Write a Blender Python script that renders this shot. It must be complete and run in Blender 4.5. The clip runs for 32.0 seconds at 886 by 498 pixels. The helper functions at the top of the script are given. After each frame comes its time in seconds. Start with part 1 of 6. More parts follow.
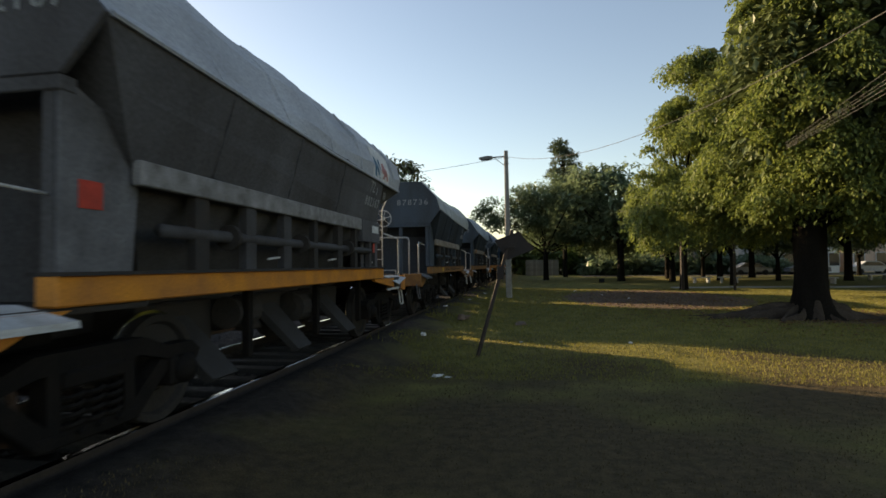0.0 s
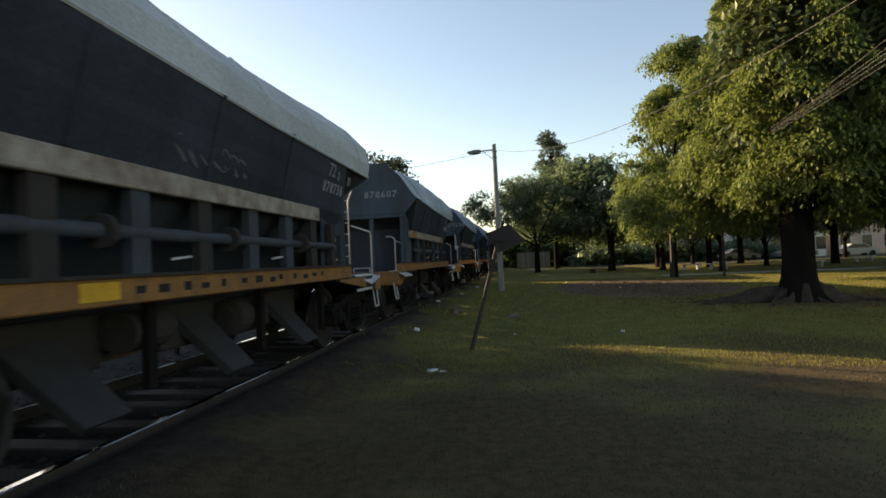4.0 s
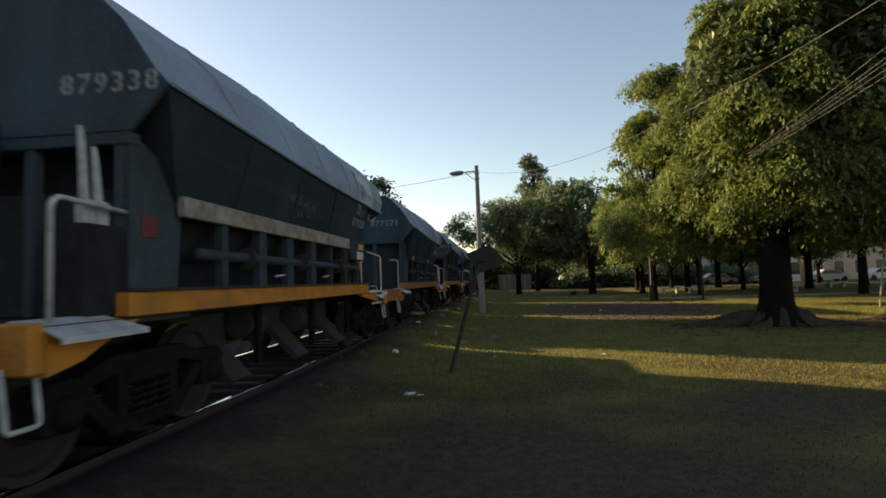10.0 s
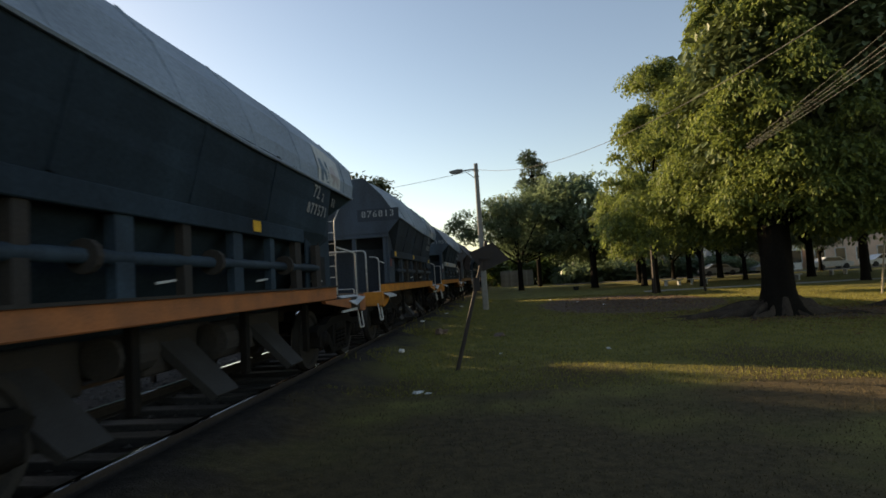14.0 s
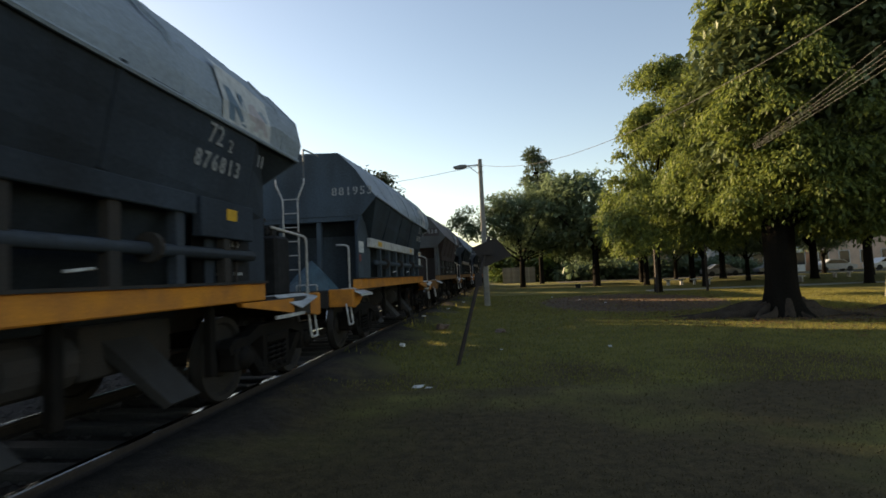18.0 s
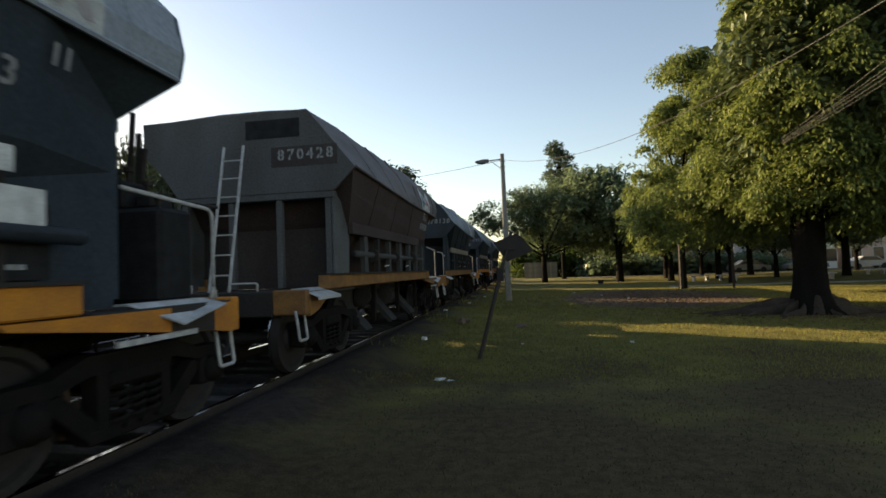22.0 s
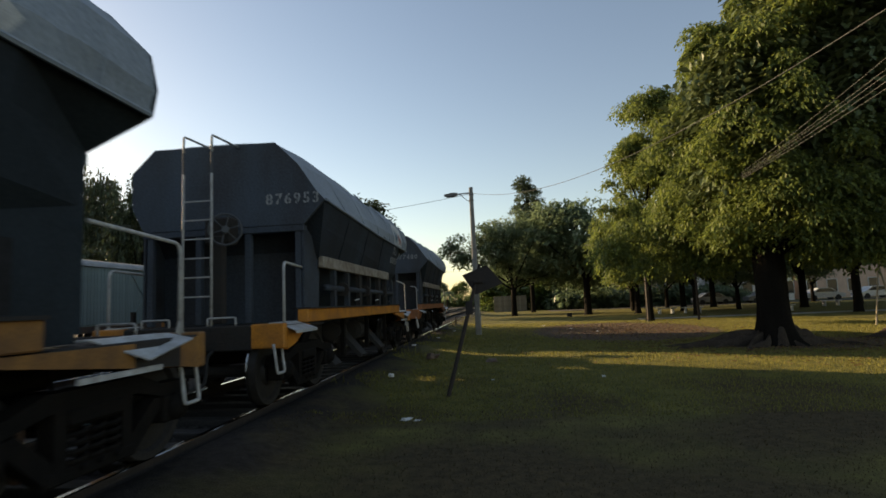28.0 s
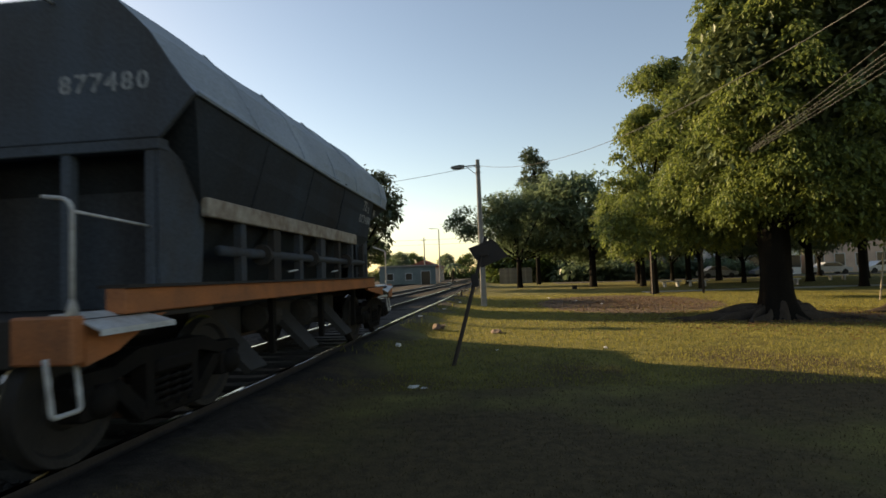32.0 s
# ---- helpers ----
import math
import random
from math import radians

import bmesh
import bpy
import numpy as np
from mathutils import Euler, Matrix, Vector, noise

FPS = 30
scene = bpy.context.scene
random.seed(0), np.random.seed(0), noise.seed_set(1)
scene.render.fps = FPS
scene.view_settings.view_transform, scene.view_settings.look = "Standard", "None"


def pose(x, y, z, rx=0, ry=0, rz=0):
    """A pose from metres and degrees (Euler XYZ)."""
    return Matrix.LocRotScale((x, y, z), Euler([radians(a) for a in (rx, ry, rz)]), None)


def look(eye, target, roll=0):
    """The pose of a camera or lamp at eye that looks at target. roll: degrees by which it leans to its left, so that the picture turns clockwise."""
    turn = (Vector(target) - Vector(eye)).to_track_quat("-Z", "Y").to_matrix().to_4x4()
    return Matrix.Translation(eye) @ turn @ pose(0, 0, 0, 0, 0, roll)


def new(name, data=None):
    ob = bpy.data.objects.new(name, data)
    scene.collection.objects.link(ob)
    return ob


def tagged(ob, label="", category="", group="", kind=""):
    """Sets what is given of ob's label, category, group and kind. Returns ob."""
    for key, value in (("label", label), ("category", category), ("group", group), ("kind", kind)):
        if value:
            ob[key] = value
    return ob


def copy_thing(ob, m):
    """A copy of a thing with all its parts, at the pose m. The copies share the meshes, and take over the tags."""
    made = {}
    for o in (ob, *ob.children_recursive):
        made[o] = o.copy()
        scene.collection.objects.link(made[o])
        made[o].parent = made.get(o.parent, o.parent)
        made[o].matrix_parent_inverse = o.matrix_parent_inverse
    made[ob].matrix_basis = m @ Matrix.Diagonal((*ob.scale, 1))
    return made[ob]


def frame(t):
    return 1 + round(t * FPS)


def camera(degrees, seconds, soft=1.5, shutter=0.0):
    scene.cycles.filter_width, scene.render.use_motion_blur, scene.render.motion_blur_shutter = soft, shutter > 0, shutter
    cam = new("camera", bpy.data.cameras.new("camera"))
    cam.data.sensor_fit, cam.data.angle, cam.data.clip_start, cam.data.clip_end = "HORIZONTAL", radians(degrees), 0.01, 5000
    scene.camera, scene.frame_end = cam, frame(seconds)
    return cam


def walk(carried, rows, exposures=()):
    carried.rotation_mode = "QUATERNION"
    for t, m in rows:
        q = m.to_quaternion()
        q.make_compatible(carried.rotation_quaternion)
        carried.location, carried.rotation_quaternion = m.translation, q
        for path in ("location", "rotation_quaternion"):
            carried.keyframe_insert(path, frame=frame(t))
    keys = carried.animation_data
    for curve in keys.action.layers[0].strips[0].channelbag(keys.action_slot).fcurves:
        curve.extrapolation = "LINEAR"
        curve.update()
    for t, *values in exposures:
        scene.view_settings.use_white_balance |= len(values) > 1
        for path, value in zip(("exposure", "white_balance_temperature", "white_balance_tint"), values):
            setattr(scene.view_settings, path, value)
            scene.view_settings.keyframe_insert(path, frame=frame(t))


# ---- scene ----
# ---------------------------------------------------------------- camera
cam = camera(80.0, 32.0, soft=1.6, shutter=0.4)
EYE = 1.5
# seconds, yaw, pitch, roll, x, y, z of the hand-held camera
CAMERA_ROWS = """
0.0 9.451 1.781 0.698 0.011 -0.091 0.022
0.5 9.910 2.675 1.276 -0.003 -0.100 0.012
1.0 9.452 2.414 1.077 -0.008 -0.077 0.010
1.5 8.665 2.027 1.324 -0.013 -0.088 0.007
2.0 9.314 1.973 2.025 -0.001 -0.104 0.018
2.5 9.381 2.155 1.633 0.003 -0.086 0.005
3.0 9.025 0.868 2.048 0.003 -0.089 0.019
3.5 9.243 0.785 1.999 0.000 -0.102 0.021
4.0 8.543 1.269 2.507 0.012 -0.082 0.006
4.5 8.533 1.540 2.454 0.010 -0.059 0.003
6.5 9.384 2.357 2.146 0.017 -0.090 0.015
7.0 8.525 2.137 2.193 0.012 -0.064 0.009
7.5 7.212 2.363 2.542 0.003 -0.017 0.010
8.0 5.918 2.093 1.976 0.006 -0.006 0.007
8.5 6.368 2.833 2.176 0.010 -0.006 0.004
9.0 6.447 4.637 3.440 0.011 0.022 0.003
9.5 7.568 4.963 2.459 0.005 -0.007 -0.010
10.0 6.569 3.490 1.853 0.023 0.067 -0.012
10.5 5.984 3.567 2.008 0.004 -0.015 0.000
11.0 6.525 2.740 2.306 0.007 -0.037 0.006
11.5 7.209 2.800 3.040 0.025 -0.039 -0.010
12.0 7.303 2.851 3.135 0.024 -0.020 0.001
12.5 7.374 3.765 2.515 0.007 -0.014 -0.011
13.0 7.051 3.553 2.775 0.011 -0.017 0.011
13.5 5.851 5.250 2.452 0.019 0.052 -0.032
14.0 6.768 3.294 3.459 -0.004 -0.018 0.007
14.5 8.830 3.620 3.539 0.007 -0.045 -0.001
16.5 10.641 2.827 1.913 0.007 -0.120 0.013
17.0 9.190 1.729 2.278 -0.008 -0.085 0.017
17.5 9.129 1.893 2.603 -0.001 -0.078 0.011
18.0 6.971 2.840 2.435 -0.013 0.013 -0.010
18.5 6.678 3.237 1.010 -0.025 0.026 -0.009
19.0 6.844 3.921 0.086 -0.032 -0.004 -0.017
19.5 7.535 3.135 0.976 -0.021 -0.023 -0.022
20.0 9.548 2.375 1.835 -0.004 -0.097 -0.001
20.5 9.812 2.584 1.798 -0.005 -0.107 -0.003
21.0 10.334 2.534 1.715 -0.008 -0.110 -0.001
21.5 7.943 2.142 1.445 -0.013 -0.042 -0.018
22.0 9.286 2.331 2.077 -0.012 -0.072 -0.009
22.5 10.403 2.782 2.090 -0.003 -0.112 -0.012
23.0 9.861 5.642 1.961 -0.021 -0.067 -0.006
23.5 10.630 5.294 1.870 -0.028 -0.115 -0.023
24.0 10.057 6.330 2.289 -0.045 -0.011 -0.017
24.1 10.075 6.798 2.246 -0.044 0.003 -0.019
24.2 7.862 6.947 2.204 -0.043 0.018 -0.021
24.3 6.628 6.499 2.161 -0.043 0.032 -0.022
24.4 4.895 6.582 2.119 -0.042 0.047 -0.024
24.5 3.532 5.784 2.076 -0.041 0.061 -0.026
26.5 5.702 6.793 3.671 -0.010 0.095 -0.047
27.0 5.892 5.427 3.112 -0.016 0.189 -0.016
27.5 5.112 6.399 2.672 -0.012 0.194 -0.033
28.0 6.019 5.876 2.416 -0.011 0.163 -0.018
28.5 6.222 4.747 2.272 -0.020 0.143 -0.013
29.0 6.270 3.846 2.187 -0.027 0.146 -0.016
29.5 7.809 3.521 1.732 -0.018 0.081 -0.009
30.0 8.430 4.295 1.543 -0.020 0.059 0.002
30.5 7.648 4.862 2.057 -0.013 0.095 -0.016
31.0 5.910 4.184 1.788 -0.026 0.151 -0.031
31.5 6.638 3.574 1.874 -0.017 0.117 -0.010
32.0 6.651 2.807 2.000 0.000 0.000 0.000
"""
walk(cam, [(r[0], pose(r[4], r[5], EYE + r[6], 90 + r[2], r[3], r[1]))
           for r in ([float(v) for v in line.split()] for line in CAMERA_ROWS.strip().splitlines())],
     exposures=tuple((t, e + 0.20, 9000, 18) for t, e in (
         (0.0, 1.18), (2.0, 1.20), (4.0, 1.40), (7.0, 1.22), (9.0, 1.12), (11.5, 1.20), (13.0, 1.06), (17.0, 1.36), (18.0, 1.28), (19.0, 1.00), (20.0, 1.20),
         (21.5, 1.20), (22.0, 1.26), (23.0, 1.07), (24.0, 0.93), (27.0, 0.97), (28.0, 0.92), (29.0, 1.05), (31.0, 0.99), (32.0, 1.02))))

# ---------------------------------------------------------------- world and sun
SUN_AZ, SUN_EL = radians(27.5), radians(13.5)      # from -x towards +y; above the horizon
TO_SUN = Vector((-math.cos(SUN_AZ) * math.cos(SUN_EL), math.sin(SUN_AZ) * math.cos(SUN_EL), math.sin(SUN_EL)))
world = bpy.data.worlds.new("World")
scene.world = world
world.use_nodes = True
wn, wl = world.node_tree.nodes, world.node_tree.links
sky = wn.new("ShaderNodeTexSky")
sky.sky_type, sky.sun_disc = "NISHITA", False
sky.sun_elevation = SUN_EL
sky.sun_rotation = math.atan2(TO_SUN.x, TO_SUN.y)
sky.altitude, sky.air_density, sky.dust_density, sky.ozone_density = 20, 1.05, 0.42, 2.6
wn["Background"].inputs[1].default_value = 0.106
wl.new(sky.outputs[0], wn["Background"].inputs[0])
sun_data = bpy.data.lights.new("sun", "SUN")
sun_data.energy, sun_data.angle, sun_data.color = 5.0, radians(0.6), (1.0, 0.89, 0.66)
sun = new("sun", sun_data)
sun.matrix_world = look(TO_SUN * 100, (0, 0, 0))


# ---------------------------------------------------------------- materials
def material(name, base, rough=0.7, metal=0.0, second=None, scale=6.0, amount=0.5, fine=60.0, bump=0.15,
             streak=None, third=None, coords="Object", spec=0.4, per_object=0.0, per_island=0.0):
    """A painted, wooden, stony or earthy surface: two scales of stain, fine grain and relief."""
    m = bpy.data.materials.new(name)
    m.use_nodes = True
    n, l = m.node_tree.nodes, m.node_tree.links
    b = n["Principled BSDF"]
    tc = n.new("ShaderNodeTexCoord")
    mp = n.new("ShaderNodeMapping")
    l.new(tc.outputs[coords], mp.inputs[0])
    if streak:
        mp.inputs["Scale"].default_value = streak
    big = n.new("ShaderNodeTexNoise")
    big.inputs["Scale"].default_value, big.inputs["Detail"].default_value = scale, 8
    small = n.new("ShaderNodeTexNoise")
    small.inputs["Scale"].default_value, small.inputs["Detail"].default_value = fine, 4
    l.new(mp.outputs[0], big.inputs[0])
    l.new(tc.outputs[coords], small.inputs[0])
    ramp = n.new("ShaderNodeValToRGB")
    second = second or tuple(c * 0.55 for c in base)
    ramp.color_ramp.elements[0].position, ramp.color_ramp.elements[1].position = 0.5 - amount * 0.35, 0.5 + amount * 0.35
    ramp.color_ramp.elements[0].color, ramp.color_ramp.elements[1].color = (*second, 1), (*base, 1)
    if third:
        e = ramp.color_ramp.elements.new(0.5 + amount * 0.55)
        e.color = (*third, 1)
    l.new(big.outputs["Fac"], ramp.inputs[0])
    mix = n.new("ShaderNodeMix")
    mix.data_type, mix.blend_type = "RGBA", "MULTIPLY"
    mix.inputs["Factor"].default_value = 0.6
    grain = n.new("ShaderNodeMapRange")
    grain.inputs["From Min"].default_value, grain.inputs["From Max"].default_value = 0.3, 0.7
    grain.inputs["To Min"].default_value, grain.inputs["To Max"].default_value = 0.62, 1.25
    l.new(small.outputs["Fac"], grain.inputs["Value"])
    l.new(ramp.outputs[0], mix.inputs["A"])
    l.new(grain.outputs[0], mix.inputs["B"])
    out = mix.outputs["Result"]
    if per_object or per_island:
        src = n.new("ShaderNodeObjectInfo") if per_object else n.new("ShaderNodeNewGeometry")
        rnd = src.outputs["Random"] if per_object else src.outputs["Random Per Island"]
        k = per_object or per_island
        rr = n.new("ShaderNodeMapRange")
        rr.inputs["To Min"].default_value, rr.inputs["To Max"].default_value = 1 - k, 1 + k
        l.new(rnd, rr.inputs["Value"])
        m2 = n.new("ShaderNodeMix")
        m2.data_type, m2.blend_type = "RGBA", "MULTIPLY"
        m2.inputs["Factor"].default_value = 1.0
        l.new(out, m2.inputs["A"])
        l.new(rr.outputs[0], m2.inputs["B"])
        out = m2.outputs["Result"]
    l.new(out, b.inputs["Base Color"])
    b.inputs["Roughness"].default_value, b.inputs["Metallic"].default_value = rough, metal
    b.inputs["Specular IOR Level"].default_value = spec
    if bump:
        bp = n.new("ShaderNodeBump")
        bp.inputs["Strength"].default_value, bp.inputs["Distance"].default_value = bump, 0.02
        l.new(small.outputs["Fac"], bp.inputs["Height"])
        l.new(bp.outputs[0], b.inputs["Normal"])
    return m


def leaf_material(name, base, second, trans=0.35, rough=0.5):
    """Foliage: light passes through the blades, and each leaf has its own green."""
    m = bpy.data.materials.new(name)
    m.use_nodes = True
    n, l = m.node_tree.nodes, m.node_tree.links
    b = n["Principled BSDF"]
    geo = n.new("ShaderNodeNewGeometry")
    ramp = n.new("ShaderNodeValToRGB")
    ramp.color_ramp.elements[0].color, ramp.color_ramp.elements[1].color = (*second, 1), (*base, 1)
    l.new(geo.outputs["Random Per Island"], ramp.inputs[0])
    l.new(ramp.outputs[0], b.inputs["Base Color"])
    b.inputs["Roughness"].default_value = rough
    b.inputs["Specular IOR Level"].default_value = 0.32
    tr = n.new("ShaderNodeBsdfTranslucent")
    l.new(ramp.outputs[0], tr.inputs[0])
    mx = n.new("ShaderNodeMixShader")
    mx.inputs[0].default_value = trans
    l.new(b.outputs[0], mx.inputs[1])
    l.new(tr.outputs[0], mx.inputs[2])
    l.new(mx.outputs[0], n["Material Output"].inputs["Surface"])
    return m


def plain(name, base, rough=0.6, metal=0.0):
    return material(name, base, rough, metal, amount=0.8, scale=9, fine=90, bump=0.05)


STEEL_DARK = material("grimy_steel", (0.026, 0.026, 0.026), 0.88, 0.0, (0.040, 0.032, 0.027), 5, 0.7, 50, 0.25, spec=0.25)
# darker than STEEL_DARK, for bogies and hangers below the sills
BOGIE = material("near_black_iron", (0.0067, 0.0067, 0.0067), 0.8, 0.0, (0.015, 0.012, 0.010), 5, 0.7, 50, 0.25, spec=0.08)
RUST = material("rusty_iron", (0.085, 0.045, 0.028), 0.85, 0.0, (0.035, 0.026, 0.022), 9, 0.7, 60, 0.3)
RAIL_TOP = material("polished_rail", (0.42, 0.41, 0.39), 0.10, 1.0, (0.34, 0.33, 0.31), 4, 0.5, 40, 0.03)
RAIL_SIDE = material("rail_web_rust", (0.036, 0.026, 0.021), 0.9, 0.0, (0.020, 0.016, 0.014), 9, 0.7, 60, 0.3)
WHEEL = material("wheel_steel", (0.026, 0.023, 0.021), 0.7, 0.2, (0.016, 0.014, 0.013), 7, 0.6, 40, 0.2)
WHITE_PAINT = material("white_painted_rail", (0.50, 0.51, 0.51), 0.6, 0.0, (0.28, 0.27, 0.26), 11, 0.6, 80, 0.1)
PLATE = material("galvanised_step_plate", (0.52, 0.55, 0.57), 0.5, 0.2, (0.34, 0.34, 0.33), 6, 0.6, 70, 0.1)
ORANGE = material("orange_paint", (0.60, 0.215, 0.022), 0.6, 0.0, (0.36, 0.13, 0.03), 4, 0.6, 50, 0.12)
ORANGE_RED = material("faded_red_orange_paint", (0.40, 0.13, 0.045), 0.65, 0.0, (0.24, 0.09, 0.04), 4, 0.6, 50, 0.12)
ORANGE_DULL = material("dull_rusty_orange_paint", (0.30, 0.135, 0.035), 0.7, 0.0, (0.15, 0.07, 0.03), 5, 0.7, 50, 0.15)
CHUTE = material("worn_chute_steel", (0.028, 0.028, 0.029), 0.8, 0.0, (0.018, 0.017, 0.017), 5, 0.7, 50, 0.15)
BEIGE = material("chipped_beige_paint", (0.33, 0.295, 0.245), 0.65, 0.0, (0.17, 0.12, 0.09), 7, 0.5, 70, 0.15)
RAIL_GREY = material("pale_grey_rail_paint", (0.24, 0.24, 0.245), 0.7, 0.0, (0.10, 0.095, 0.09), 6, 0.6, 60, 0.12)
STENCIL = material("stencil_white", (0.34, 0.35, 0.35), 0.75, 0.0, (0.16, 0.17, 0.18), 14, 0.7, 90, 0.05)
BLACK_PAINT = material("black_paint", (0.026, 0.027, 0.029), 0.85, 0.0, None, 8, 0.6, 60, 0.08, spec=0.12)
YELLOW = plain("yellow_sticker", (0.75, 0.40, 0.03))
RED = plain("red_sticker", (0.55, 0.05, 0.03))
RED_OLD = plain("faded_red_sticker", (0.19, 0.035, 0.03))
PIPE_GREY = plain("dark_grey_iron", (0.075, 0.085, 0.095))
CHALK = plain("faded_chalk", (0.115, 0.125, 0.130))
LOGO_WHITE = plain("logo_white", (0.66, 0.67, 0.66))
LOGO_BLUE = plain("logo_blue", (0.02, 0.13, 0.22))
LOGO_RED = plain("logo_red", (0.46, 0.17, 0.16))
LOGO_SOILED = plain("soiled_logo_white", (0.52, 0.54, 0.54))
LOGO_GREY = plain("washed_logo_blue", (0.10, 0.17, 0.23))
LOGO_PINK = plain("washed_logo_red", (0.44, 0.40, 0.41))
CONCRETE = material("weathered_concrete", (0.28, 0.275, 0.26), 0.85, 0.0, (0.19, 0.18, 0.16), 5, 0.7, 45, 0.3)
SLEEPER = material("old_sleeper_wood", (0.062, 0.055, 0.049), 0.9, 0.0, (0.030, 0.027, 0.024), 6, 0.8, 30, 0.4,
                   streak=(0.3, 3, 3), per_object=0.25)
STONE = material("ballast_stone", (0.075, 0.067, 0.060), 0.9, 0.0, (0.036, 0.032, 0.029), 12, 0.8, 60, 0.2, per_island=0.4)
BARK = material("grey_brown_bark", (0.078, 0.060, 0.047), 0.9, 0.0, (0.026, 0.020, 0.017), 3, 0.8, 22, 0.9, streak=(1, 1, 0.3), spec=0.08)
# near black: the shade that lies on the trunks is put into the bark colour
BARK_DARK = material("shaded_dark_bark", (0.015, 0.013, 0.011), 0.95, 0.0, (0.008, 0.007, 0.006), 3, 0.8, 22, 0.9, streak=(1, 1, 0.3), spec=0.04)
LEAF_A = leaf_material("broad_leaf_green", (0.200, 0.240, 0.058), (0.070, 0.105, 0.037), 0.48, 0.55)
# darker copy of LEAF_A: the inner crown's shade is in the colour
LEAF_IN = leaf_material("inner_shade_leaf_green", (0.118, 0.148, 0.062), (0.070, 0.096, 0.044), 0.18, 0.5)
LEAF_B = leaf_material("mid_leaf_green", (0.120, 0.165, 0.038), (0.055, 0.088, 0.026), 0.36, 0.42)
# paled green: the haze over the far trees is put into the colour
LEAF_C = leaf_material("hazy_leaf_green", (0.160, 0.212, 0.120), (0.104, 0.152, 0.086), 0.55, 0.36)
# trees across the tracks: their backlit darkness is put into the leaf colour
LEAF_E = leaf_material("backlit_leaf_green", (0.066, 0.086, 0.040), (0.036, 0.052, 0.026), 0.14, 0.5)
LEAF_D = leaf_material("conifer_needle_green", (0.100, 0.136, 0.082), (0.064, 0.092, 0.058), 0.30, 0.4)
GRASS = leaf_material("grass_blade", (0.256, 0.228, 0.054), (0.108, 0.108, 0.034), 0.50, 0.7)
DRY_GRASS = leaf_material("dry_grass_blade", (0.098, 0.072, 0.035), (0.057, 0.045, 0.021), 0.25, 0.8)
SIGN_BACK = material("weathered_sign_back", (0.022, 0.020, 0.020), 0.8, 0.0, (0.034, 0.024, 0.020), 6, 0.7, 40, 0.2)
POST_DARK = material("dark_iron_post", (0.022, 0.019, 0.018), 0.8, 0.0, (0.038, 0.026, 0.020), 6, 0.7, 40, 0.2)
CABLE = material("cable_sheath", (0.14, 0.14, 0.135), 0.95, 0.0, None, 8, 0.5, 40, 0.0, spec=0.0)
LAMP_GREY = material("lamp_grey", (0.16, 0.16, 0.16), 0.5, 0.2, None, 8, 0.5, 40, 0.05)
WOOD_GREY = material("silvered_boards", (0.150, 0.150, 0.145), 0.85, 0.0, (0.075, 0.074, 0.070), 4, 0.8, 30, 0.3, streak=(1, 0.25, 3), per_object=0.2)
WOOD_PALE = material("pale_green_boards", (0.165, 0.225, 0.220), 0.8, 0.0, (0.10, 0.135, 0.135), 4, 0.8, 30, 0.2, streak=(1, 3, 0.3), per_object=0.1)
ROOF_PALE = material("pale_roof_sheet", (0.30, 0.31, 0.31), 0.75, 0.0, (0.19, 0.19, 0.185), 3, 0.8, 30, 0.2)
PAPER = plain("white_litter", (0.72, 0.72, 0.70))
TARP_BLUE = material("blue_tarpaulin", (0.045, 0.10, 0.13), 0.55, 0.0, (0.03, 0.06, 0.08), 5, 0.7, 40, 0.1)
CLAY = material("clay_clods", (0.150, 0.098, 0.068), 0.95, 0.0, (0.075, 0.052, 0.038), 9, 0.8, 50, 0.4, per_island=0.35)
DRY_LEAF = leaf_material("dry_leaf", (0.20, 0.11, 0.05), (0.10, 0.055, 0.03), 0.2, 0.7)
WALL_WHITE = material("white_render", (0.80, 0.78, 0.74), 0.85, 0.0, (0.55, 0.52, 0.47), 0.8, 0.7, 12, 0.1)
WALL_TEAL = material("pale_teal_render", (0.17, 0.215, 0.21), 0.85, 0.0, (0.11, 0.14, 0.137), 0.8, 0.7, 12, 0.1)
WALL_PINK = material("peach_render", (0.60, 0.42, 0.32), 0.85, 0.0, (0.45, 0.32, 0.25), 0.8, 0.7, 12, 0.1)
ROOF_RED = material("red_tiles", (0.30, 0.085, 0.055), 0.8, 0.0, (0.20, 0.06, 0.04), 3, 0.7, 20, 0.2)
GLASS_DARK = plain("dark_pane", (0.02, 0.022, 0.025), 0.15)
HEDGE_WOOD = material("grey_fence_boards", (0.30, 0.26, 0.20), 0.9, 0.0, (0.18, 0.155, 0.12), 2, 0.8, 20, 0.3, per_object=0.2)
CAR_PAINTS = [plain("car_white", (0.70, 0.70, 0.70), 0.3), plain("car_grey", (0.20, 0.21, 0.22), 0.3),
              plain("car_red", (0.35, 0.03, 0.03), 0.3), plain("car_silver", (0.45, 0.46, 0.47), 0.3)]
TYRE = plain("tyre_rubber", (0.02, 0.02, 0.02), 0.8)


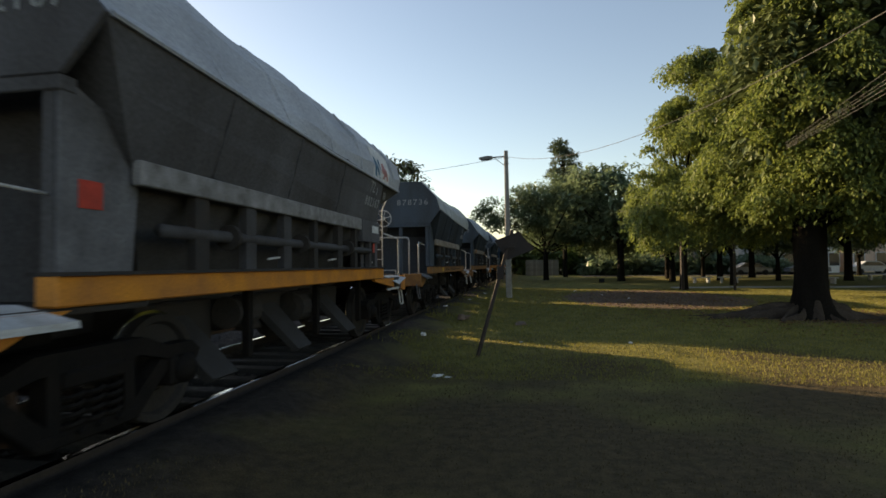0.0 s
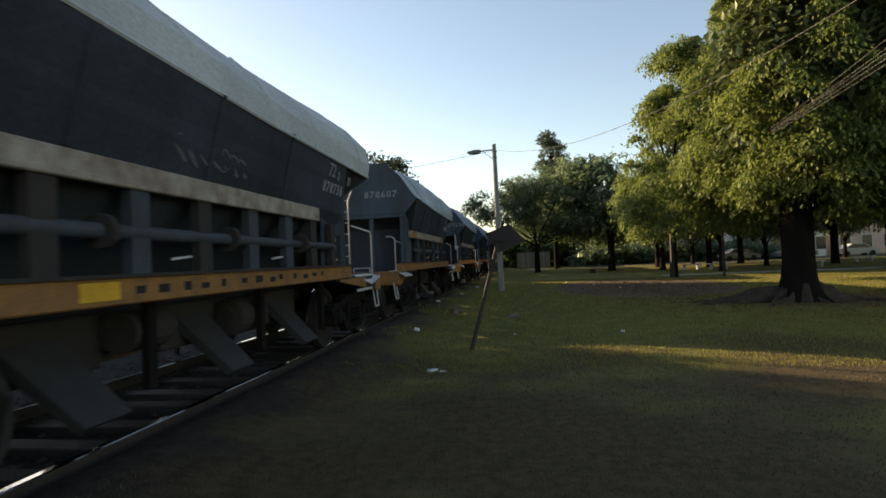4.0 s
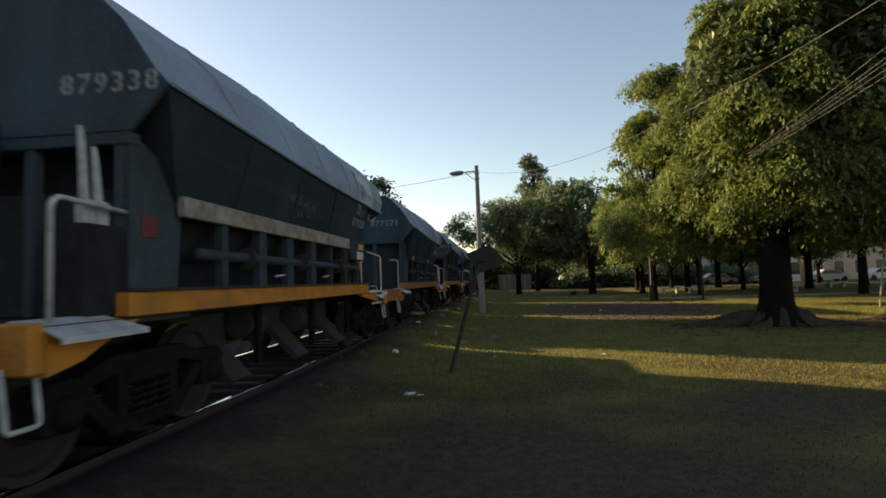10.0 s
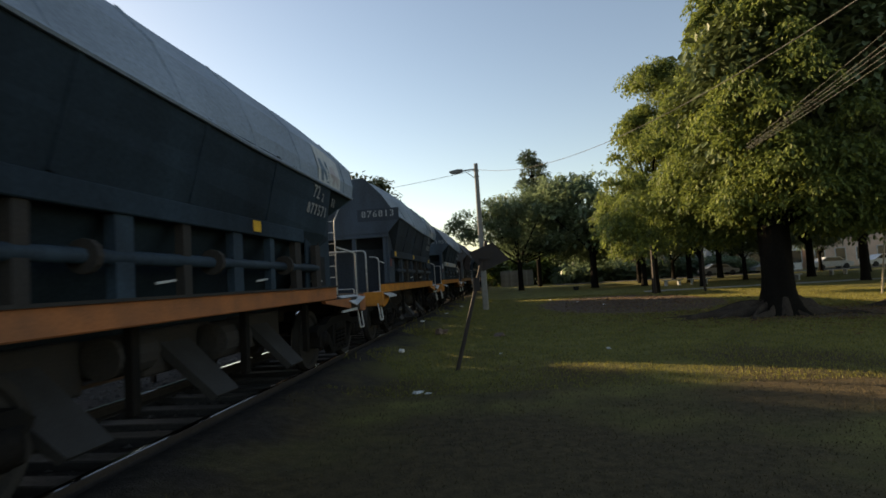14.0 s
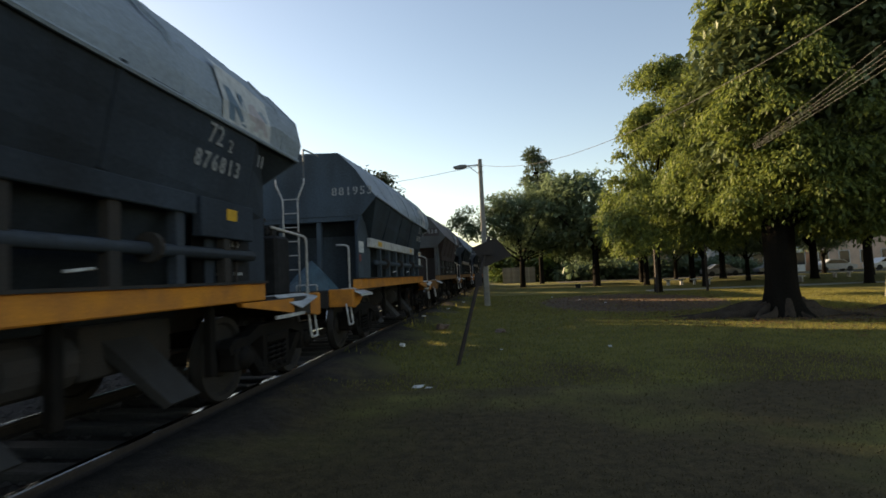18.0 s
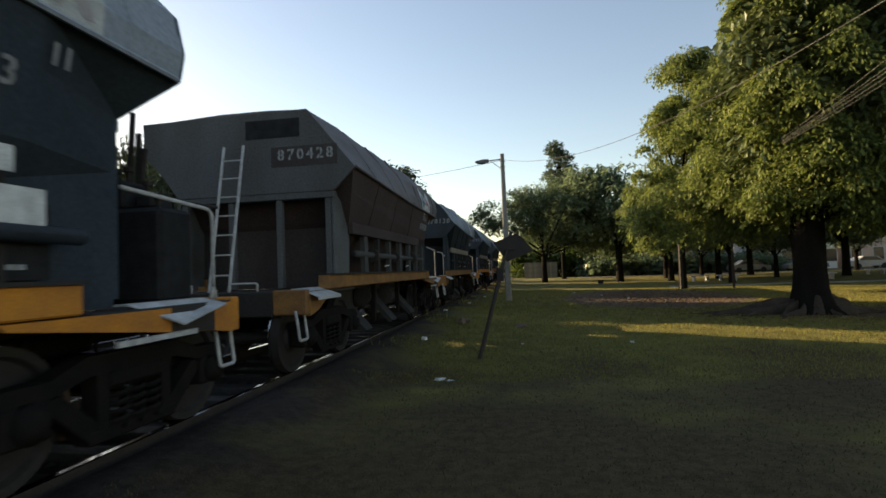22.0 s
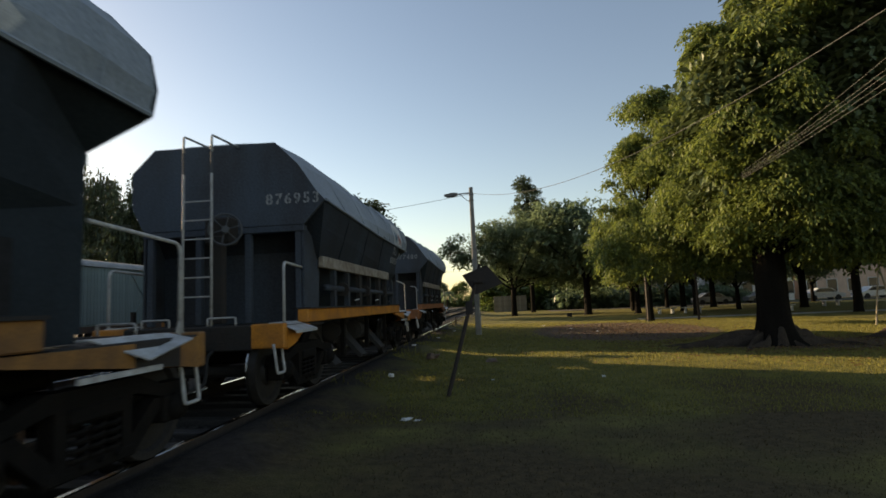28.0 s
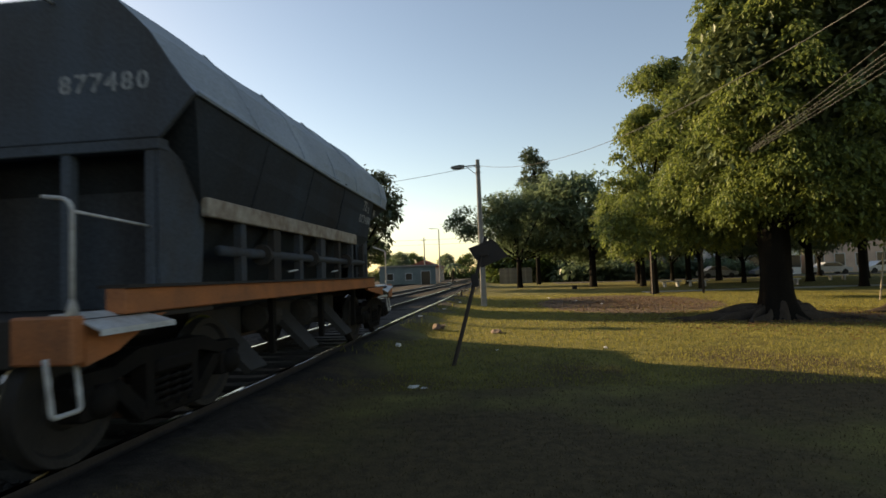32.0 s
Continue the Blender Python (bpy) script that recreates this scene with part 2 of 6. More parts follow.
def ground_material():
    m = bpy.data.materials.new("mown_grass_and_dirt")
    m.use_nodes = True
    n, l = m.node_tree.nodes, m.node_tree.links
    b = n["Principled BSDF"]
    b.inputs["Roughness"].default_value, b.inputs["Specular IOR Level"].default_value = 0.95, 0.15
    tc = n.new("ShaderNodeTexCoord")
    sep = n.new("ShaderNodeSeparateXYZ")
    l.new(tc.outputs["Object"], sep.inputs[0])

    def tex(scale, detail=6):
        t = n.new("ShaderNodeTexNoise")
        t.inputs["Scale"].default_value, t.inputs["Detail"].default_value = scale, detail
        l.new(tc.outputs["Object"], t.inputs[0])
        return t.outputs["Fac"]

    def ramp(src, a, b_, ca, cb):
        r = n.new("ShaderNodeValToRGB")
        r.color_ramp.elements[0].position, r.color_ramp.elements[1].position = a, b_
        r.color_ramp.elements[0].color, r.color_ramp.elements[1].color = (*ca, 1), (*cb, 1)
        l.new(src, r.inputs[0])
        return r.outputs[0]

    def mathn(op, a, b_):
        x = n.new("ShaderNodeMath")
        x.operation = op
        for i, v in enumerate((a, b_)):
            if isinstance(v, (int, float)):
                x.inputs[i].default_value = v
            else:
                l.new(v, x.inputs[i])
        return x.outputs[0]

    def blend(fac, a, b_, kind="MIX"):
        x = n.new("ShaderNodeMix")
        x.data_type, x.blend_type = "RGBA", kind
        if isinstance(fac, float):
            x.inputs["Factor"].default_value = fac
        else:
            l.new(fac, x.inputs["Factor"])
        l.new(a, x.inputs["A"])
        l.new(b_, x.inputs["B"])
        return x.outputs["Result"]

    def smooth(src, lo, hi):
        x = n.new("ShaderNodeMapRange")
        x.interpolation_type = "SMOOTHSTEP"
        x.inputs["From Min"].default_value, x.inputs["From Max"].default_value = lo, hi
        l.new(src, x.inputs["Value"])
        return x.outputs[0]

    n1, n2, n3, n4 = tex(0.35), tex(1.7), tex(9.0), tex(70.0, 3)
    green = ramp(n2, 0.35, 0.68, (0.098, 0.096, 0.028), (0.192, 0.168, 0.050))
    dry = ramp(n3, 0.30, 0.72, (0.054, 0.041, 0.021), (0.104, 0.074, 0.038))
    # the near lawn takes more of the darker dry-brown mix than the far one
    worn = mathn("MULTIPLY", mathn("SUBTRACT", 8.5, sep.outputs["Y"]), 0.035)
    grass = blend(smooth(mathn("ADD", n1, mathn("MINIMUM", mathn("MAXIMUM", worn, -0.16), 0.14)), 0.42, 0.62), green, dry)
    dirt = ramp(n3, 0.3, 0.7, (0.020, 0.017, 0.015), (0.046, 0.038, 0.032))
    # trodden dirt beside and between the tracks
    wob = mathn("MULTIPLY", mathn("SUBTRACT", n2, 0.5), 2.0)
    bed = smooth(mathn("ADD", mathn("MULTIPLY", sep.outputs["X"], -1.0), wob), 1.6, 2.9)
    # bare clay with leaf litter between the pole and the roots
    dx = mathn("DIVIDE", mathn("SUBTRACT", sep.outputs["X"], 5.2), 3.7)
    dy = mathn("DIVIDE", mathn("SUBTRACT", sep.outputs["Y"], 24.5), 6.2)
    rad = mathn("SQRT", mathn("ADD", mathn("MULTIPLY", dx, dx), mathn("MULTIPLY", dy, dy)), 0.0)
    bare = smooth(mathn("ADD", mathn("MULTIPLY", rad, -1.0), mathn("MULTIPLY", wob, 0.35)), -1.12, -0.88)
    clay = ramp(n3, 0.3, 0.7, (0.075, 0.050, 0.036), (0.165, 0.112, 0.078))
    tx = mathn("SUBTRACT", sep.outputs["X"], 8.2)
    ty = mathn("SUBTRACT", sep.outputs["Y"], 15.4)
    trad = mathn("SQRT", mathn("ADD", mathn("MULTIPLY", tx, mathn("MULTIPLY", tx, 0.32)), mathn("MULTIPLY", ty, ty)), 0.0)
    foot = smooth(mathn("ADD", mathn("MULTIPLY", trad, -1.0), wob), -2.0, -1.2)
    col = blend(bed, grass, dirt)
    col = blend(mathn("MAXIMUM", bare, foot), col, clay)
    fine = ramp(n4, 0.3, 0.7, (0.55, 0.55, 0.55), (1.3, 1.3, 1.3))
    col = blend(0.75, col, fine, "MULTIPLY")
    l.new(col, b.inputs["Base Color"])
    bp = n.new("ShaderNodeBump")
    bp.inputs["Strength"].default_value, bp.inputs["Distance"].default_value = 0.6, 0.04
    l.new(mathn("ADD", n3, n4), bp.inputs["Height"])
    l.new(bp.outputs[0], b.inputs["Normal"])
    return m


GROUND = ground_material()


# ---------------------------------------------------------------- mesh helpers
def finish(name, bm, mats, smooth_shade=False):
    bmesh.ops.recalc_face_normals(bm, faces=bm.faces)
    me = bpy.data.meshes.new(name)
    bm.to_mesh(me)
    bm.free()
    for m in (mats if isinstance(mats, (list, tuple)) else [mats]):
        me.materials.append(m)
    if smooth_shade:
        me.polygons.foreach_set("use_smooth", [True] * len(me.polygons))
    return me


def part(name, bm, mats, parent=None, label="", smooth_shade=False, at=None):
    me = bm if isinstance(bm, bpy.types.Mesh) else finish(name, bm, mats, smooth_shade)
    ob = new(name, me)
    ob.parent = parent
    if at is not None:
        ob.matrix_basis = at
    return tagged(ob, label)


def empty(name, m=None, label="", category="", group="", kind=""):
    ob = new(name)
    ob.empty_display_size = 0.2
    if m is not None:
        ob.matrix_basis = m
    return tagged(ob, label, category, group, kind)


def box(bm, x0, x1, y0, y1, z0, z1, bevel=0.0):
    v = [bm.verts.new(p) for p in ((x0, y0, z0), (x1, y0, z0), (x1, y1, z0), (x0, y1, z0),
                                   (x0, y0, z1), (x1, y0, z1), (x1, y1, z1), (x0, y1, z1))]
    fs = [bm.faces.new([v[i] for i in q]) for q in ((0, 3, 2, 1), (4, 5, 6, 7), (0, 1, 5, 4), (1, 2, 6, 5), (2, 3, 7, 6), (3, 0, 4, 7))]
    if bevel:
        es = {e for f in fs for e in f.edges}
        bmesh.ops.bevel(bm, geom=list(es), offset=bevel, segments=1, affect="EDGES")
    return bm


def slab(bm, poly, axis, a, b):
    """A prism: a polygon in the plane across axis, drawn from a to b."""
    def put(p, s):
        return {"x": (s, p[0], p[1]), "y": (p[0], s, p[1]), "z": (p[0], p[1], s)}[axis]
    lo, hi = [bm.verts.new(put(p, a)) for p in poly], [bm.verts.new(put(p, b)) for p in poly]
    bm.faces.new(lo)
    bm.faces.new(hi[::-1])
    for i in range(len(poly)):
        j = (i + 1) % len(poly)
        bm.faces.new((lo[i], hi[i], hi[j], lo[j]))
    return bm


def sheet(bm, pts, thick):
    """A plate through the points (flat polygon), with thickness along its normal."""
    pts = [Vector(p) for p in pts]
    nrm = (pts[1] - pts[0]).cross(pts[2] - pts[0]).normalized() * (thick / 2)
    lo, hi = [bm.verts.new(p - nrm) for p in pts], [bm.verts.new(p + nrm) for p in pts]
    bm.faces.new(lo[::-1])
    bm.faces.new(hi)
    for i in range(len(pts)):
        j = (i + 1) % len(pts)
        bm.faces.new((lo[i], lo[j], hi[j], hi[i]))
    return bm


def tube(bm, pts, r, n=6, r_end=None):
    """A round bar along the points, its radius going from r to r_end."""
    pts = [Vector(p) for p in pts]
    rings, last = [], None
    for i, p in enumerate(pts):
        d = (pts[min(i + 1, len(pts) - 1)] - pts[max(i - 1, 0)]).normalized()
        ref = Vector((0, 0, 1)) if abs(d.z) < 0.9 else Vector((1, 0, 0))
        u = last - d * last.dot(d) if last is not None else ref.cross(d)
        u = u.normalized() if u.length > 1e-4 else ref.cross(d).normalized()
        last = u
        w = d.cross(u)
        rr = r if r_end is None else r + (r_end - r) * i / max(1, len(pts) - 1)
        rr = rr[i] if isinstance(rr, (list, tuple)) else rr
        rings.append([bm.verts.new(p + rr * (math.cos(2 * math.pi * k / n) * u + math.sin(2 * math.pi * k / n) * w)) for k in range(n)])
    for a, b in zip(rings, rings[1:]):
        for k in range(n):
            bm.faces.new((a[k], a[(k + 1) % n], b[(k + 1) % n], b[k]))
    bm.faces.new(rings[0][::-1])
    bm.faces.new(rings[-1])
    return bm


def lathe(bm, prof, n=28, axis="x"):
    """Turns a profile of (along, radius) round an axis."""
    rings = []
    for s, r in prof:
        ring = []
        for k in range(n):
            a = 2 * math.pi * k / n
            c, d = r * math.cos(a), r * math.sin(a)
            ring.append(bm.verts.new({"x": (s, c, d), "y": (c, s, d), "z": (c, d, s)}[axis]))
        rings.append(ring)
    for a, b in zip(rings, rings[1:]):
        for k in range(n):
            bm.faces.new((a[k], a[(k + 1) % n], b[(k + 1) % n], b[k]))
    bm.faces.new(rings[0][::-1])
    bm.faces.new(rings[-1])
    return bm


def bend(pts, r=0.06, steps=3):
    """Rounds the corners of a polyline."""
    pts = [Vector(p) for p in pts]
    out = [pts[0]]
    for a, b, c in zip(pts, pts[1:], pts[2:]):
        u, w = (a - b).normalized(), (c - b).normalized()
        for i in range(steps + 1):
            s = i / steps
            p, q = b + u * r * (1 - s), b + w * r * s
            out.append(p * (1 - s) + q * s)
    return out + [pts[-1]]


def lettering(text, size, thick=0.003, bold=0.0):
    cu = bpy.data.curves.new("lettering", "FONT")
    cu.body, cu.size, cu.extrude, cu.align_x, cu.align_y = text, size, thick, "LEFT", "BOTTOM"
    cu.space_character = 1.08
    cu.offset = bold
    cu.resolution_u = 2
    ob = new("lettering", cu)
    me = bpy.data.meshes.new_from_object(ob.evaluated_get(bpy.context.evaluated_depsgraph_get()))
    bpy.data.objects.remove(ob)
    bpy.data.curves.remove(cu)
    me.materials.clear()
    me.materials.append(STENCIL)
    return me


# ---------------------------------------------------------------- the train's timetable
CX, RAIL_Z = -4.0, 0.25


def gone(t):
    """Metres that the train has run, counted from the time when the second wagon's end stands at y = 6.43."""
    u = t - 16.0
    return 1.6848e-4 * u ** 3 + 7.5915e-3 * u ** 2 + 3.39959 * u + 44.941


PASS = (2.51, 5.83, 9.19, 12.5, 15.78, 19.0, 22.3, 25.2, 28.29, 31.35)
FRONTS = [2.64 + gone(0.0)] + [6.43 + gone(t) - {0: 0.25, 6: 0.30}.get(k, 0.0) for k, t in enumerate(PASS)]     # y of each wagon's leading end when nothing has run

# the sign on each cover, and how far it sits behind its usual place
SIGNS = (("full", 0.0), (None, 0), (None, 0), ("worn", 0.0), ("worn", 0.1), ("worn", 0.0), ("worn", 0.1), ("full", -0.25), ("torn", -0.35), ("full", 0.0), (None, 0))
# number on the end, class mark, paint, grime, sill, side rail, cover, extras
SPECS = (  # leading end first
    dict(no="882167", mark="72", paint=(0.116, 0.120, 0.130), grime=(0.040, 0.036, 0.035), sill=ORANGE, rail=RAIL_GREY, cover=(0.390, 0.420, 0.460), look="pale grey", black=True, soft=0.065, cards=(("white", 6.50, 6.88, 1.85, 1.97),)),
    dict(nx=0.30, pitch=0.156, rails="bent", marked=True, no="878736", mark="72", paint=(0.084, 0.120, 0.157), grime=(0.044, 0.043, 0.043), sill=ORANGE_DULL, rail=BEIGE, cover=(0.468, 0.500, 0.500), look="dark slate grey", brake=True, square="step", nose=0.75, nz=2.94, tall=True, soft=0.020),
    dict(aside=-0.08, nx=0.25, nose=0.28, sill0=-0.92, rail0=0.25, no="878607", mark="72", paint=(0.079, 0.120, 0.157), grime=(0.041, 0.041, 0.041), sill=ORANGE_DULL, rail=BEIGE, cover=(0.390, 0.462, 0.500), look="dark slate grey", valves=True, soft=0.035),
    dict(cards=(("yellow", 6.48, 6.81, 1.88, 1.99), ("white", 6.36, 6.81, 1.70, 1.84)), nx=0.68, nz=2.72, post=0.23, stub=0.12, no="879338", mark="72", paint=(0.067, 0.105, 0.136), grime=(0.034, 0.036, 0.036), sill=ORANGE, rail=BEIGE, cover=(0.260, 0.326, 0.398), look="dark slate grey", brake=True, levers=True, soft=0.020),
    dict(deep=0.26, nx=0.30, rails="hook", sill0=-0.40, no="877571", mark="72", paint=(0.055, 0.102, 0.144), grime=(0.018, 0.027, 0.037), sill=ORANGE_RED, rail=None, cover=(0.234, 0.299, 0.369), look="dark blue grey", hoop=True, sticker=(0.98, 4.3)),
    dict(pipe1=1.05, nx=0.62, peak=0.13, nose=0.20, sill0=-0.90, rail0=0.26, shift=-0.16, cards=(("yellow", 6.42, 6.62, 1.86, 1.97),), no="876813", mark="72", paint=(0.076, 0.107, 0.144), grime=(0.032, 0.036, 0.041), sill=ORANGE, rail=None, cover=(0.247, 0.306, 0.355), look="dark slate grey", sticker=(0.28, 3.08), tall=True, patch=True, valves=True, soft=0.040),
    dict(rail0=0.34, rail1=5.6, pipe1=0.8, nx=0.68, aside=0.08, rails="hook", sill0=-0.45, no="881953", mark="72", paint=(0.079, 0.119, 0.155), grime=(0.031, 0.036, 0.041), sill=ORANGE, rail=WHITE_PAINT, cover=(0.286, 0.340, 0.398), look="dark slate grey", heap=True, valves=True),
    dict(deep=0.62, nx=0.40, pitch=0.150, rails="none", sill0=-0.50, no="870428", mark="73", paint=(0.109, 0.124, 0.130), grime=(0.064, 0.057, 0.055), side=(0.078, 0.058, 0.058), side_grime=(0.049, 0.035, 0.034), sill=ORANGE_DULL, rail=None, cover=(0.135, 0.122, 0.126), look="brown and grey", lean=True, square="low", nose=0.30, nz=2.90, patch=True, soft=0.030),
    dict(nx=0.56, no="878138", mark="72", paint=(0.052, 0.079, 0.098), grime=(0.025, 0.025, 0.028), sill=ORANGE_DULL, rail=BEIGE, cover=(0.260, 0.313, 0.362), look="dark slate grey", brake=True, soft=0.040),
    dict(nx=0.68, nz=2.725, post=0.21, brake=True, straight=True, no="876953", mark="72", paint=(0.076, 0.107, 0.142), grime=(0.041, 0.037, 0.037), sill=ORANGE, rail=BEIGE, cover=(0.273, 0.320, 0.369), look="dark slate grey", soft=0.040),
    dict(nx=0.36, nose=0.06, aside=-0.05, sill0=-0.55, no="877480", mark="72", paint=(0.076, 0.107, 0.142), grime=(0.049, 0.043, 0.039), sill=ORANGE_RED, rail=BEIGE, cover=(0.273, 0.326, 0.376), look="dark slate grey", soft=0.035),
)
def stencilled(text, size):
    """A figure with the upright break of a stencil."""
    me = lettering(text, size, bold=0.004)
    xs = [v.co.x for v in me.vertices]
    mid, out = (min(xs) + max(xs)) / 2, bmesh.new()
    if text == "1":
        return me
    for k in (-1, 1):
        bm = bmesh.new()
        bm.from_mesh(me)
        bmesh.ops.bisect_plane(bm, geom=bm.verts[:] + bm.edges[:] + bm.faces[:], plane_co=(mid + k * 0.006, 0, 0), plane_no=(k, 0, 0), clear_inner=True)
        half = bpy.data.meshes.new("figure_half")
        bm.to_mesh(half)
        bm.free()
        out.from_mesh(half)
        bpy.data.meshes.remove(half)
    out.to_mesh(me)
    out.free()
    return me


FIGURE = {k: stencilled(k, 0.222) for k in "0123456789"}
MARK_MESH = {k: lettering(k, 0.26) for k in ("72", "73")}
SMALL_TWO = lettering("2", 0.17)
CAPACITY = [(lettering("C", 0.10), lettering("55000", 0.10)), (lettering("T", 0.10), lettering("22970", 0.10))]

# ---------------------------------------------------------------- ground
def ground_height(x, y):
    """A nearly level park: gentle humps, a low bank beside the track."""
    near = 1.0 if abs(x) < 60 and abs(y) < 90 else 0.0
    h = near * 0.05 * (noise.noise(Vector((x * 0.16, y * 0.16, 3.1))) + 0.5 * noise.noise(Vector((x * 0.5, y * 0.5, 7.7))))
    hump = math.exp(-((x + 1.9) / 0.9) ** 2) * 0.10 * (1 / (1 + math.exp(max(-40.0, min(40.0, -(y - 11) * 0.8)))))
    bank = 0.195 / (1 + math.exp(min(40.0, (x + 2.35) * 6.0))) if x > -3.06 else (0.10 if x < -4.98 else 0.025)
    if x < -2.4:
        h *= 0.25
    return h + hump + (bank if x > -24 else 0.0)


def build_ground():
    def axis_steps(lo, hi, fine_lo, fine_hi, step):
        a = list(np.arange(fine_lo, fine_hi + 1e-6, step))
        out, d = [], step
        v = fine_hi
        while v < hi:
            d *= 1.35
            v = min(hi, v + d)
            out.append(v)
        back, d, v = [], step, fine_lo
        while v > lo:
            d *= 1.35
            v = max(lo, v - d)
            back.append(v)
        return back[::-1] + a + out
    xs, ys = axis_steps(-3000, 3000, -20, 24, 0.25), axis_steps(-800, 4000, -4, 44, 0.4)
    vs = [(x, y, ground_height(x, y)) for y in ys for x in xs]
    w = len(xs)
    fs = [(j * w + i, j * w + i + 1, (j + 1) * w + i + 1, (j + 1) * w + i) for j in range(len(ys) - 1) for i in range(w - 1)]
    me = bpy.data.meshes.new("ground")
    me.from_pydata(vs, [], fs)
    me.materials.append(GROUND)
    me.polygons.foreach_set("use_smooth", [True] * len(fs))
    tagged(new("ground", me), "mown park grass with dry patches and bare dirt", "ground", kind="structure")


build_ground()


def blades(count, seed, x0, x1, y0, y1, hmin, hmax, mat, name, label, category, keep=None, w=0.006):
    rng = np.random.default_rng(seed)
    u = rng.random(count)
    y = y0 * (y1 / y0) ** u
    x = x0 + (x1 - x0) * rng.random(count)
    if keep is not None:
        ok = keep(x, y, rng.random(count))
        x, y = x[ok], y[ok]
    k = len(x)
    z = np.array([ground_height(a, b) for a, b in zip(x, y)])
    far = 0.6 + y / 12.0
    h = (hmin + (hmax - hmin) * rng.random(k) ** 2) * np.clip(far, 0.7, 1.5)
    a, lean, b = rng.random(k) * 6.283, rng.random(k) * 0.9, rng.random(k) * 6.283
    ww = w * np.clip(far, 0.7, 2.4)
    v = np.zeros((k, 3, 3))
    v[:, 0] = np.stack([x - ww * np.cos(a), y - ww * np.sin(a), z - 0.004], -1)
    v[:, 1] = np.stack([x + ww * np.cos(a), y + ww * np.sin(a), z - 0.004], -1)
    v[:, 2] = np.stack([x + lean * h * np.cos(b), y + lean * h * np.sin(b), z + h], -1)
    me = bpy.data.meshes.new(name)
    me.from_pydata(v.reshape(-1, 3).tolist(), [], np.arange(3 * k).reshape(-1, 3).tolist())
    me.materials.append(mat)
    return tagged(new(name, me), label, category, kind="stuff")


def lawn_keep(x, y, r):
    bare = ((x - 5.2) / 3.7) ** 2 + ((y - 24.5) / 6.2) ** 2 < 1
    foot = ((x - 8.2) * 0.56) ** 2 + (y - 15.4) ** 2 < 1.9
    return (x > -2.3 + 0.5 * np.sin(y * 1.7)) & ~(bare & (r > 0.08)) & ~(foot & (r > 0.15))


blades(150000, 5, -3.0, 16.0, 7.0, 34.0, 0.012, 0.042, GRASS, "grass", "short mown green grass blades", "grass", lawn_keep)
blades(60000, 6, -3.0, 14.0, 2.6, 11.0, 0.010, 0.034, DRY_GRASS, "grass", "short brown grass blades, partly dry", "grass",
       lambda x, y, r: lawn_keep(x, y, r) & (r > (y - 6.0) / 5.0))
blades(700, 8, -3.2, -1.9, 9.0, 60.0, 0.05, 0.16, GRASS, "trackside_weeds", "taller grass tufts beside the rails", "grass",
       lambda x, y, r: np.sin(y * 2.3) + np.sin(y * 0.9 + 1) > 0.2, 0.008)


# ---------------------------------------------------------------- tracks
def rail_mesh(length, name="rail"):
    prof = [(-0.065, 0.0), (0.065, 0.0), (0.065, 0.012), (0.012, 0.028), (0.010, 0.105), (0.034, 0.115), (0.034, 0.140),
            (0.026, 0.148), (-0.026, 0.148), (-0.034, 0.140), (-0.034, 0.115), (-0.010, 0.105), (-0.012, 0.028), (-0.065, 0.012)]
    bm = slab(bmesh.new(), prof, "y", 0, length)
    bm.normal_update()
    me = finish(name, bm, [RAIL_SIDE, RAIL_TOP])
    for p in me.polygons:
        if p.normal.z > 0.6 and p.center.z > 0.143:
            p.material_index = 1
    return me


def sleeper_mesh():
    bm = box(bmesh.new(), -1.32, 1.32, -0.115, 0.115, -0.09, 0.045, 0.012)
    for s in (-0.835, 0.835):
        for dx in (-0.10, 0.10):
            box(bm, s + dx - 0.018, s + dx + 0.018, -0.05, -0.01, 0.04, 0.068)
    return finish("sleeper", bm, SLEEPER)


SLEEPER_MESH = sleeper_mesh()
RAIL_MESH = rail_mesh(520.0)
HALF_GAUGE = 0.838 + 0.034


def track(cx, label, y_first, count, seed):
    rng = random.Random(seed)
    t = empty("railway_track", pose(cx, 0, 0), label, "railway track", kind="structure")
    for s in (-1, 1):
        part("rail", RAIL_MESH, None, t, "worn rail with a polished head", at=pose(s * HALF_GAUGE, -140, RAIL_Z - 0.148))
    for k in range(count):
        part("sleeper", SLEEPER_MESH, None, t,
             at=pose(rng.uniform(-0.05, 0.05), y_first + 0.62 * k + rng.uniform(-0.04, 0.04), 0.058 + rng.uniform(-0.01, 0.006), 0, rng.uniform(-0.5, 0.5), rng.uniform(-1.5, 1.5)))
    return t


track(CX, "main railway track on weathered wooden sleepers in dirt and sparse ballast", -3.0, 170, 3)
track(-8.05, "second railway track beside the main line on wooden sleepers", 0.0, 130, 4)
track(-15.4, "siding track under the old boxcars", 0.0, 60, 6)


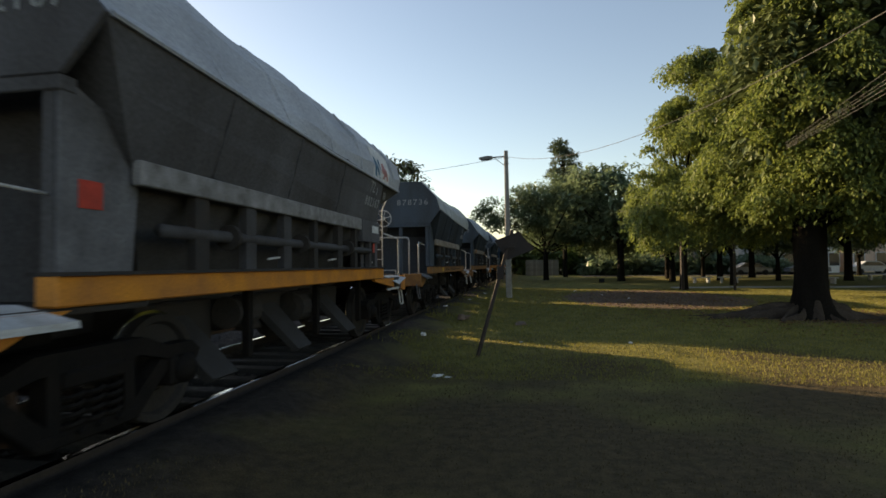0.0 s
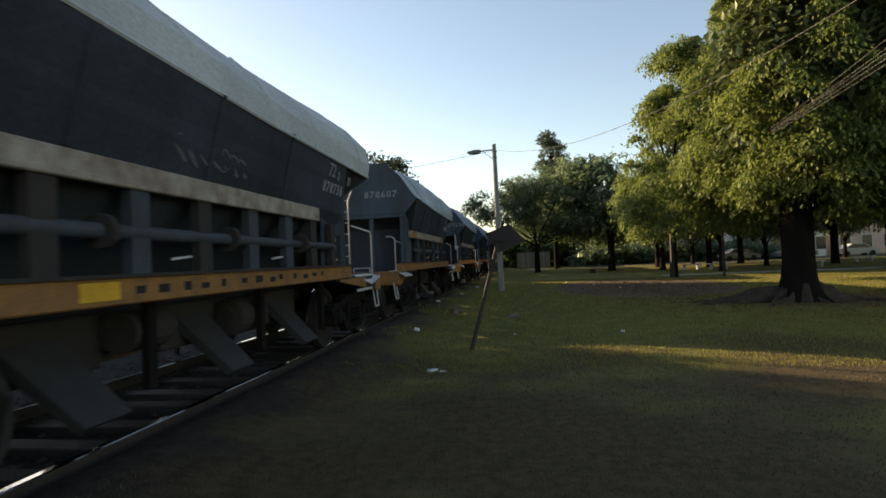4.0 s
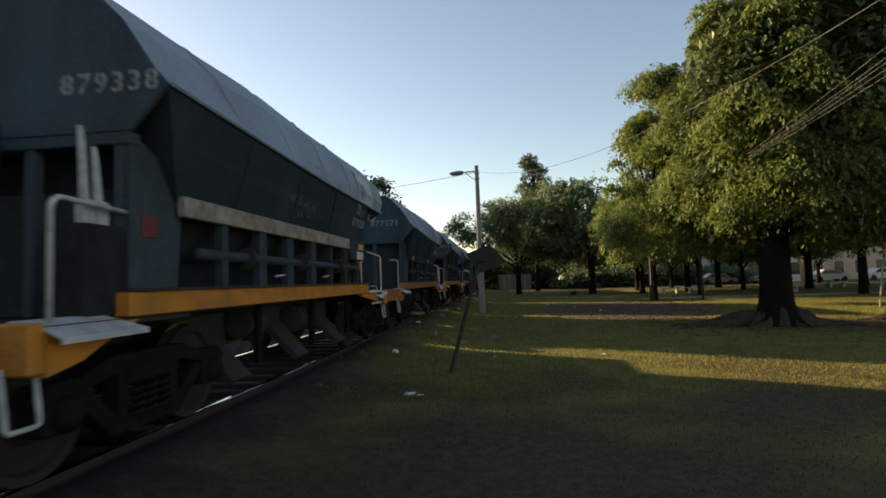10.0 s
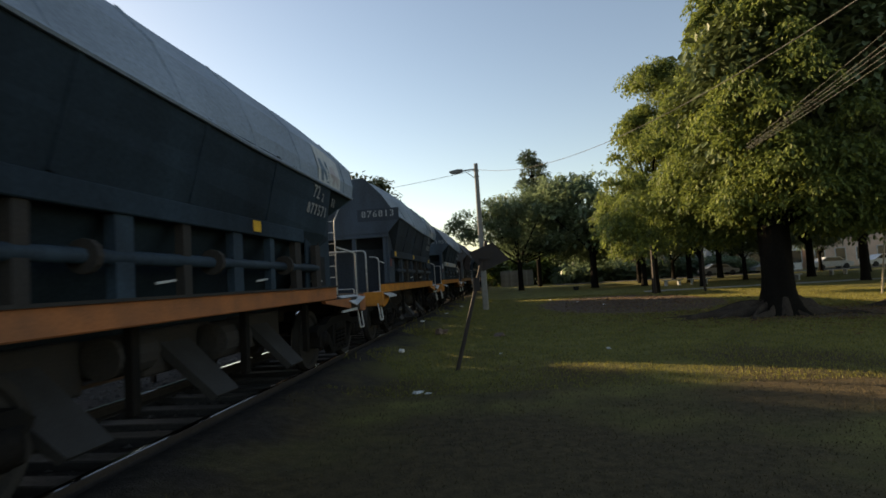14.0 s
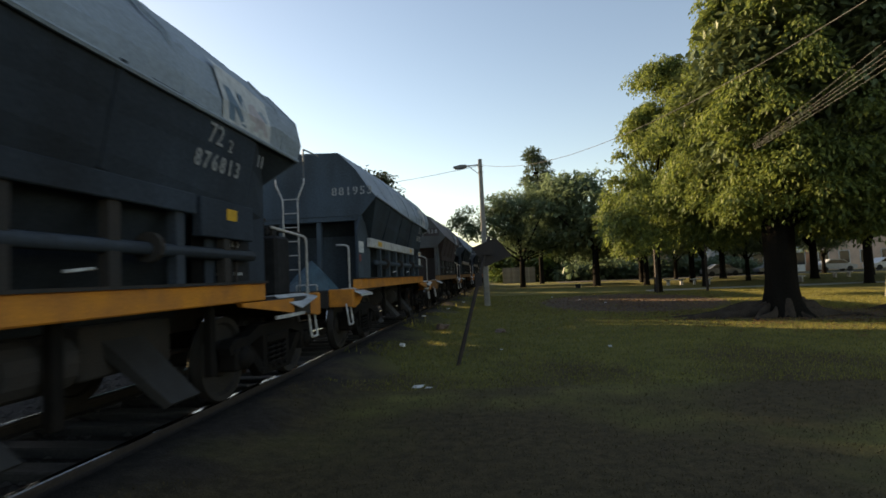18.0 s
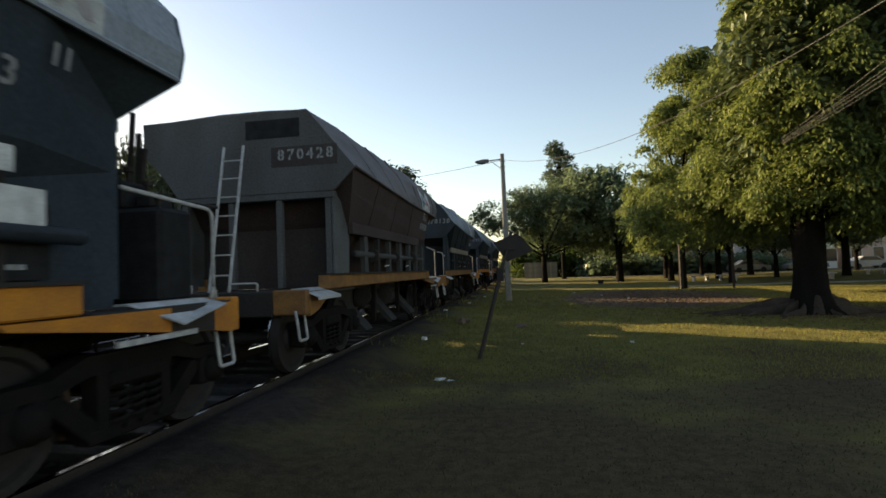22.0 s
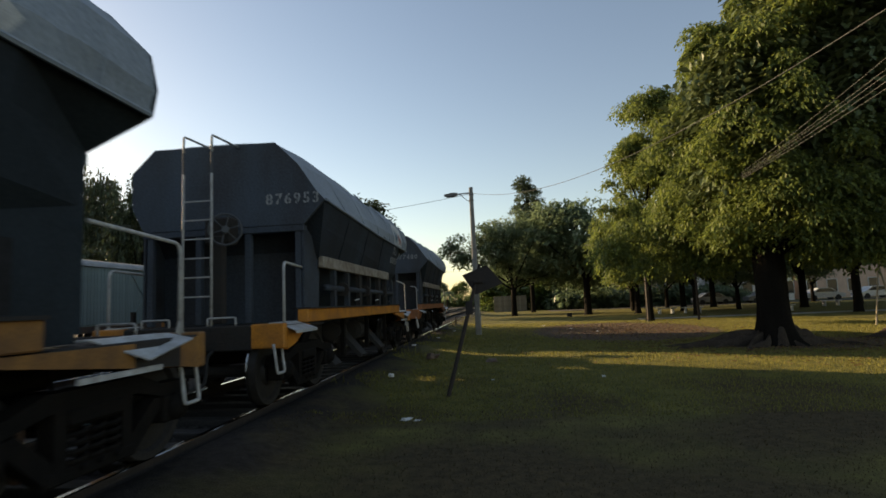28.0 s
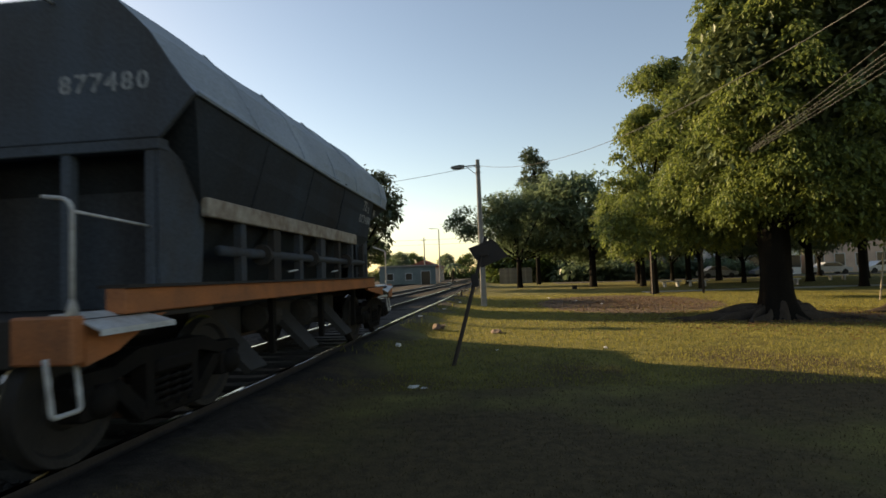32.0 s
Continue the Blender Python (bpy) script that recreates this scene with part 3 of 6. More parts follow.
def scatter_stones(name, label, category, count, seed, place, lo, hi, mat):
    rng = np.random.default_rng(seed)
    base = np.array([(0, 0, 1), (1, 0, 0), (0, 1, 0), (-1, 0, 0), (0, -1, 0), (0, 0, -1)], float)
    tri = np.array([(0, 1, 2), (0, 2, 3), (0, 3, 4), (0, 4, 1), (5, 2, 1), (5, 3, 2), (5, 4, 3), (5, 1, 4)])
    vs, fs = [], []
    for k in range(count):
        x, y = place(rng)
        r = lo + (hi - lo) * rng.random() ** 2
        a = rng.random() * 6.28
        v = base * (0.7 + 0.6 * rng.random((6, 3))) * r * np.array([1, 1, 0.6])
        c, s = math.cos(a), math.sin(a)
        v = np.stack([v[:, 0] * c - v[:, 1] * s + x, v[:, 0] * s + v[:, 1] * c + y, v[:, 2] + ground_height(x, y) + r * 0.15], -1)
        vs.append(v)
        fs.append(tri + 6 * k)
    me = bpy.data.meshes.new(name)
    me.from_pydata(np.concatenate(vs).tolist(), [], np.concatenate(fs).tolist())
    me.materials.append(mat)
    return tagged(new(name, me), label, category, kind="stuff")


scatter_stones("ballast", "loose grey-brown ballast stones round the sleepers", "ballast", 9000, 11,
               lambda g: (-3.25 - abs(g.normal(0, 2.6)), 1.0 + 34 * g.random() ** 1.5), 0.02, 0.055, STONE)
scatter_stones("clay_clods", "clods of bare reddish-brown clay", "soil", 2600, 12,
               lambda g: (5.2 + 3.5 * g.normal() * 0.5, 24.5 + 6 * g.normal() * 0.5), 0.02, 0.065, CLAY)

# ---------------------------------------------------------------- hopper wagons
BODY = 8.12                 # length of the hopper at its rim
FRONT_BEAM, REAR_BEAM = -0.97, BODY + 1.05
AXLES = ((-0.45, 1.30), (6.62, 8.37))
WHEEL_R = 0.45
WAIST, KNEE = 6.90, 2.45      # where the hull begins to narrow; height of its knee at the rear
SHORT = 0.928               # the bodies are this much shorter than drawn


def wheelset_mesh():
    bm = bmesh.new()
    h = HALF_GAUGE
    for s in (-1, 1):
        prof = [(0.060, 0.10), (0.055, 0.17), (0.012, 0.20), (0.010, 0.36), (0.05, 0.385), (0.055, WHEEL_R - 0.008),
                (-0.035, WHEEL_R), (-0.040, WHEEL_R + 0.028), (-0.062, WHEEL_R + 0.024), (-0.065, 0.385), (-0.022, 0.36), (-0.020, 0.20), (-0.06, 0.17), (-0.08, 0.10)]
        lathe(bm, [(s * (h + a), r) for a, r in prof], 32)
    lathe(bm, [(-1.13, 0.05), (-1.13, 0.065), (-0.98, 0.065), (-0.96, 0.08), (0.96, 0.08), (0.98, 0.065), (1.13, 0.065), (1.13, 0.05)], 12)
    bm.normal_update()
    me = finish("wheelset", bm, [WHEEL, RAIL_TOP])
    for p in me.polygons:                   # treads and flange edges worn bright
        if math.hypot(p.center.y, p.center.z) > WHEEL_R + 0.008:
            p.material_index = 1
    return me


def side_frame_mesh():
    bm = bmesh.new()
    chord = [(-1.12, 0.58), (-1.02, 0.66), (-0.72, 0.66), (-0.45, 0.76), (0.45, 0.76), (0.72, 0.66), (1.02, 0.66), (1.12, 0.58),
             (1.08, 0.50), (0.74, 0.55), (0.42, 0.63), (-0.42, 0.63), (-0.74, 0.55), (-1.08, 0.50)]
    slab(bm, chord, "x", -0.07, 0.07)
    for d in (-1, 1):
        slab(bm, [(d * y, z) for y, z in ((0.78, 0.52), (0.64, 0.56), (0.30, 0.27), (0.40, 0.18))], "x", -0.06, 0.06)
        slab(bm, [(d * y, z) for y, z in ((0.26, 0.26), (0.36, 0.26), (0.36, 0.66), (0.26, 0.66))], "x", -0.065, 0.065)
        box(bm, -0.10, 0.10, min(d * 0.72, d * 1.04), max(d * 0.72, d * 1.04), 0.33, 0.56, 0.02)
    box(bm, -0.07, 0.07, -0.42, 0.42, 0.17, 0.27, 0.015)
    box(bm, -0.13, 0.09, -0.25, 0.25, 0.52, 0.64, 0.02)
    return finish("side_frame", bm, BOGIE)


def spring_mesh():
    bm = bmesh.new()
    pts = [(0.075 * math.cos(a * 0.7), 0.075 * math.sin(a * 0.7), 0.24 + 0.26 * a / 40) for a in range(41)]
    tube(bm, pts, 0.018, 5)
    return finish("coil_spring", bm, BOGIE)


def axle_cap_mesh():
    bm = lathe(bmesh.new(), [(0.0, 0.12), (0.05, 0.12), (0.07, 0.09), (0.10, 0.075), (0.10, 0.02)], 14)
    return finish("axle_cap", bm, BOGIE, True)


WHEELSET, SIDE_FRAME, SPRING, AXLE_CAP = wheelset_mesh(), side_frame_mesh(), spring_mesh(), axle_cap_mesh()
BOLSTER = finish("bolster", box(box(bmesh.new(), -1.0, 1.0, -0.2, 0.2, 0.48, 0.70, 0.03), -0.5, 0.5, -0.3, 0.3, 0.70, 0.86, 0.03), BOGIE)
BRAKE_BEAM = finish("brake_beam", box(tube(bmesh.new(), [(-0.8, 0, 0.36), (0.8, 0, 0.36)], 0.035, 6), -0.95, -0.80, -0.05, 0.05, 0.24, 0.56), RUST)
SHOE = finish("brake_shoe", slab(bmesh.new(), [(-0.06, 0.22), (0.0, 0.20), (0.03, 0.38), (0.0, 0.58), (-0.05, 0.56), (-0.02, 0.38)], "x", 0.80, 0.92), RUST)
wheelsets = []             # all wheelsets, for the timetable


def bogie(parent, centre, axles):
    b = part("bogie", BOLSTER, None, parent, "black grimy two-axle bogie with cast side frames", at=pose(0, centre, 0))
    for s in (-1, 1):
        part("side_frame", SIDE_FRAME, None, b, at=pose(s * 1.06, 0, 0))
        for dy in (-0.16, 0.0, 0.16):
            part("coil_spring", SPRING, None, b, at=pose(s * 1.08, dy, 0.0))
        for a in axles:
            part("axle_cap", AXLE_CAP, None, b, at=pose(s * 1.13, a - centre, WHEEL_R, 0, 0 if s > 0 else 180, 0))
    for a, s in zip(axles, (-1, 1)):
        w = part("wheelset", WHEELSET, None, b, "steel wheels on an axle, rims worn bright", at=pose(0, a - centre, WHEEL_R))
        wheelsets.append(w)
        part("brake_beam", BRAKE_BEAM, None, b, at=pose(0, a - centre - s * 0.56, 0))
        part("brake_shoe", SHOE, None, b, at=pose(0, a - centre - s * 0.50, 0, 0, 0, 0))


def corner_step_mesh(y0, y1, mat=None):
    """The light plate at the corner: a flat strip, a flank sloping outwards and a small lip; y runs from the beam inwards."""
    bm = bmesh.new()
    sheet(bm, [(1.06, y0, 0.0), (1.18, y0, 0.0), (1.18, y1 - 0.17, 0.0), (1.06, y1 - 0.17, 0.0)], 0.012)
    sheet(bm, [(1.18, y0, 0.0), (1.42, y0, -0.105), (1.42, y1, -0.105), (1.18, y1 - 0.17, 0.0)], 0.012)
    sheet(bm, [(1.42, y0, -0.10), (1.425, y0, -0.14), (1.425, y1, -0.14), (1.42, y1, -0.10)], 0.010)
    return finish("corner_step", bm, mat or PLATE)


def hanging_step_mesh(y0, y1):
    """The plate at the rear corner: its flank is a bent triangle that hangs lower away from the beam."""
    bm = bmesh.new()
    sheet(bm, [(1.06, y0, 0.0), (1.18, y0, 0.0), (1.18, y1, 0.0), (1.06, y1, 0.0)], 0.012)
    sheet(bm, [(1.18, y0, 0.0), (1.40, y0, -0.05), (1.40, y1 - 0.34, -0.17)], 0.012)
    sheet(bm, [(1.18, y0, 0.0), (1.40, y1 - 0.34, -0.17), (1.18, y1, 0.0)], 0.012)
    return finish("corner_step", bm, PLATE)


CORNER_STEP_F, CORNER_STEP_R = corner_step_mesh(0.10, 0.92), hanging_step_mesh(0.40, 1.34)
CORNER_STEP_BARE = corner_step_mesh(0.10, 0.92, PIPE_GREY)


def stirrup_mesh(mat, deep=0.34, wide=0.24):
    bm = tube(bmesh.new(), bend([(0, -wide / 2, 0.02), (0.02, -wide / 2, -0.1), (0.05, -wide / 2, -deep), (0.05, wide / 2, -deep), (0.02, wide / 2, -0.1), (0, wide / 2, 0.02)], 0.04), 0.017, 6)
    return finish("step_stirrup", bm, mat, True)


STIRRUP, STIRRUP_BARE = stirrup_mesh(WHITE_PAINT), stirrup_mesh(PIPE_GREY)
LOOP = finish("hand_loop", tube(bmesh.new(), bend([(-0.19, 0, 0), (-0.19, 0, 0.11), (0.19, 0, 0.11), (0.19, 0, 0)], 0.03), 0.013, 6), WHITE_PAINT, True)


def handrail_mesh(reach):
    """A post at the platform's corner; its top bar runs back to the body."""
    if reach > 0:
        bm = tube(bmesh.new(), bend([(0, 0, 0.0), (0, 0, 0.78), (-0.20, -0.02, 0.80)], 0.09, 4), 0.016, 7)
        tube(bm, [(0, 0.0, 0.70), (-0.08, reach, 0.68)], 0.012, 6)
    else:
        bm = tube(bmesh.new(), bend([(0, 0, 0.0), (0, 0, 0.80), (-0.04, reach, 0.86)], 0.10, 4), 0.017, 7)
    sheet(bm, [(0, -0.06, 0.02), (0, 0.0, 0.16), (0, 0.06, 0.02)], 0.02)
    return finish("handrail", bm, WHITE_PAINT, True)


HANDRAIL_F, HANDRAIL_R = handrail_mesh(0.95), handrail_mesh(-1.10)
HANDRAIL_HOOK = finish("handrail", sheet(tube(bmesh.new(), bend([(0, 0, 0.0), (0, 0, 0.79), (-0.22, -0.02, 0.80)], 0.08, 4), 0.018, 7), [(0, -0.06, 0.02), (0, 0.0, 0.16), (0, 0.06, 0.02)], 0.02), WHITE_PAINT, True)      # a plain post with a hooked top
HANDRAIL_BENT = finish("handrail", tube(bmesh.new(), bend([(0, 0, 0.0), (0, 0, 0.81), (-0.03, 0.95, 0.78)], 0.10, 4), 0.020, 7), WHITE_PAINT, True)      # the post itself bends back to the body
VALVE = finish("pipe_flange", lathe(bmesh.new(), [(-0.03, 0.05), (-0.03, 0.12), (0.03, 0.12), (0.03, 0.05)], 12, "y"), STEEL_DARK)
COUPLER = finish("coupler", box(box(bmesh.new(), -0.09, 0.09, -0.46, 0.0, -0.10, 0.10, 0.02), -0.16, 0.14, -0.70, -0.40, -0.15, 0.15, 0.04), STEEL_DARK)
HOSE = finish("brake_hose", tube(bmesh.new(), bend([(0.35, 0.0, 0.0), (0.36, -0.15, -0.05), (0.38, -0.22, -0.38), (0.30, -0.5, -0.42)], 0.08), 0.024, 6), TYRE, True)


def ladder_parts(wagon, spec):
    lean = spec.get("lean")
    lad = empty("ladder", pose(spec.get("aside", 0.0), 0, 0))
    lad.parent = wagon
    tagged(lad, "white painted end ladder" + (" leaning against the end" if lean else ""))
    y = -0.80 - 0.67 * spec.get("nose", 0.0)
    if lean:
        a0, a1, b0, b1 = (-0.12, y - 0.05, 1.06), (-0.27, -0.35, 3.12), (0.16, y - 0.05, 1.06), (0.03, -0.35, 3.12)
        for s, e in ((a0, a1), (b0, b1)):
            part("stile", tube(bmesh.new(), [s, e], 0.020, 6), WHITE_PAINT, lad)
        for k in range(7):
            f = (k + 0.8) / 7.6
            part("rung", tube(bmesh.new(), [Vector(a0).lerp(Vector(a1), f), Vector(b0).lerp(Vector(b1), f)], 0.012, 5), WHITE_PAINT, lad)
        return
    x0, x1 = (-0.15, 0.25) if spec.get("straight") else (-0.08, 0.20)
    for x, d in ((x0, -1), (x1, 1)):
        xo = x if spec.get("straight") else x + d * 0.13
        part("stile", tube(bmesh.new(), bend([(x, y, 1.05), (x, y, 2.72), (xo, y, 3.02), (xo, y, 3.10)], 0.05), 0.017, 6), WHITE_PAINT, lad, smooth_shade=True)
        part("upper_stile", tube(bmesh.new(), [(xo, y, 3.10), (xo, y, 3.40)], 0.017, 6), WHITE_PAINT if spec.get("hoop") else PIPE_GREY, lad, "" if spec.get("hoop") else "dark stretch of the stile")
        part("grab_hook", tube(bmesh.new(), bend([(xo, y, 3.40), (xo, y, 3.63), (xo + 0.02, 0.05, 3.66)], 0.05), 0.017, 6), WHITE_PAINT, lad, smooth_shade=True)
    for k in range(6):
        z = 1.45 + k * 0.255
        part("rung", tube(bmesh.new(), [(x0, y, z), (x1, y, z)], 0.011, 5), WHITE_PAINT, lad)
    if spec.get("hoop"):
        part("hoop", tube(bmesh.new(), bend([(x0 - 0.13, y, 3.00), (x1 + 0.13, y, 3.00), (0.58, y - 0.10, 2.93), (0.66, y - 0.10, 3.06)], 0.03), 0.017, 6), WHITE_PAINT, lad)


def scribble(wagon, place, y0, y1, z0, z1, seed):
    """Loops of chalk drawn on the hopper's side."""
    rng, bm = random.Random(seed), bmesh.new()
    for k in range(7):
        yc, h, n = y0 + (y1 - y0) * (k + 0.5) / 7, (z1 - z0) * rng.uniform(0.30, 0.5), rng.randint(9, 14)
        a0, turn, lean, last = rng.uniform(0, 6.28), rng.uniform(3.5, 8.0), rng.uniform(-0.1, 0.15), None
        for j in range(n):
            a = a0 + turn * j / n
            z = (z0 + z1) / 2 + h * math.sin(a) * (1 - 0.4 * j / n)
            y = yc + 0.6 * (y1 - y0) / 7 * math.cos(a * 1.3) + lean * (z - z0)
            q = place(y, z, 0.019).translation
            pair = (bm.verts.new(q - Vector((0, 0.011, 0))), bm.verts.new(q + Vector((0, 0.011, 0.012))))
            if last:
                bm.faces.new((last[0], last[1], pair[1], pair[0]))
            last = pair
    part("chalk_scribble", bm, CHALK, wagon, "faint scribble in pale chalk")


def decal(skin, poly, off):
    """Paint on the cover: a polygon of (along, up the flank), folded at the flank's creases."""
    bm = bmesh.new()
    bm.faces.new([bm.verts.new((y, k, 0)) for y, k in poly])
    for c in (1.0, 2.0):
        bmesh.ops.bisect_plane(bm, geom=bm.verts[:] + bm.edges[:] + bm.faces[:], plane_co=(0, c, 0), plane_no=(0, 1, 0))
    for v in bm.verts:
        v.co = skin(v.co.x, v.co.y, off)
    return bm


def brake_wheel(wagon, dx=0.0, dy=0.0, dz=0.0, mat=WHITE_PAINT):
    st = part("hand_brake", box(box(bmesh.new(), 0.06, 0.24, -0.46, -0.34, 1.08, 2.30, 0.02), -0.05, 0.34, -0.44, -0.18, 2.18, 2.56, 0.03), STEEL_DARK, wagon, "hand brake column with a spoked wheel", at=pose(dx, dy, 0))
    bm, r = bmesh.new(), 0.215
    tube(bm, [(r * math.cos(a * math.pi / 10), 0, r * math.sin(a * math.pi / 10)) for a in range(21)], 0.016, 6)
    wh = part("brake_wheel", bm, mat, st, "pale spoked hand wheel" if mat is WHITE_PAINT else "dark spoked hand wheel", at=pose(0.33, -0.58, 2.36 + dz, 0, 0, 30))
    for k in range(6):
        a = k * math.pi / 3 + 0.3
        part("spoke", tube(bmesh.new(), [(0.03 * math.cos(a), 0.02, 0.03 * math.sin(a)), (r * math.cos(a), 0, r * math.sin(a))], 0.010, 5), mat, st, at=pose(0.33, -0.58, 2.36 + dz, 0, 0, 30))
    part("hub", lathe(bmesh.new(), [(-0.03, 0.02), (-0.03, 0.05), (0.10, 0.05), (0.10, 0.02)], 10, "y"), mat, st, at=pose(0.33, -0.58, 2.36 + dz, 0, 0, 30))


def hopper_wagon(i, spec):
    rng = random.Random(100 + i)
    lookname = spec["look"]
    PAINT = material("hopper_paint", spec["paint"], 0.82, 0.0, spec["grime"], 1.3, 0.9, 35, 0.12, streak=(1, 1, 0.35), spec=0.12)
    COVER = material("cover_canvas", spec["cover"], 0.7, 0.0, tuple(c * 0.62 for c in spec["cover"]), 1.1, 0.9, 30, 0.2, streak=(1, 1, 0.5))
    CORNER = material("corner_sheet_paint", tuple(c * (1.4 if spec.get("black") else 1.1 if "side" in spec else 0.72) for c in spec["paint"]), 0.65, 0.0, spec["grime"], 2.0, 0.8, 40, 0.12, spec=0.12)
    # darker paint: recess shade in the bulkhead's colour, real tone on the number field
    RECESS = material("recess_shade_and_field_paint", tuple(c * 0.6 for c in spec.get("side", spec["paint"])), 0.85, 0.0, spec["grime"], 1.3, 0.9, 35, 0.12, streak=(1, 1, 0.35), spec=0.12)
    PIPE = material("pipe_paint", tuple(c * 0.55 for c in spec["paint"]), 0.6, 0.0, spec["grime"], 3.0, 0.8, 40, 0.1, spec=0.12)
    dim = 1.0 if spec.get("black") else 0.52            # shade under the rim put into the sides' colour, about half the ends' tone
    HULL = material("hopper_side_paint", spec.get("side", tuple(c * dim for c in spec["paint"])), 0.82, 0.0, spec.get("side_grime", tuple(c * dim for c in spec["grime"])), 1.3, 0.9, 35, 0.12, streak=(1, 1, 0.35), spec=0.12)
    w = empty("hopper_wagon", pose(CX, FRONTS[i], RAIL_Z),
              f"{lookname} hopper wagon with orange sills and sheet cover",
              "hopper wagon", "wagons of the freight train")
    B = BODY
    left = [(-1.41, 2.84), (-1.41, 3.37), (-1.06, 3.70)] if not spec.get("square") else ([(-1.50, 2.76), (-1.74, 3.12), (-1.72, 3.67)] if spec["square"] == "step" else [(-1.46, 2.80), (-1.78, 3.16), (-1.80, 3.64)])
    corner = {"step": [(1.53, 2.84), (1.42, 3.20), (1.22, 3.41), (1.00, 3.63)], "low": [(1.58, 2.78), (1.36, 3.05), (1.11, 3.37), (0.86, 3.68)]}.get(spec.get("square"), [(1.56, 2.80), (1.43, 2.95), (1.16, 3.36), (0.82, 3.70)])
    if spec.get("peak"):
        corner[2:] = [(corner[2][0] - 0.03, corner[2][1] + 0.04), (corner[3][0] - 0.10, corner[3][1] + spec["peak"])]
    tail = [(1.41, 2.75), (1.45, 2.96), (1.39, 3.25), (1.04, 3.62)]       # the same flank at the rear end

    # hopper: four rings, closing towards the doors and narrowing over the trailing bogie
    bm = bmesh.new()
    rings = [[(left[0][0], 0, 2.82), (1.55, 0, 2.80), (1.43, WAIST, 2.78), (1.40, B, 2.76), (left[0][0], B, 2.84), (left[0][0], WAIST, 2.83)],
             [(-1.36, 0.25, KNEE), (1.43, 0.25, KNEE), (1.362, WAIST, KNEE), (1.01, B - 0.16, KNEE), (-1.01, B - 0.16, KNEE), (-1.34, WAIST, KNEE)],
             [(-1.28, 0.55, 2.04), (1.28, 0.55, 2.04), (1.285, WAIST, 2.04), (1.00, B - 0.18, 2.04), (-1.00, B - 0.18, 2.04), (-1.285, WAIST, 2.04)],
             [(-0.45, 1.75, 0.92), (0.45, 1.75, 0.92), (0.45, WAIST, 0.92), (0.45, B - 1.75, 0.92), (-0.45, B - 1.75, 0.92), (-0.45, WAIST, 0.92)]]
    vr = [[bm.verts.new(p) for p in r] for r in rings]
    for a, b in zip(vr, vr[1:]):
        for k in range(6):
            bm.faces.new((a[k], a[(k + 1) % 6], b[(k + 1) % 6], b[k]))
    bm.faces.new(vr[-1])
    bm.faces.new(vr[0][::-1])
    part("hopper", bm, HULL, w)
    # stiffeners on the sloping side
    for y in (1.55, 3.1, 4.7):
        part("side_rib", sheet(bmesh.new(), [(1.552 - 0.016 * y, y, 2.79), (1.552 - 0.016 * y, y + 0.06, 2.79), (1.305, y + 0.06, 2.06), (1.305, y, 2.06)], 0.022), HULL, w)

    # canvas cover with waves and seams
    bm, nx = bmesh.new(), 68
    top_z = corner[3][1] + 0.03
    prof = corner + [(0.2, top_z), (-0.5, top_z), left[2], left[1], (left[0][0] - 0.02, 2.85)]
    soft = spec.get("soft", 0.014)          # how far the sheet sags and bulges
    rise = -2.0 if i == 1 else 1.0          # the second wagon's roof sags in the middle

    def skin(y, k, off=0.0):
        """A point of the cover's flank: k runs from 0 at the rim to 3 at the shoulder."""
        a = min(2, int(k))
        pts = []
        for j in (a, a + 1):
            f = min(1.0, max(0.0, y / B))
            lift = math.sin(math.pi * f) * (-0.04, 0.0, 0.03 * rise, 0.05 * rise)[j]
            pts.append(Vector((prof[j][0] + (tail[j][0] - prof[j][0]) * f, y, prof[j][1] + (tail[j][1] - prof[j][1]) * f + lift)))
        d = pts[1] - pts[0]
        nrm = Vector((d.z, 0, -d.x)).normalized()
        return pts[0].lerp(pts[1], k - a) + nrm * off
    grid, creases = [], []
    for j in range(nx + 1):
        y = B * j / nx
        edge = 0.0 if j in (0, nx) else 1.0
        sag = 1.0 if j % 12 else 0.3
        row = []
        for k, (x, z) in enumerate(prof):
            wav = edge * sag * soft * noise.noise(Vector((x * 0.8 + 13 * i, y * 0.75, z + 5 * i)))
            top = edge * soft * 0.6 * math.sin(y * 0.9 + i * 2.1) * (1 if 2 <= k <= 6 else 0)
            f = y / B
            if k < 4:
                x, z = x + (tail[k][0] - x) * f, z + (tail[k][1] - z) * f
            elif k < 7:
                z -= 0.08 * f
            z += math.sin(math.pi * f) * (-0.04, 0.0, 0.03 * rise, 0.05 * rise, 0.05 * rise, 0.05 * rise, 0.05 * rise, 0.0, 0.0)[k]
            row.append(Vector((x + (wav * 0.7 if 0 < k < 8 else 0), y, z + (wav + top if 0 < k < 8 else wav * 0.25))))
        # dents and folds on the flank that one sees, calm round the sign
        calm = edge * min(1.0, max(0.0, abs(y - 6.6) - 0.6) / 0.5) if SIGNS[i][0] else edge
        fine_row = []
        for k in range(len(row) - 1):
            fine_row.append((row[k], True))
            for u in ((0.25, 0.5, 0.75) if k < 3 else ()):
                q = row[k].lerp(row[k + 1], u)
                d = (row[k + 1] - row[k]).normalized()
                dent = 0.9 * noise.noise(Vector((y * 0.9 + 7 * i, q.z * 2.4, 3.1))) + 0.5 * noise.noise(Vector((y * 2.6 + 3 * i, q.z * 3.2 + 0.8 * y, 9.4)))
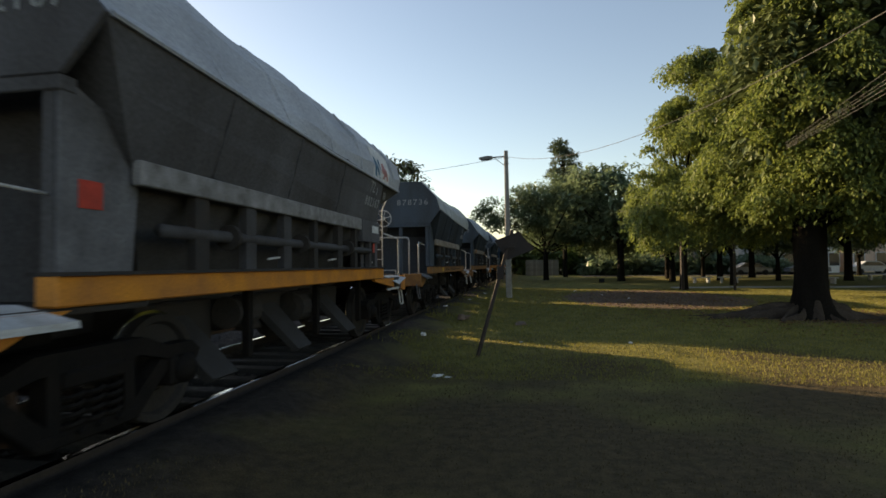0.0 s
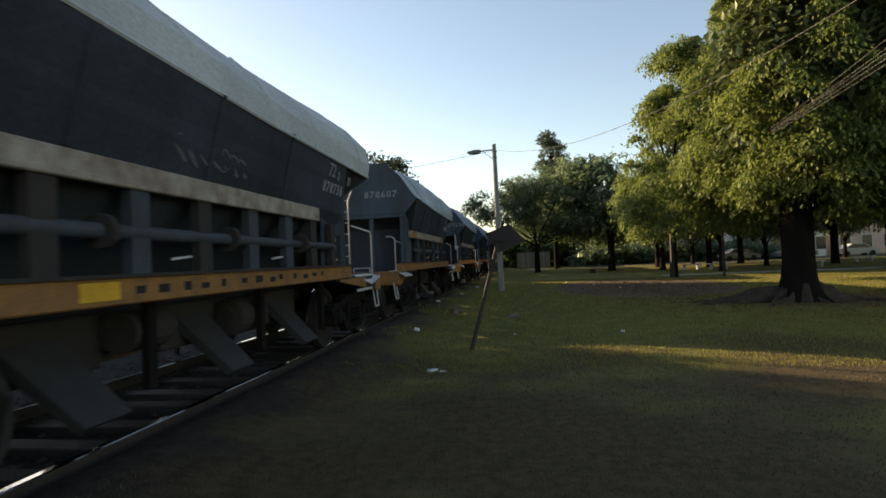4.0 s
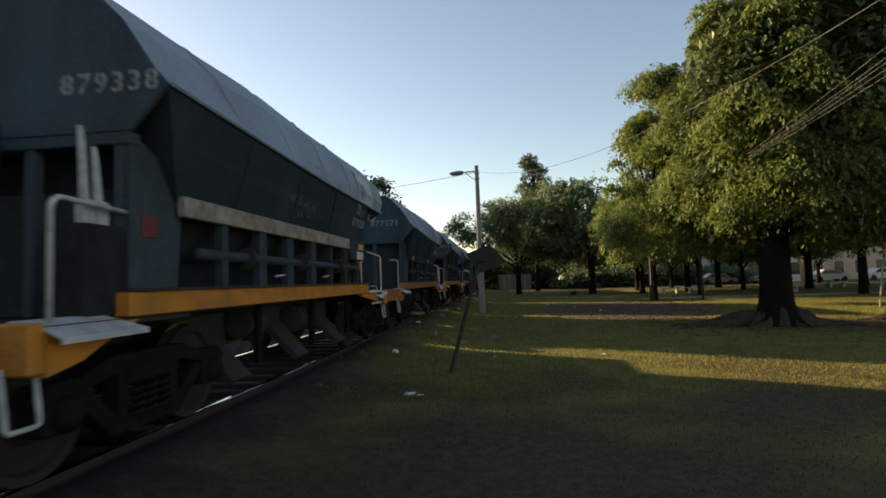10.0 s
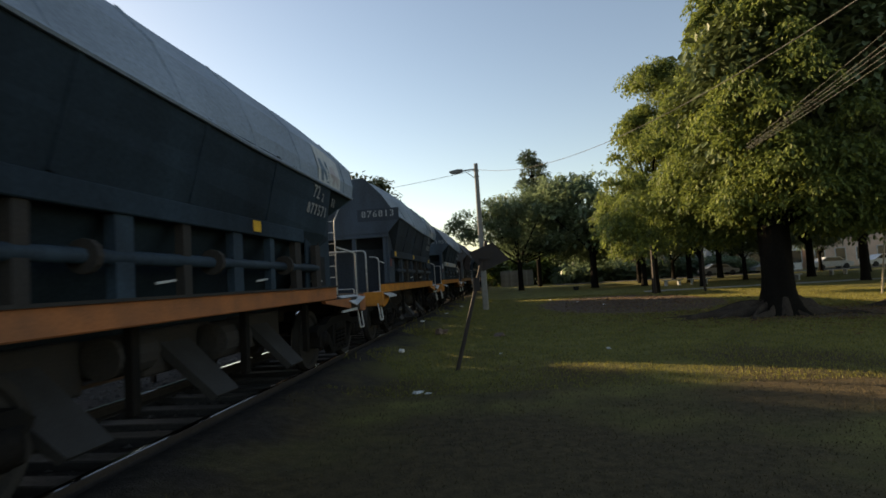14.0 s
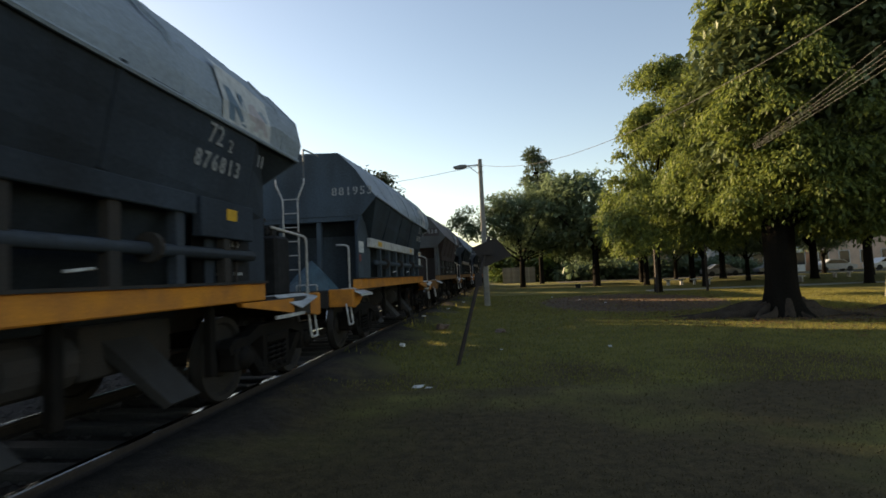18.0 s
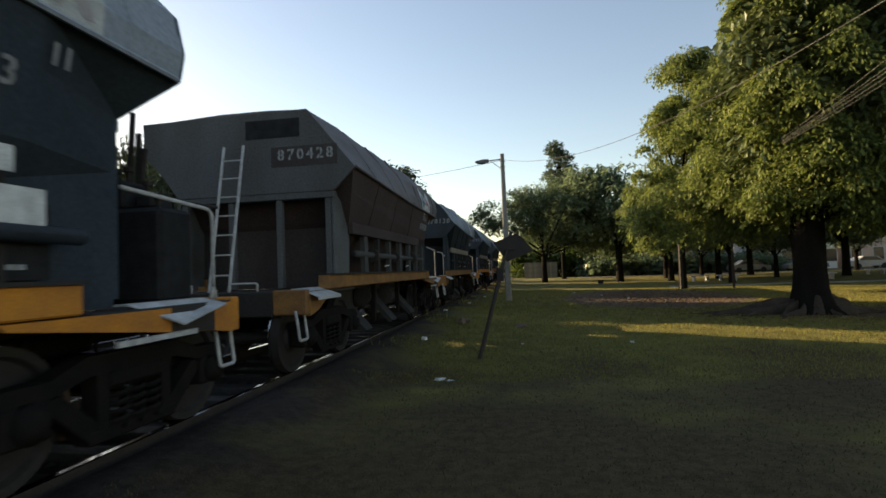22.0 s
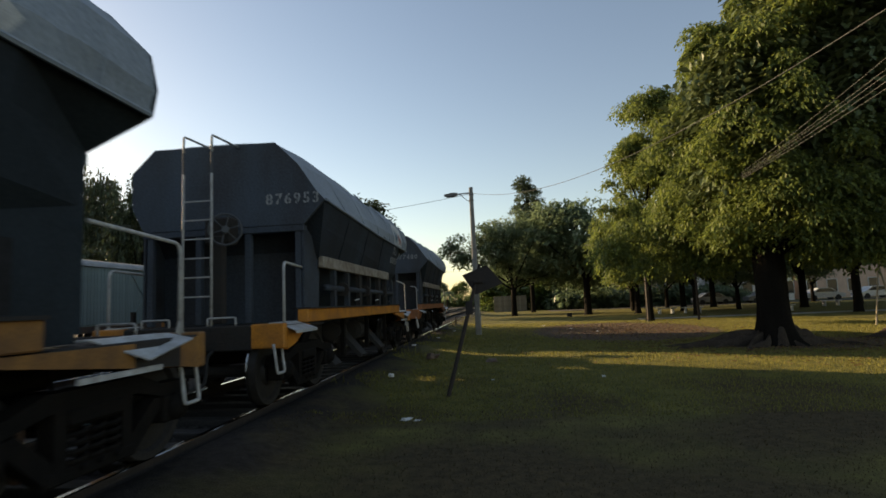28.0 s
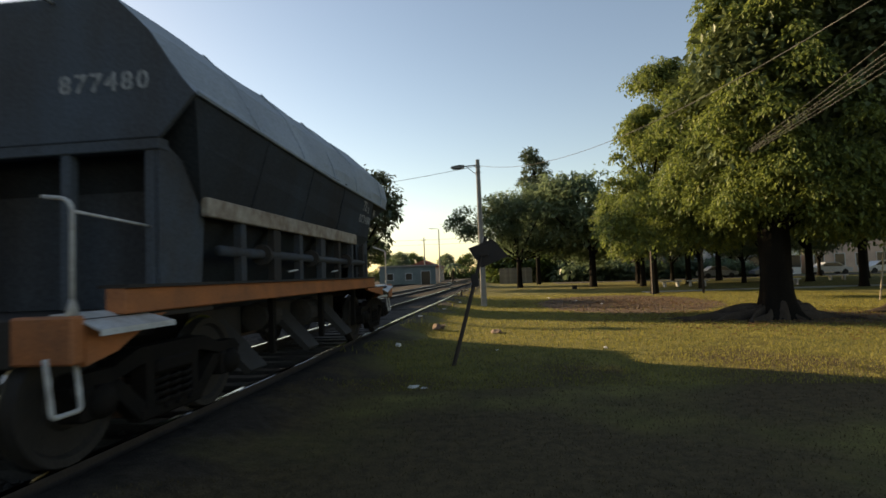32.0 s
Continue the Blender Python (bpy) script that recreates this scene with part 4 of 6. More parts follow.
                fine_row.append((q + Vector((d.z, 0, -d.x)) * dent * calm * math.sin(math.pi * u) * (0.022 + 0.45 * soft), False))
        fine_row.append((row[-1], True))
        creases = [c for _, c in fine_row]
        grid.append([bm.verts.new(q) for q, _ in fine_row])
    for a, b in zip(grid, grid[1:]):
        for k in range(len(a) - 1):
            bm.faces.new((a[k], a[k + 1], b[k + 1], b[k])).smooth = True
    for a, b in zip(grid, grid[1:]):
        for k, c in enumerate(creases):
            if c:
                bm.edges.get((a[k], b[k])).smooth = False
    for row in (grid[0], grid[-1]):
        for a, b in zip(row, row[1:]):
            bm.edges.get((a, b)).smooth = False
    bm.faces.new(grid[0])
    bm.faces.new(grid[-1][::-1])
    part("cover", bm, COVER, w, "stretched canvas cover" if soft > 0.05 else "sheet steel cover with welded seams")
    for y in (1.37, 2.75, 4.13, 5.5, 7.55):
        bm = bmesh.new()
        rows = [[bm.verts.new(skin(yy, k, o)) for k in (0.05, 1.0, 1.5, 2.0, 2.95)] for yy, o in ((y - 0.03, -0.02), (y - 0.02, 0.012), (y + 0.02, 0.012), (y + 0.03, -0.02))]
        for ra, rb in zip(rows, rows[1:]):
            for k in range(4):
                bm.faces.new((ra[k], ra[k + 1], rb[k + 1], rb[k]))
        part("cover_seam", bm, COVER, w)
    # turned-down edge of the cover above the rim
    bm = bmesh.new()
    tube(bm, [skin(0.02, 0.03, 0.008), skin(B * 0.5, 0.03, 0.008), skin(B - 0.02, 0.03, 0.008)], 0.022, 6)
    part("cover_hem", bm, COVER, w)

    # end plates with ribs, corner sheets
    plate = [(1.25, 2.46)] + corner + [(left[2][0], left[2][1] + 0.01), left[1], left[0], (-1.22, 2.46)]
    back = 0.17 + spec.get("stub", 0.0)         # how far the rear posts stand in
    for y0, y1, front in ((-0.03, 0.02, True), (B - 0.02, B + 0.03, False)):
        poly = plate if front else tail + [(left[2][0], left[2][1] - 0.07)] + plate[6:-1] + [(-1.38, 2.75)]
        part("end_plate", slab(bmesh.new(), poly, "y", y0, y1), PAINT, w)
        if not front:
            part("end_slope", sheet(bmesh.new(), [(-1.38, B + 0.02, 2.75), (1.40, B + 0.02, 2.75), (1.01, B - back, KNEE), (-1.00, B - back, KNEE)], 0.02), PAINT, w)
        ya, yb = (0.0, 0.10) if front else (B - 0.10 - back, B - back)
        wide = 1.235 if front else 1.01
        for x in (-wide + 0.055, -0.42, 0.34, wide - 0.135):
            part("end_post", box(bmesh.new(), x, x + 0.09, ya, yb, 1.06, 2.46 if front else KNEE, 0.008), PAINT, w)
        part("end_beam", box(bmesh.new(), -wide, wide + 0.01, ya - 0.02, yb + 0.02, *((2.36, 2.46) if front else (KNEE - 0.10, KNEE - 0.003)), 0.01), PAINT, w)
        for s in (-1, 1):
            bm = bmesh.new()
            q = [(0.0, 1.12), (0.62, 1.12), (0.70, 2.0), (0.42, 2.30), (0.0, 2.46 if front else KNEE - 0.01)]
            if front and i == 6:
                q[0] = (-0.27, 1.12)
                q.append((-0.27, 2.20))
            slab(bm, [((y if front else B - back - y), z) for y, z in q], "x", s * (wide - 0.03), s * wide)
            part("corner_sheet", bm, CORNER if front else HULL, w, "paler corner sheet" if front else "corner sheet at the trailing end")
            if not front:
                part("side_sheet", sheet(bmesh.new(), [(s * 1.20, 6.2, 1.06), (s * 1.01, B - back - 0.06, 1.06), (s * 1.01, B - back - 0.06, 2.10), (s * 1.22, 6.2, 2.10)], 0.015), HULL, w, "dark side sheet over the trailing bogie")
    # number on the leading end, marks on the side
    for k, c in enumerate(spec["no"]):
        part("end_figure", FIGURE[c], None, w, "white stencilled figure", at=pose(spec.get("nx", 0.48) + spec.get("pitch", 0.140) * k, -0.036, spec.get("nz", 2.82), 90, 0, 0))
    if spec.get("patch"):
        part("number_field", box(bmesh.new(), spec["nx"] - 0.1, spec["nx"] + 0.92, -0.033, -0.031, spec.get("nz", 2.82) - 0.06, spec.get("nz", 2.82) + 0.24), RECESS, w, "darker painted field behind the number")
    if spec.get("patch") and spec.get("square"):
        part("painted_field", box(bmesh.new(), -0.1, 0.75, -0.033, -0.03, 3.28, 3.56), BLACK_PAINT, w)
    def on_side(y, z, off=0.016):
        """A place on the upper side near the trailing end, with the slope that the hull has there."""
        slope = (0.27 - 0.11 * y / WAIST) / 0.80
        x, tilt = 1.282 + (z - 2.04) * slope + off, math.degrees(math.atan(slope))
        return pose(x, y, z) @ pose(0, 0, 0, 0, 0, 90) @ pose(0, 0, 0, 90 + tilt, 0, 0)
    for k, c in enumerate(spec["no"]):
        part("side_figure", FIGURE[c], None, w, "white stencilled figure", at=on_side(5.95 + spec.get("shift", 0.0) + 0.145 * k, 2.25) @ Matrix.Diagonal((0.92, 0.96, 1, 1)))
    part("class_mark", MARK_MESH[spec["mark"]], None, w, "white stencilled mark", at=on_side(6.10 + spec.get("shift", 0.0), 2.47))
    part("class_mark_index", SMALL_TWO, None, w, "white stencilled mark", at=on_side(6.48 + spec.get("shift", 0.0), 2.47))
    for dy in (0.0, 0.09):
        part("mark_stroke", box(bmesh.new(), 0, 0.025, 0, 0.13, 0, 0.003), STENCIL, w, at=on_side((6.52 if i == 8 else 6.98) + dy, 2.48))
    part("mark_field", box(bmesh.new(), 1.06, 1.179, B - 1.90, B - 0.95, 1.27, 1.72), BLACK_PAINT, w, "black painted field for small marks")
    for k, (letter, figures) in enumerate(CAPACITY):
        part("load_letter", letter, None, w, "small white load mark", at=pose(1.181, B - 1.57, 1.60 - 0.13 * k) @ pose(0, 0, 0, 90, 0, 90))
        part("load_figure", figures, None, w, "small white load figures", at=pose(1.181, B - 1.45, 1.60 - 0.13 * k) @ pose(0, 0, 0, 90, 0, 90))
    if i in (0, 3):
        part("lamp_reflector", box(bmesh.new(), 1.178, 1.184, B - 1.10, B - 0.97, 1.52, 1.68), RED, w, "red reflector sticker")
    if spec.get("black") or spec.get("levers") or spec.get("peak"):
        part("lamp_reflector", box(bmesh.new(), 1.236, 1.242, 0.14, 0.34, 1.66, 1.84), RED if spec.get("black") else RED_OLD, w, "red reflector sticker")
    for y in (B - 1.83, B - 1.57, B - 1.31):
        part("stencil_bar", box(bmesh.new(), 1.179, 1.182, y, y + 0.19, 1.33, 1.36), STENCIL, w)
    if i == 2:
        for ya, yb in ((B - 2.83, B - 2.28), (0.28, 0.95)):
            part("paint_patch", box(bmesh.new(), 1.329, 1.334, ya, yb, 1.868, 2.032), ORANGE_DULL, w, "orange patch on the side rail")
    if i in (1, 3):
        scribble(w, on_side, *((2.60, 3.80, 2.10, 2.38) if i == 1 else (2.90, 3.85, 2.12, 2.45)), 60 + i)
    # sign on the cover: a white field with worn blue and red shapes
    kind, dy = SIGNS[i]
    if kind:
        def sign(name, poly, off, mat, parent, label=""):
            return part(name, decal(skin, [(y + dy, k * 1.22) for y, k in poly], off), mat, parent, label)
        field = [(6.12, 0.04), (7.20, 0.04), (7.20, 1.50), (6.18, 1.80)] if kind != "torn" else [(6.25, 0.10), (6.72, 0.06), (7.12, 0.02), (7.24, 0.62), (7.02, 0.95), (6.60, 1.30), (6.34, 1.62), (6.20, 1.10)]
        lg = sign("logo_field", field, 0.012, LOGO_WHITE if kind == "full" else LOGO_SOILED, w, {"full": "white field with blue and red shapes", "torn": "torn white sheet with dark marks"}.get(kind, "worn white field with faded shapes"))
        if kind == "torn":
            sign("logo_mark", [(6.40, 0.95), (6.46, 1.20), (6.62, 1.12), (6.60, 0.98), (6.50, 1.02)], 0.017, LOGO_BLUE, lg)
            sign("logo_mark", [(6.70, 0.72), (6.78, 0.95), (6.92, 0.86), (6.86, 0.66)], 0.017, LOGO_GREY, lg)
        else:
            sign("logo_blue", [(6.24, 0.22), (6.36, 0.22), (6.36, 0.78), (6.50, 0.22), (6.60, 0.22), (6.60, 1.22), (6.50, 1.22), (6.50, 0.66), (6.35, 1.22), (6.24, 1.22)], 0.017, LOGO_BLUE if kind == "full" else LOGO_GREY, lg)
            sign("logo_red", [(6.66, 0.78), (6.72, 1.10), (6.84, 1.18), (6.93, 0.98), (7.02, 0.90), (7.13, 0.28), (7.04, 0.26), (6.99, 0.52), (6.91, 0.50), (6.86, 0.26), (6.76, 0.28), (6.82, 0.60), (6.72, 0.62)], 0.017, LOGO_RED if kind == "full" else LOGO_PINK, lg)

    # side rail, posts, air pipe, sill on both sides
    rail = spec["rail"] or HULL
    for s in (-1, 1):
        def sx(a, b):
            return min(s * a, s * b), max(s * a, s * b)
        part("side_rail", box(bmesh.new(), *sx(1.25, 1.33), spec.get("rail0", 0.60), spec.get("rail1", B - 2.25) if s > 0 else B - 0.9, 1.86, 2.04, 0.01), rail, w, "side rail with chipped paint")
        part("side_sill", box(bmesh.new(), *sx(1.16, 1.32), spec.get("sill0", -0.10) if s > 0 else 0.6, B - 0.85, 1.05, 1.24, 0.012), spec["sill"], w, "orange painted side sill")
        part("sill_flange", box(bmesh.new(), *sx(1.10, 1.35), spec.get("sill0", -0.10) if s > 0 else 0.6, B - 0.85, 1.235, 1.26), STEEL_DARK, w)
        for y in (1.3, 2.15, 3.0, 3.9, 4.8, 5.6, 6.4):
            part("side_post", box(bmesh.new(), *sx(1.22, 1.30), y, y + (0.20 if rng.random() < 0.5 else 0.12), 1.26, 1.86), PIPE if rng.random() < 0.55 else STEEL_DARK, w)
        bm = bmesh.new()
        tube(bm, [(s * 1.26, 0.9, 1.56), (s * 1.26, B - spec.get("pipe1", 1.6), 1.53)], 0.055, 8)
        part("air_pipe", bm, PIPE, w, "horizontal pipe along the side", smooth_shade=True)
        for y in (1.9, 3.55, 5.3):
            part("pipe_flange", VALVE, None, w, at=pose(s * 1.26, y, 1.55))
        for y in (2.6, 4.4):
            part("door_lever", tube(bmesh.new(), [(s * 1.30, y, 1.36), (s * 1.33, y + 0.22, 1.38)], 0.012, 5), WHITE_PAINT, w, "pale lever")
    # bulkheads behind the platforms; the front one has recess shade in its paint
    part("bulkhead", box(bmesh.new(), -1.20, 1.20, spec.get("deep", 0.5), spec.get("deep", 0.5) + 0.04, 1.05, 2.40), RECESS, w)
    part("bulkhead", box(bmesh.new(), -1.20, 1.20, B - 1.30, B - 1.26, 1.05, 2.06), STEEL_DARK, w)
    # chutes below the sill, brake gear
    for y in (1.75, 3.7, 5.65):
        for s in (-1, 1):
            bm = bmesh.new()
            sheet(bm, [(s * 0.60, y - 0.12, 0.86), (s * 0.60, y + 0.40, 0.86), (s * 1.08, y + 0.62, 0.23), (s * 1.08, y + 0.18, 0.23)], 0.04)
            sheet(bm, [(s * 0.62, y - 0.12, 0.88), (s * 1.10, y + 0.16, 0.25), (s * 1.04, y + 0.16, 0.20), (s * 0.56, y - 0.12, 0.80)], 0.02)
            part("discharge_chute", bm, CHUTE, w, "slanting grey discharge chute")
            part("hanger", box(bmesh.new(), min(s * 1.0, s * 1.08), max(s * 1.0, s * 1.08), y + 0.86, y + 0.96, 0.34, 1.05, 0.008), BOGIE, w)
        part("door_frame", box(bmesh.new(), -0.66, 0.66, y - 0.34, y + 0.86, 0.52, 0.95, 0.02), STEEL_DARK, w)
    part("brake_cylinder", lathe(bmesh.new(), [(2.55, 0.08), (2.55, 0.17), (3.05, 0.17), (3.08, 0.10), (3.25, 0.06)], 14, "y"), STEEL_DARK, w, at=pose(0.85, 0, 0.80))
    part("air_tank", lathe(bmesh.new(), [(4.25, 0.10), (4.28, 0.20), (4.90, 0.20), (4.93, 0.10)], 14, "y"), STEEL_DARK, w, at=pose(0.80, 0, 0.74))
    part("brake_rod", tube(bmesh.new(), [(0.5, 0.6, 0.55), (0.5, 7.2, 0.55)], 0.02, 5), RUST, w)
    part("centre_sill", box(bmesh.new(), -0.26, 0.26, FRONT_BEAM - spec.get("nose", 0.0) + 0.05, REAR_BEAM - 0.05, 0.72, 1.04, 0.015), STEEL_DARK, w)

    # platforms, beams, steps and rails at both ends
    for front in (True, False):
        yb = (FRONT_BEAM - spec.get("nose", 0.0)) if front else REAR_BEAM
        d = 1 if front else -1
        ya, yz = (yb + 0.10, 0.75) if front else (B - 0.75, yb - 0.10)
        part("platform_deck", box(bmesh.new(), -1.28, 1.28, ya, yz, 1.00, 1.045, 0.008), STEEL_DARK, w)
        part("buffer_beam", box(bmesh.new(), -0.86, 0.86, min(yb, yb + d * 0.12), max(yb, yb + d * 0.12), 0.74, 1.06, 0.015), STEEL_DARK, w, "dark middle of the end beam")
        for s in (-1, 1):
            x0, x1 = sorted((s * 0.86, s * 1.30))
            part("beam_end", box(bmesh.new(), x0, x1, min(yb, yb + d * 0.12), max(yb, yb + d * 0.12), 0.76, 1.07, 0.015), spec["sill"], w, "orange painted end of the beam")
            x0, x1 = sorted((s * 1.24, s * 1.30))
            pieces = ([(spec["sill"], [(0.12, 0.74), (0.12, 1.03), (1.0, 1.03), (0.75, 0.95), (0.42, 0.80)])] if front else
                      [(spec["sill"], [(0.12, 0.76), (0.12, 1.03), (0.42, 1.03), (0.42, 0.80)]),
                       (STEEL_DARK, [(0.42, 0.80), (0.42, 1.03), (1.02, 1.03), (1.02, 0.85)]),
                       (STEEL_DARK if i == 2 else spec["sill"], [(1.02, 0.85), (1.02, 1.03), (2.45, 1.04), (2.40, 1.00)])])
            for mat, q in pieces:
                part("end_side_sill", slab(bmesh.new(), [(yb + d * y, z) for y, z in q], "x", x0, x1), mat, w, "black painted stretch of the end sill" if mat is STEEL_DARK else "orange painted end sill, tapering")
            bare = front and i == 1
            part("corner_step", CORNER_STEP_BARE if bare else CORNER_STEP_F if front else CORNER_STEP_R, None, w, "dark bare corner step plate" if bare else "light grey corner step plate",
                 at=pose(0, yb, 1.075) @ Matrix.Diagonal((s, d, 1, 1)))
            part("step_stirrup", STIRRUP_BARE if bare else STIRRUP, None, w, "dark bent step" if bare else "white bent step", at=pose(s * 1.20, yb + d * (0.02 if front else 0.14), 0.80) @ Matrix.Diagonal((s, d, 1, 1)))
            kind = spec.get("rails", "bent" if spec.get("post") else "long")
            hr = {"bent": HANDRAIL_BENT, "long": HANDRAIL_F, "hook": HANDRAIL_HOOK, "none": None}[kind] if front else HANDRAIL_R
            if hr:
                part("handrail", hr, None, w, "white tubular handrail", at=pose(s * 1.22, yb + d * (spec.get("post", 0.10) if front else 0.30), 1.05))
            if not front:
                x0, x1 = sorted((s * 1.302, s * 1.33))
                part("step_edge", box(bmesh.new(), x0, x1, yb - 1.62, yb - 0.72, 0.81, 0.85), WHITE_PAINT, w, "white edge of the corner step")
            part("hand_loop", LOOP, None, w, "small white hand loop", at=pose(s * 0.45, yb + d * 0.05, 1.055))
        part("coupler", COUPLER, None, w, "heavy automatic coupler", at=pose(0, yb, 0.88) @ Matrix.Diagonal((1, d, 1, 1)))
        part("brake_hose", HOSE, None, w, "black brake hose", at=pose(0, yb, 0.74) @ Matrix.Diagonal((d, d, 1, 1)))
    ladder_parts(w, spec)
    if spec.get("tall"):
        part("tall_handrail", tube(bmesh.new(), bend([(0.92, FRONT_BEAM - spec.get("nose", 0) * 0.6 + 0.06, 1.05), (0.92, FRONT_BEAM - spec.get("nose", 0) * 0.6 + 0.06, 2.0), (-1.10, FRONT_BEAM - spec.get("nose", 0) * 0.6 + 0.12, 2.03)], 0.1, 4), 0.021, 7), WHITE_PAINT, w, "white tubular handrail", smooth_shade=True)
    if spec.get("brake"):
        brake_wheel(w, *((-0.18, -0.40, 0.18) if spec.get("nose", 0) > 0.5 else (0.0, 0.0, 0.0)), PIPE_GREY if i == 9 else WHITE_PAINT)
    if spec.get("levers"):
        part("control_cabinet", box(bmesh.new(), -0.64, -0.18, -1.00, -0.70, 1.05, 1.80, 0.03), BLACK_PAINT, w, "black control cabinet")
        for a, b in (((-0.50, 1.78), (-0.48, 2.40)), ((-0.31, 1.70), (-0.17, 2.26))):
            lv = part("door_control", box(bmesh.new(), a[0] - 0.06, a[0] + 0.06, -0.94, -0.84, a[1] - 0.06, a[1] + 0.10, 0.01), WHITE_PAINT, w, "white control lever")
            part("lever", tube(bmesh.new(), [(a[0], -0.9, a[1]), (b[0], -0.9, b[1])], 0.038, 6, 0.024), WHITE_PAINT, lv)
        part("control_cabinet", box(bmesh.new(), 0.98, 1.20, -0.42, 0.30, 1.06, 1.72, 0.02), BLACK_PAINT, w, "black control cabinet")
        for y, top in ((-0.30, 2.42), (-0.16, 2.30), (0.20, 2.28)):
            lv = part("door_control", box(bmesh.new(), 1.06, 1.14, y - 0.05, y + 0.07, 1.72, 1.90, 0.01), WHITE_PAINT, w, "white control lever on a notched plate")
            part("lever", tube(bmesh.new(), [(1.10, y, 1.84), (1.09, y - 0.02, top - 0.14), (1.09, y - 0.04, top)], 0.034, 6, 0.020), WHITE_PAINT, lv)
    if spec.get("valves"):
        part("valve_cabinet", box(box(box(bmesh.new(), 0.05, 0.90, B + 0.48, B + 0.95, 1.05, 1.88, 0.04), 0.10, 0.50, B + 0.55, B + 0.92, 1.88, 2.14, 0.03), 0.56, 0.74, B + 0.60, B + 0.90, 1.88, 2.02, 0.03), BLACK_PAINT, w, "black valve gear on the platform")
        part("valve_tank", lathe(bmesh.new(), [(1.05, 0.16), (1.08, 0.24), (1.60, 0.24), (1.63, 0.16)], 14, "z"), STEEL_DARK, w, at=pose(-0.75, B + 0.72, 0))
        levers = (([(0.26, 2.06), (0.22, 2.36), (0.16, 2.57), (0.22, 2.76)], [(0.36, 2.06), (0.30, 2.36), (0.33, 2.52), (0.40, 2.68)], [(0.32, 2.46), (0.40, 2.50), (0.43, 2.58)]) if i == 2 else
                  ([(0.32, 2.06), (0.33, 2.40), (0.36, 2.83)], [(0.41, 2.06), (0.41, 2.40), (0.42, 2.63)], [(0.44, 2.06), (0.45, 2.30), (0.48, 2.48)]))
        for pts in levers:
            part("valve_lever", tube(bmesh.new(), bend([(x, B + 0.86, z) for x, z in pts], 0.08), 0.040 if i == 2 else 0.028, 7), STEEL_DARK, w, "upright curved valve lever" if i == 2 else "upright valve lever")
        for k in range(5):
            part("valve_stem", lathe(bmesh.new(), [(0.0, 0.018), (0.10, 0.018), (0.10, 0.045), (0.14, 0.045), (0.14, 0.0)], 8, "z"), STEEL_DARK, w, at=pose(0.16 + 0.15 * k, B + 0.66 + 0.05 * (k % 2), 2.13 if k < 3 else 2.0 if k == 3 else 1.87))
        part("valve_rod", tube(bmesh.new(), [(0.60, B + 0.90, 2.0), (0.95, B + 1.30, 1.95)], 0.018, 6), STEEL_DARK, w)
    if spec.get("cards"):
        part("side_panel", box(bmesh.new(), 1.22, 1.32, 5.97, 7.0, 1.68, 2.04, 0.01), HULL, w, "dark panel at the end of the side rail")
        for kind, y0, y1, z0, z1 in spec["cards"]:
            if kind == "white":
                part("white_card", box(bmesh.new(), 1.322, 1.328, y0, y1, z0, z1), LOGO_WHITE, w, "soiled white card")
            else:
                part("sticker", box(bmesh.new(), 1.322, 1.327, y0, y1, z0, z1), YELLOW, w, "yellow sticker")
    if spec.get("sticker"):
        for y in spec["sticker"]:
            part("sticker", box(bmesh.new(), 1.332, 1.337, y, y + 0.19, 1.90, 2.02), YELLOW, w, "yellow sticker")
    if spec["rail"] is WHITE_PAINT:
        part("sticker", box(bmesh.new(), 1.332, 1.336, 1.0, 1.35, 1.90, 2.0), YELLOW, w, "faded yellow sticker")
        part("sticker", box(bmesh.new(), 1.332, 1.336, 4.9, 5.15, 1.90, 2.0), YELLOW, w, "faded yellow sticker")
        part("white_card", box(bmesh.new(), 1.330, 1.338, 6.38, 6.78, 1.84, 1.98), LOGO_WHITE, w, "white card with a yellow field")
        part("card_field", box(bmesh.new(), 1.338, 1.342, 6.44, 6.66, 1.87, 1.955), YELLOW, w, "yellow field of the card")
        part("white_card", box(bmesh.new(), 1.28, 1.288, 6.68, 7.03, 1.56, 1.78), LOGO_WHITE, w, "white card")
        part("white_card", box(bmesh.new(), 1.238, 1.244, -0.23, 0.12, 1.74, 1.95), LOGO_WHITE, w, "white card")
        part("lamp_reflector", box(bmesh.new(), 1.236, 1.242, -0.22, -0.08, 1.57, 1.70), RED_OLD, w, "red reflector sticker")
    if spec.get("marked"):
        part("reflector", box(bmesh.new(), 1.322, 1.327, 1.62, 1.98, 1.09, 1.21), YELLOW, w, "bright yellow reflector on the sill")
        for k in range(13):
            y = 2.1 + 0.31 * k + rng.uniform(-0.06, 0.06)
            part("stencil_bar", box(bmesh.new(), 1.321, 1.324, y, y + rng.uniform(0.06, 0.17), 1.12 + rng.uniform(-0.01, 0.01), 1.16 + rng.uniform(0, 0.03)), BLACK_PAINT, w)
    if spec.get("heap"):
        bm = bmesh.new()
        top = bm.verts.new((0.35, -0.35, 1.62))
        base = [bm.verts.new((0.35 + 0.55 * math.cos(a), -0.40 + 0.38 * math.sin(a), 1.045)) for a in np.linspace(0, 6.28, 11)[:-1]]
        mid = [bm.verts.new((0.35 + 0.30 * math.cos(a) + rng.uniform(-0.05, 0.05), -0.38 + 0.2 * math.sin(a), 1.34 + rng.uniform(-0.05, 0.05))) for a in np.linspace(0, 6.28, 11)[:-1]]
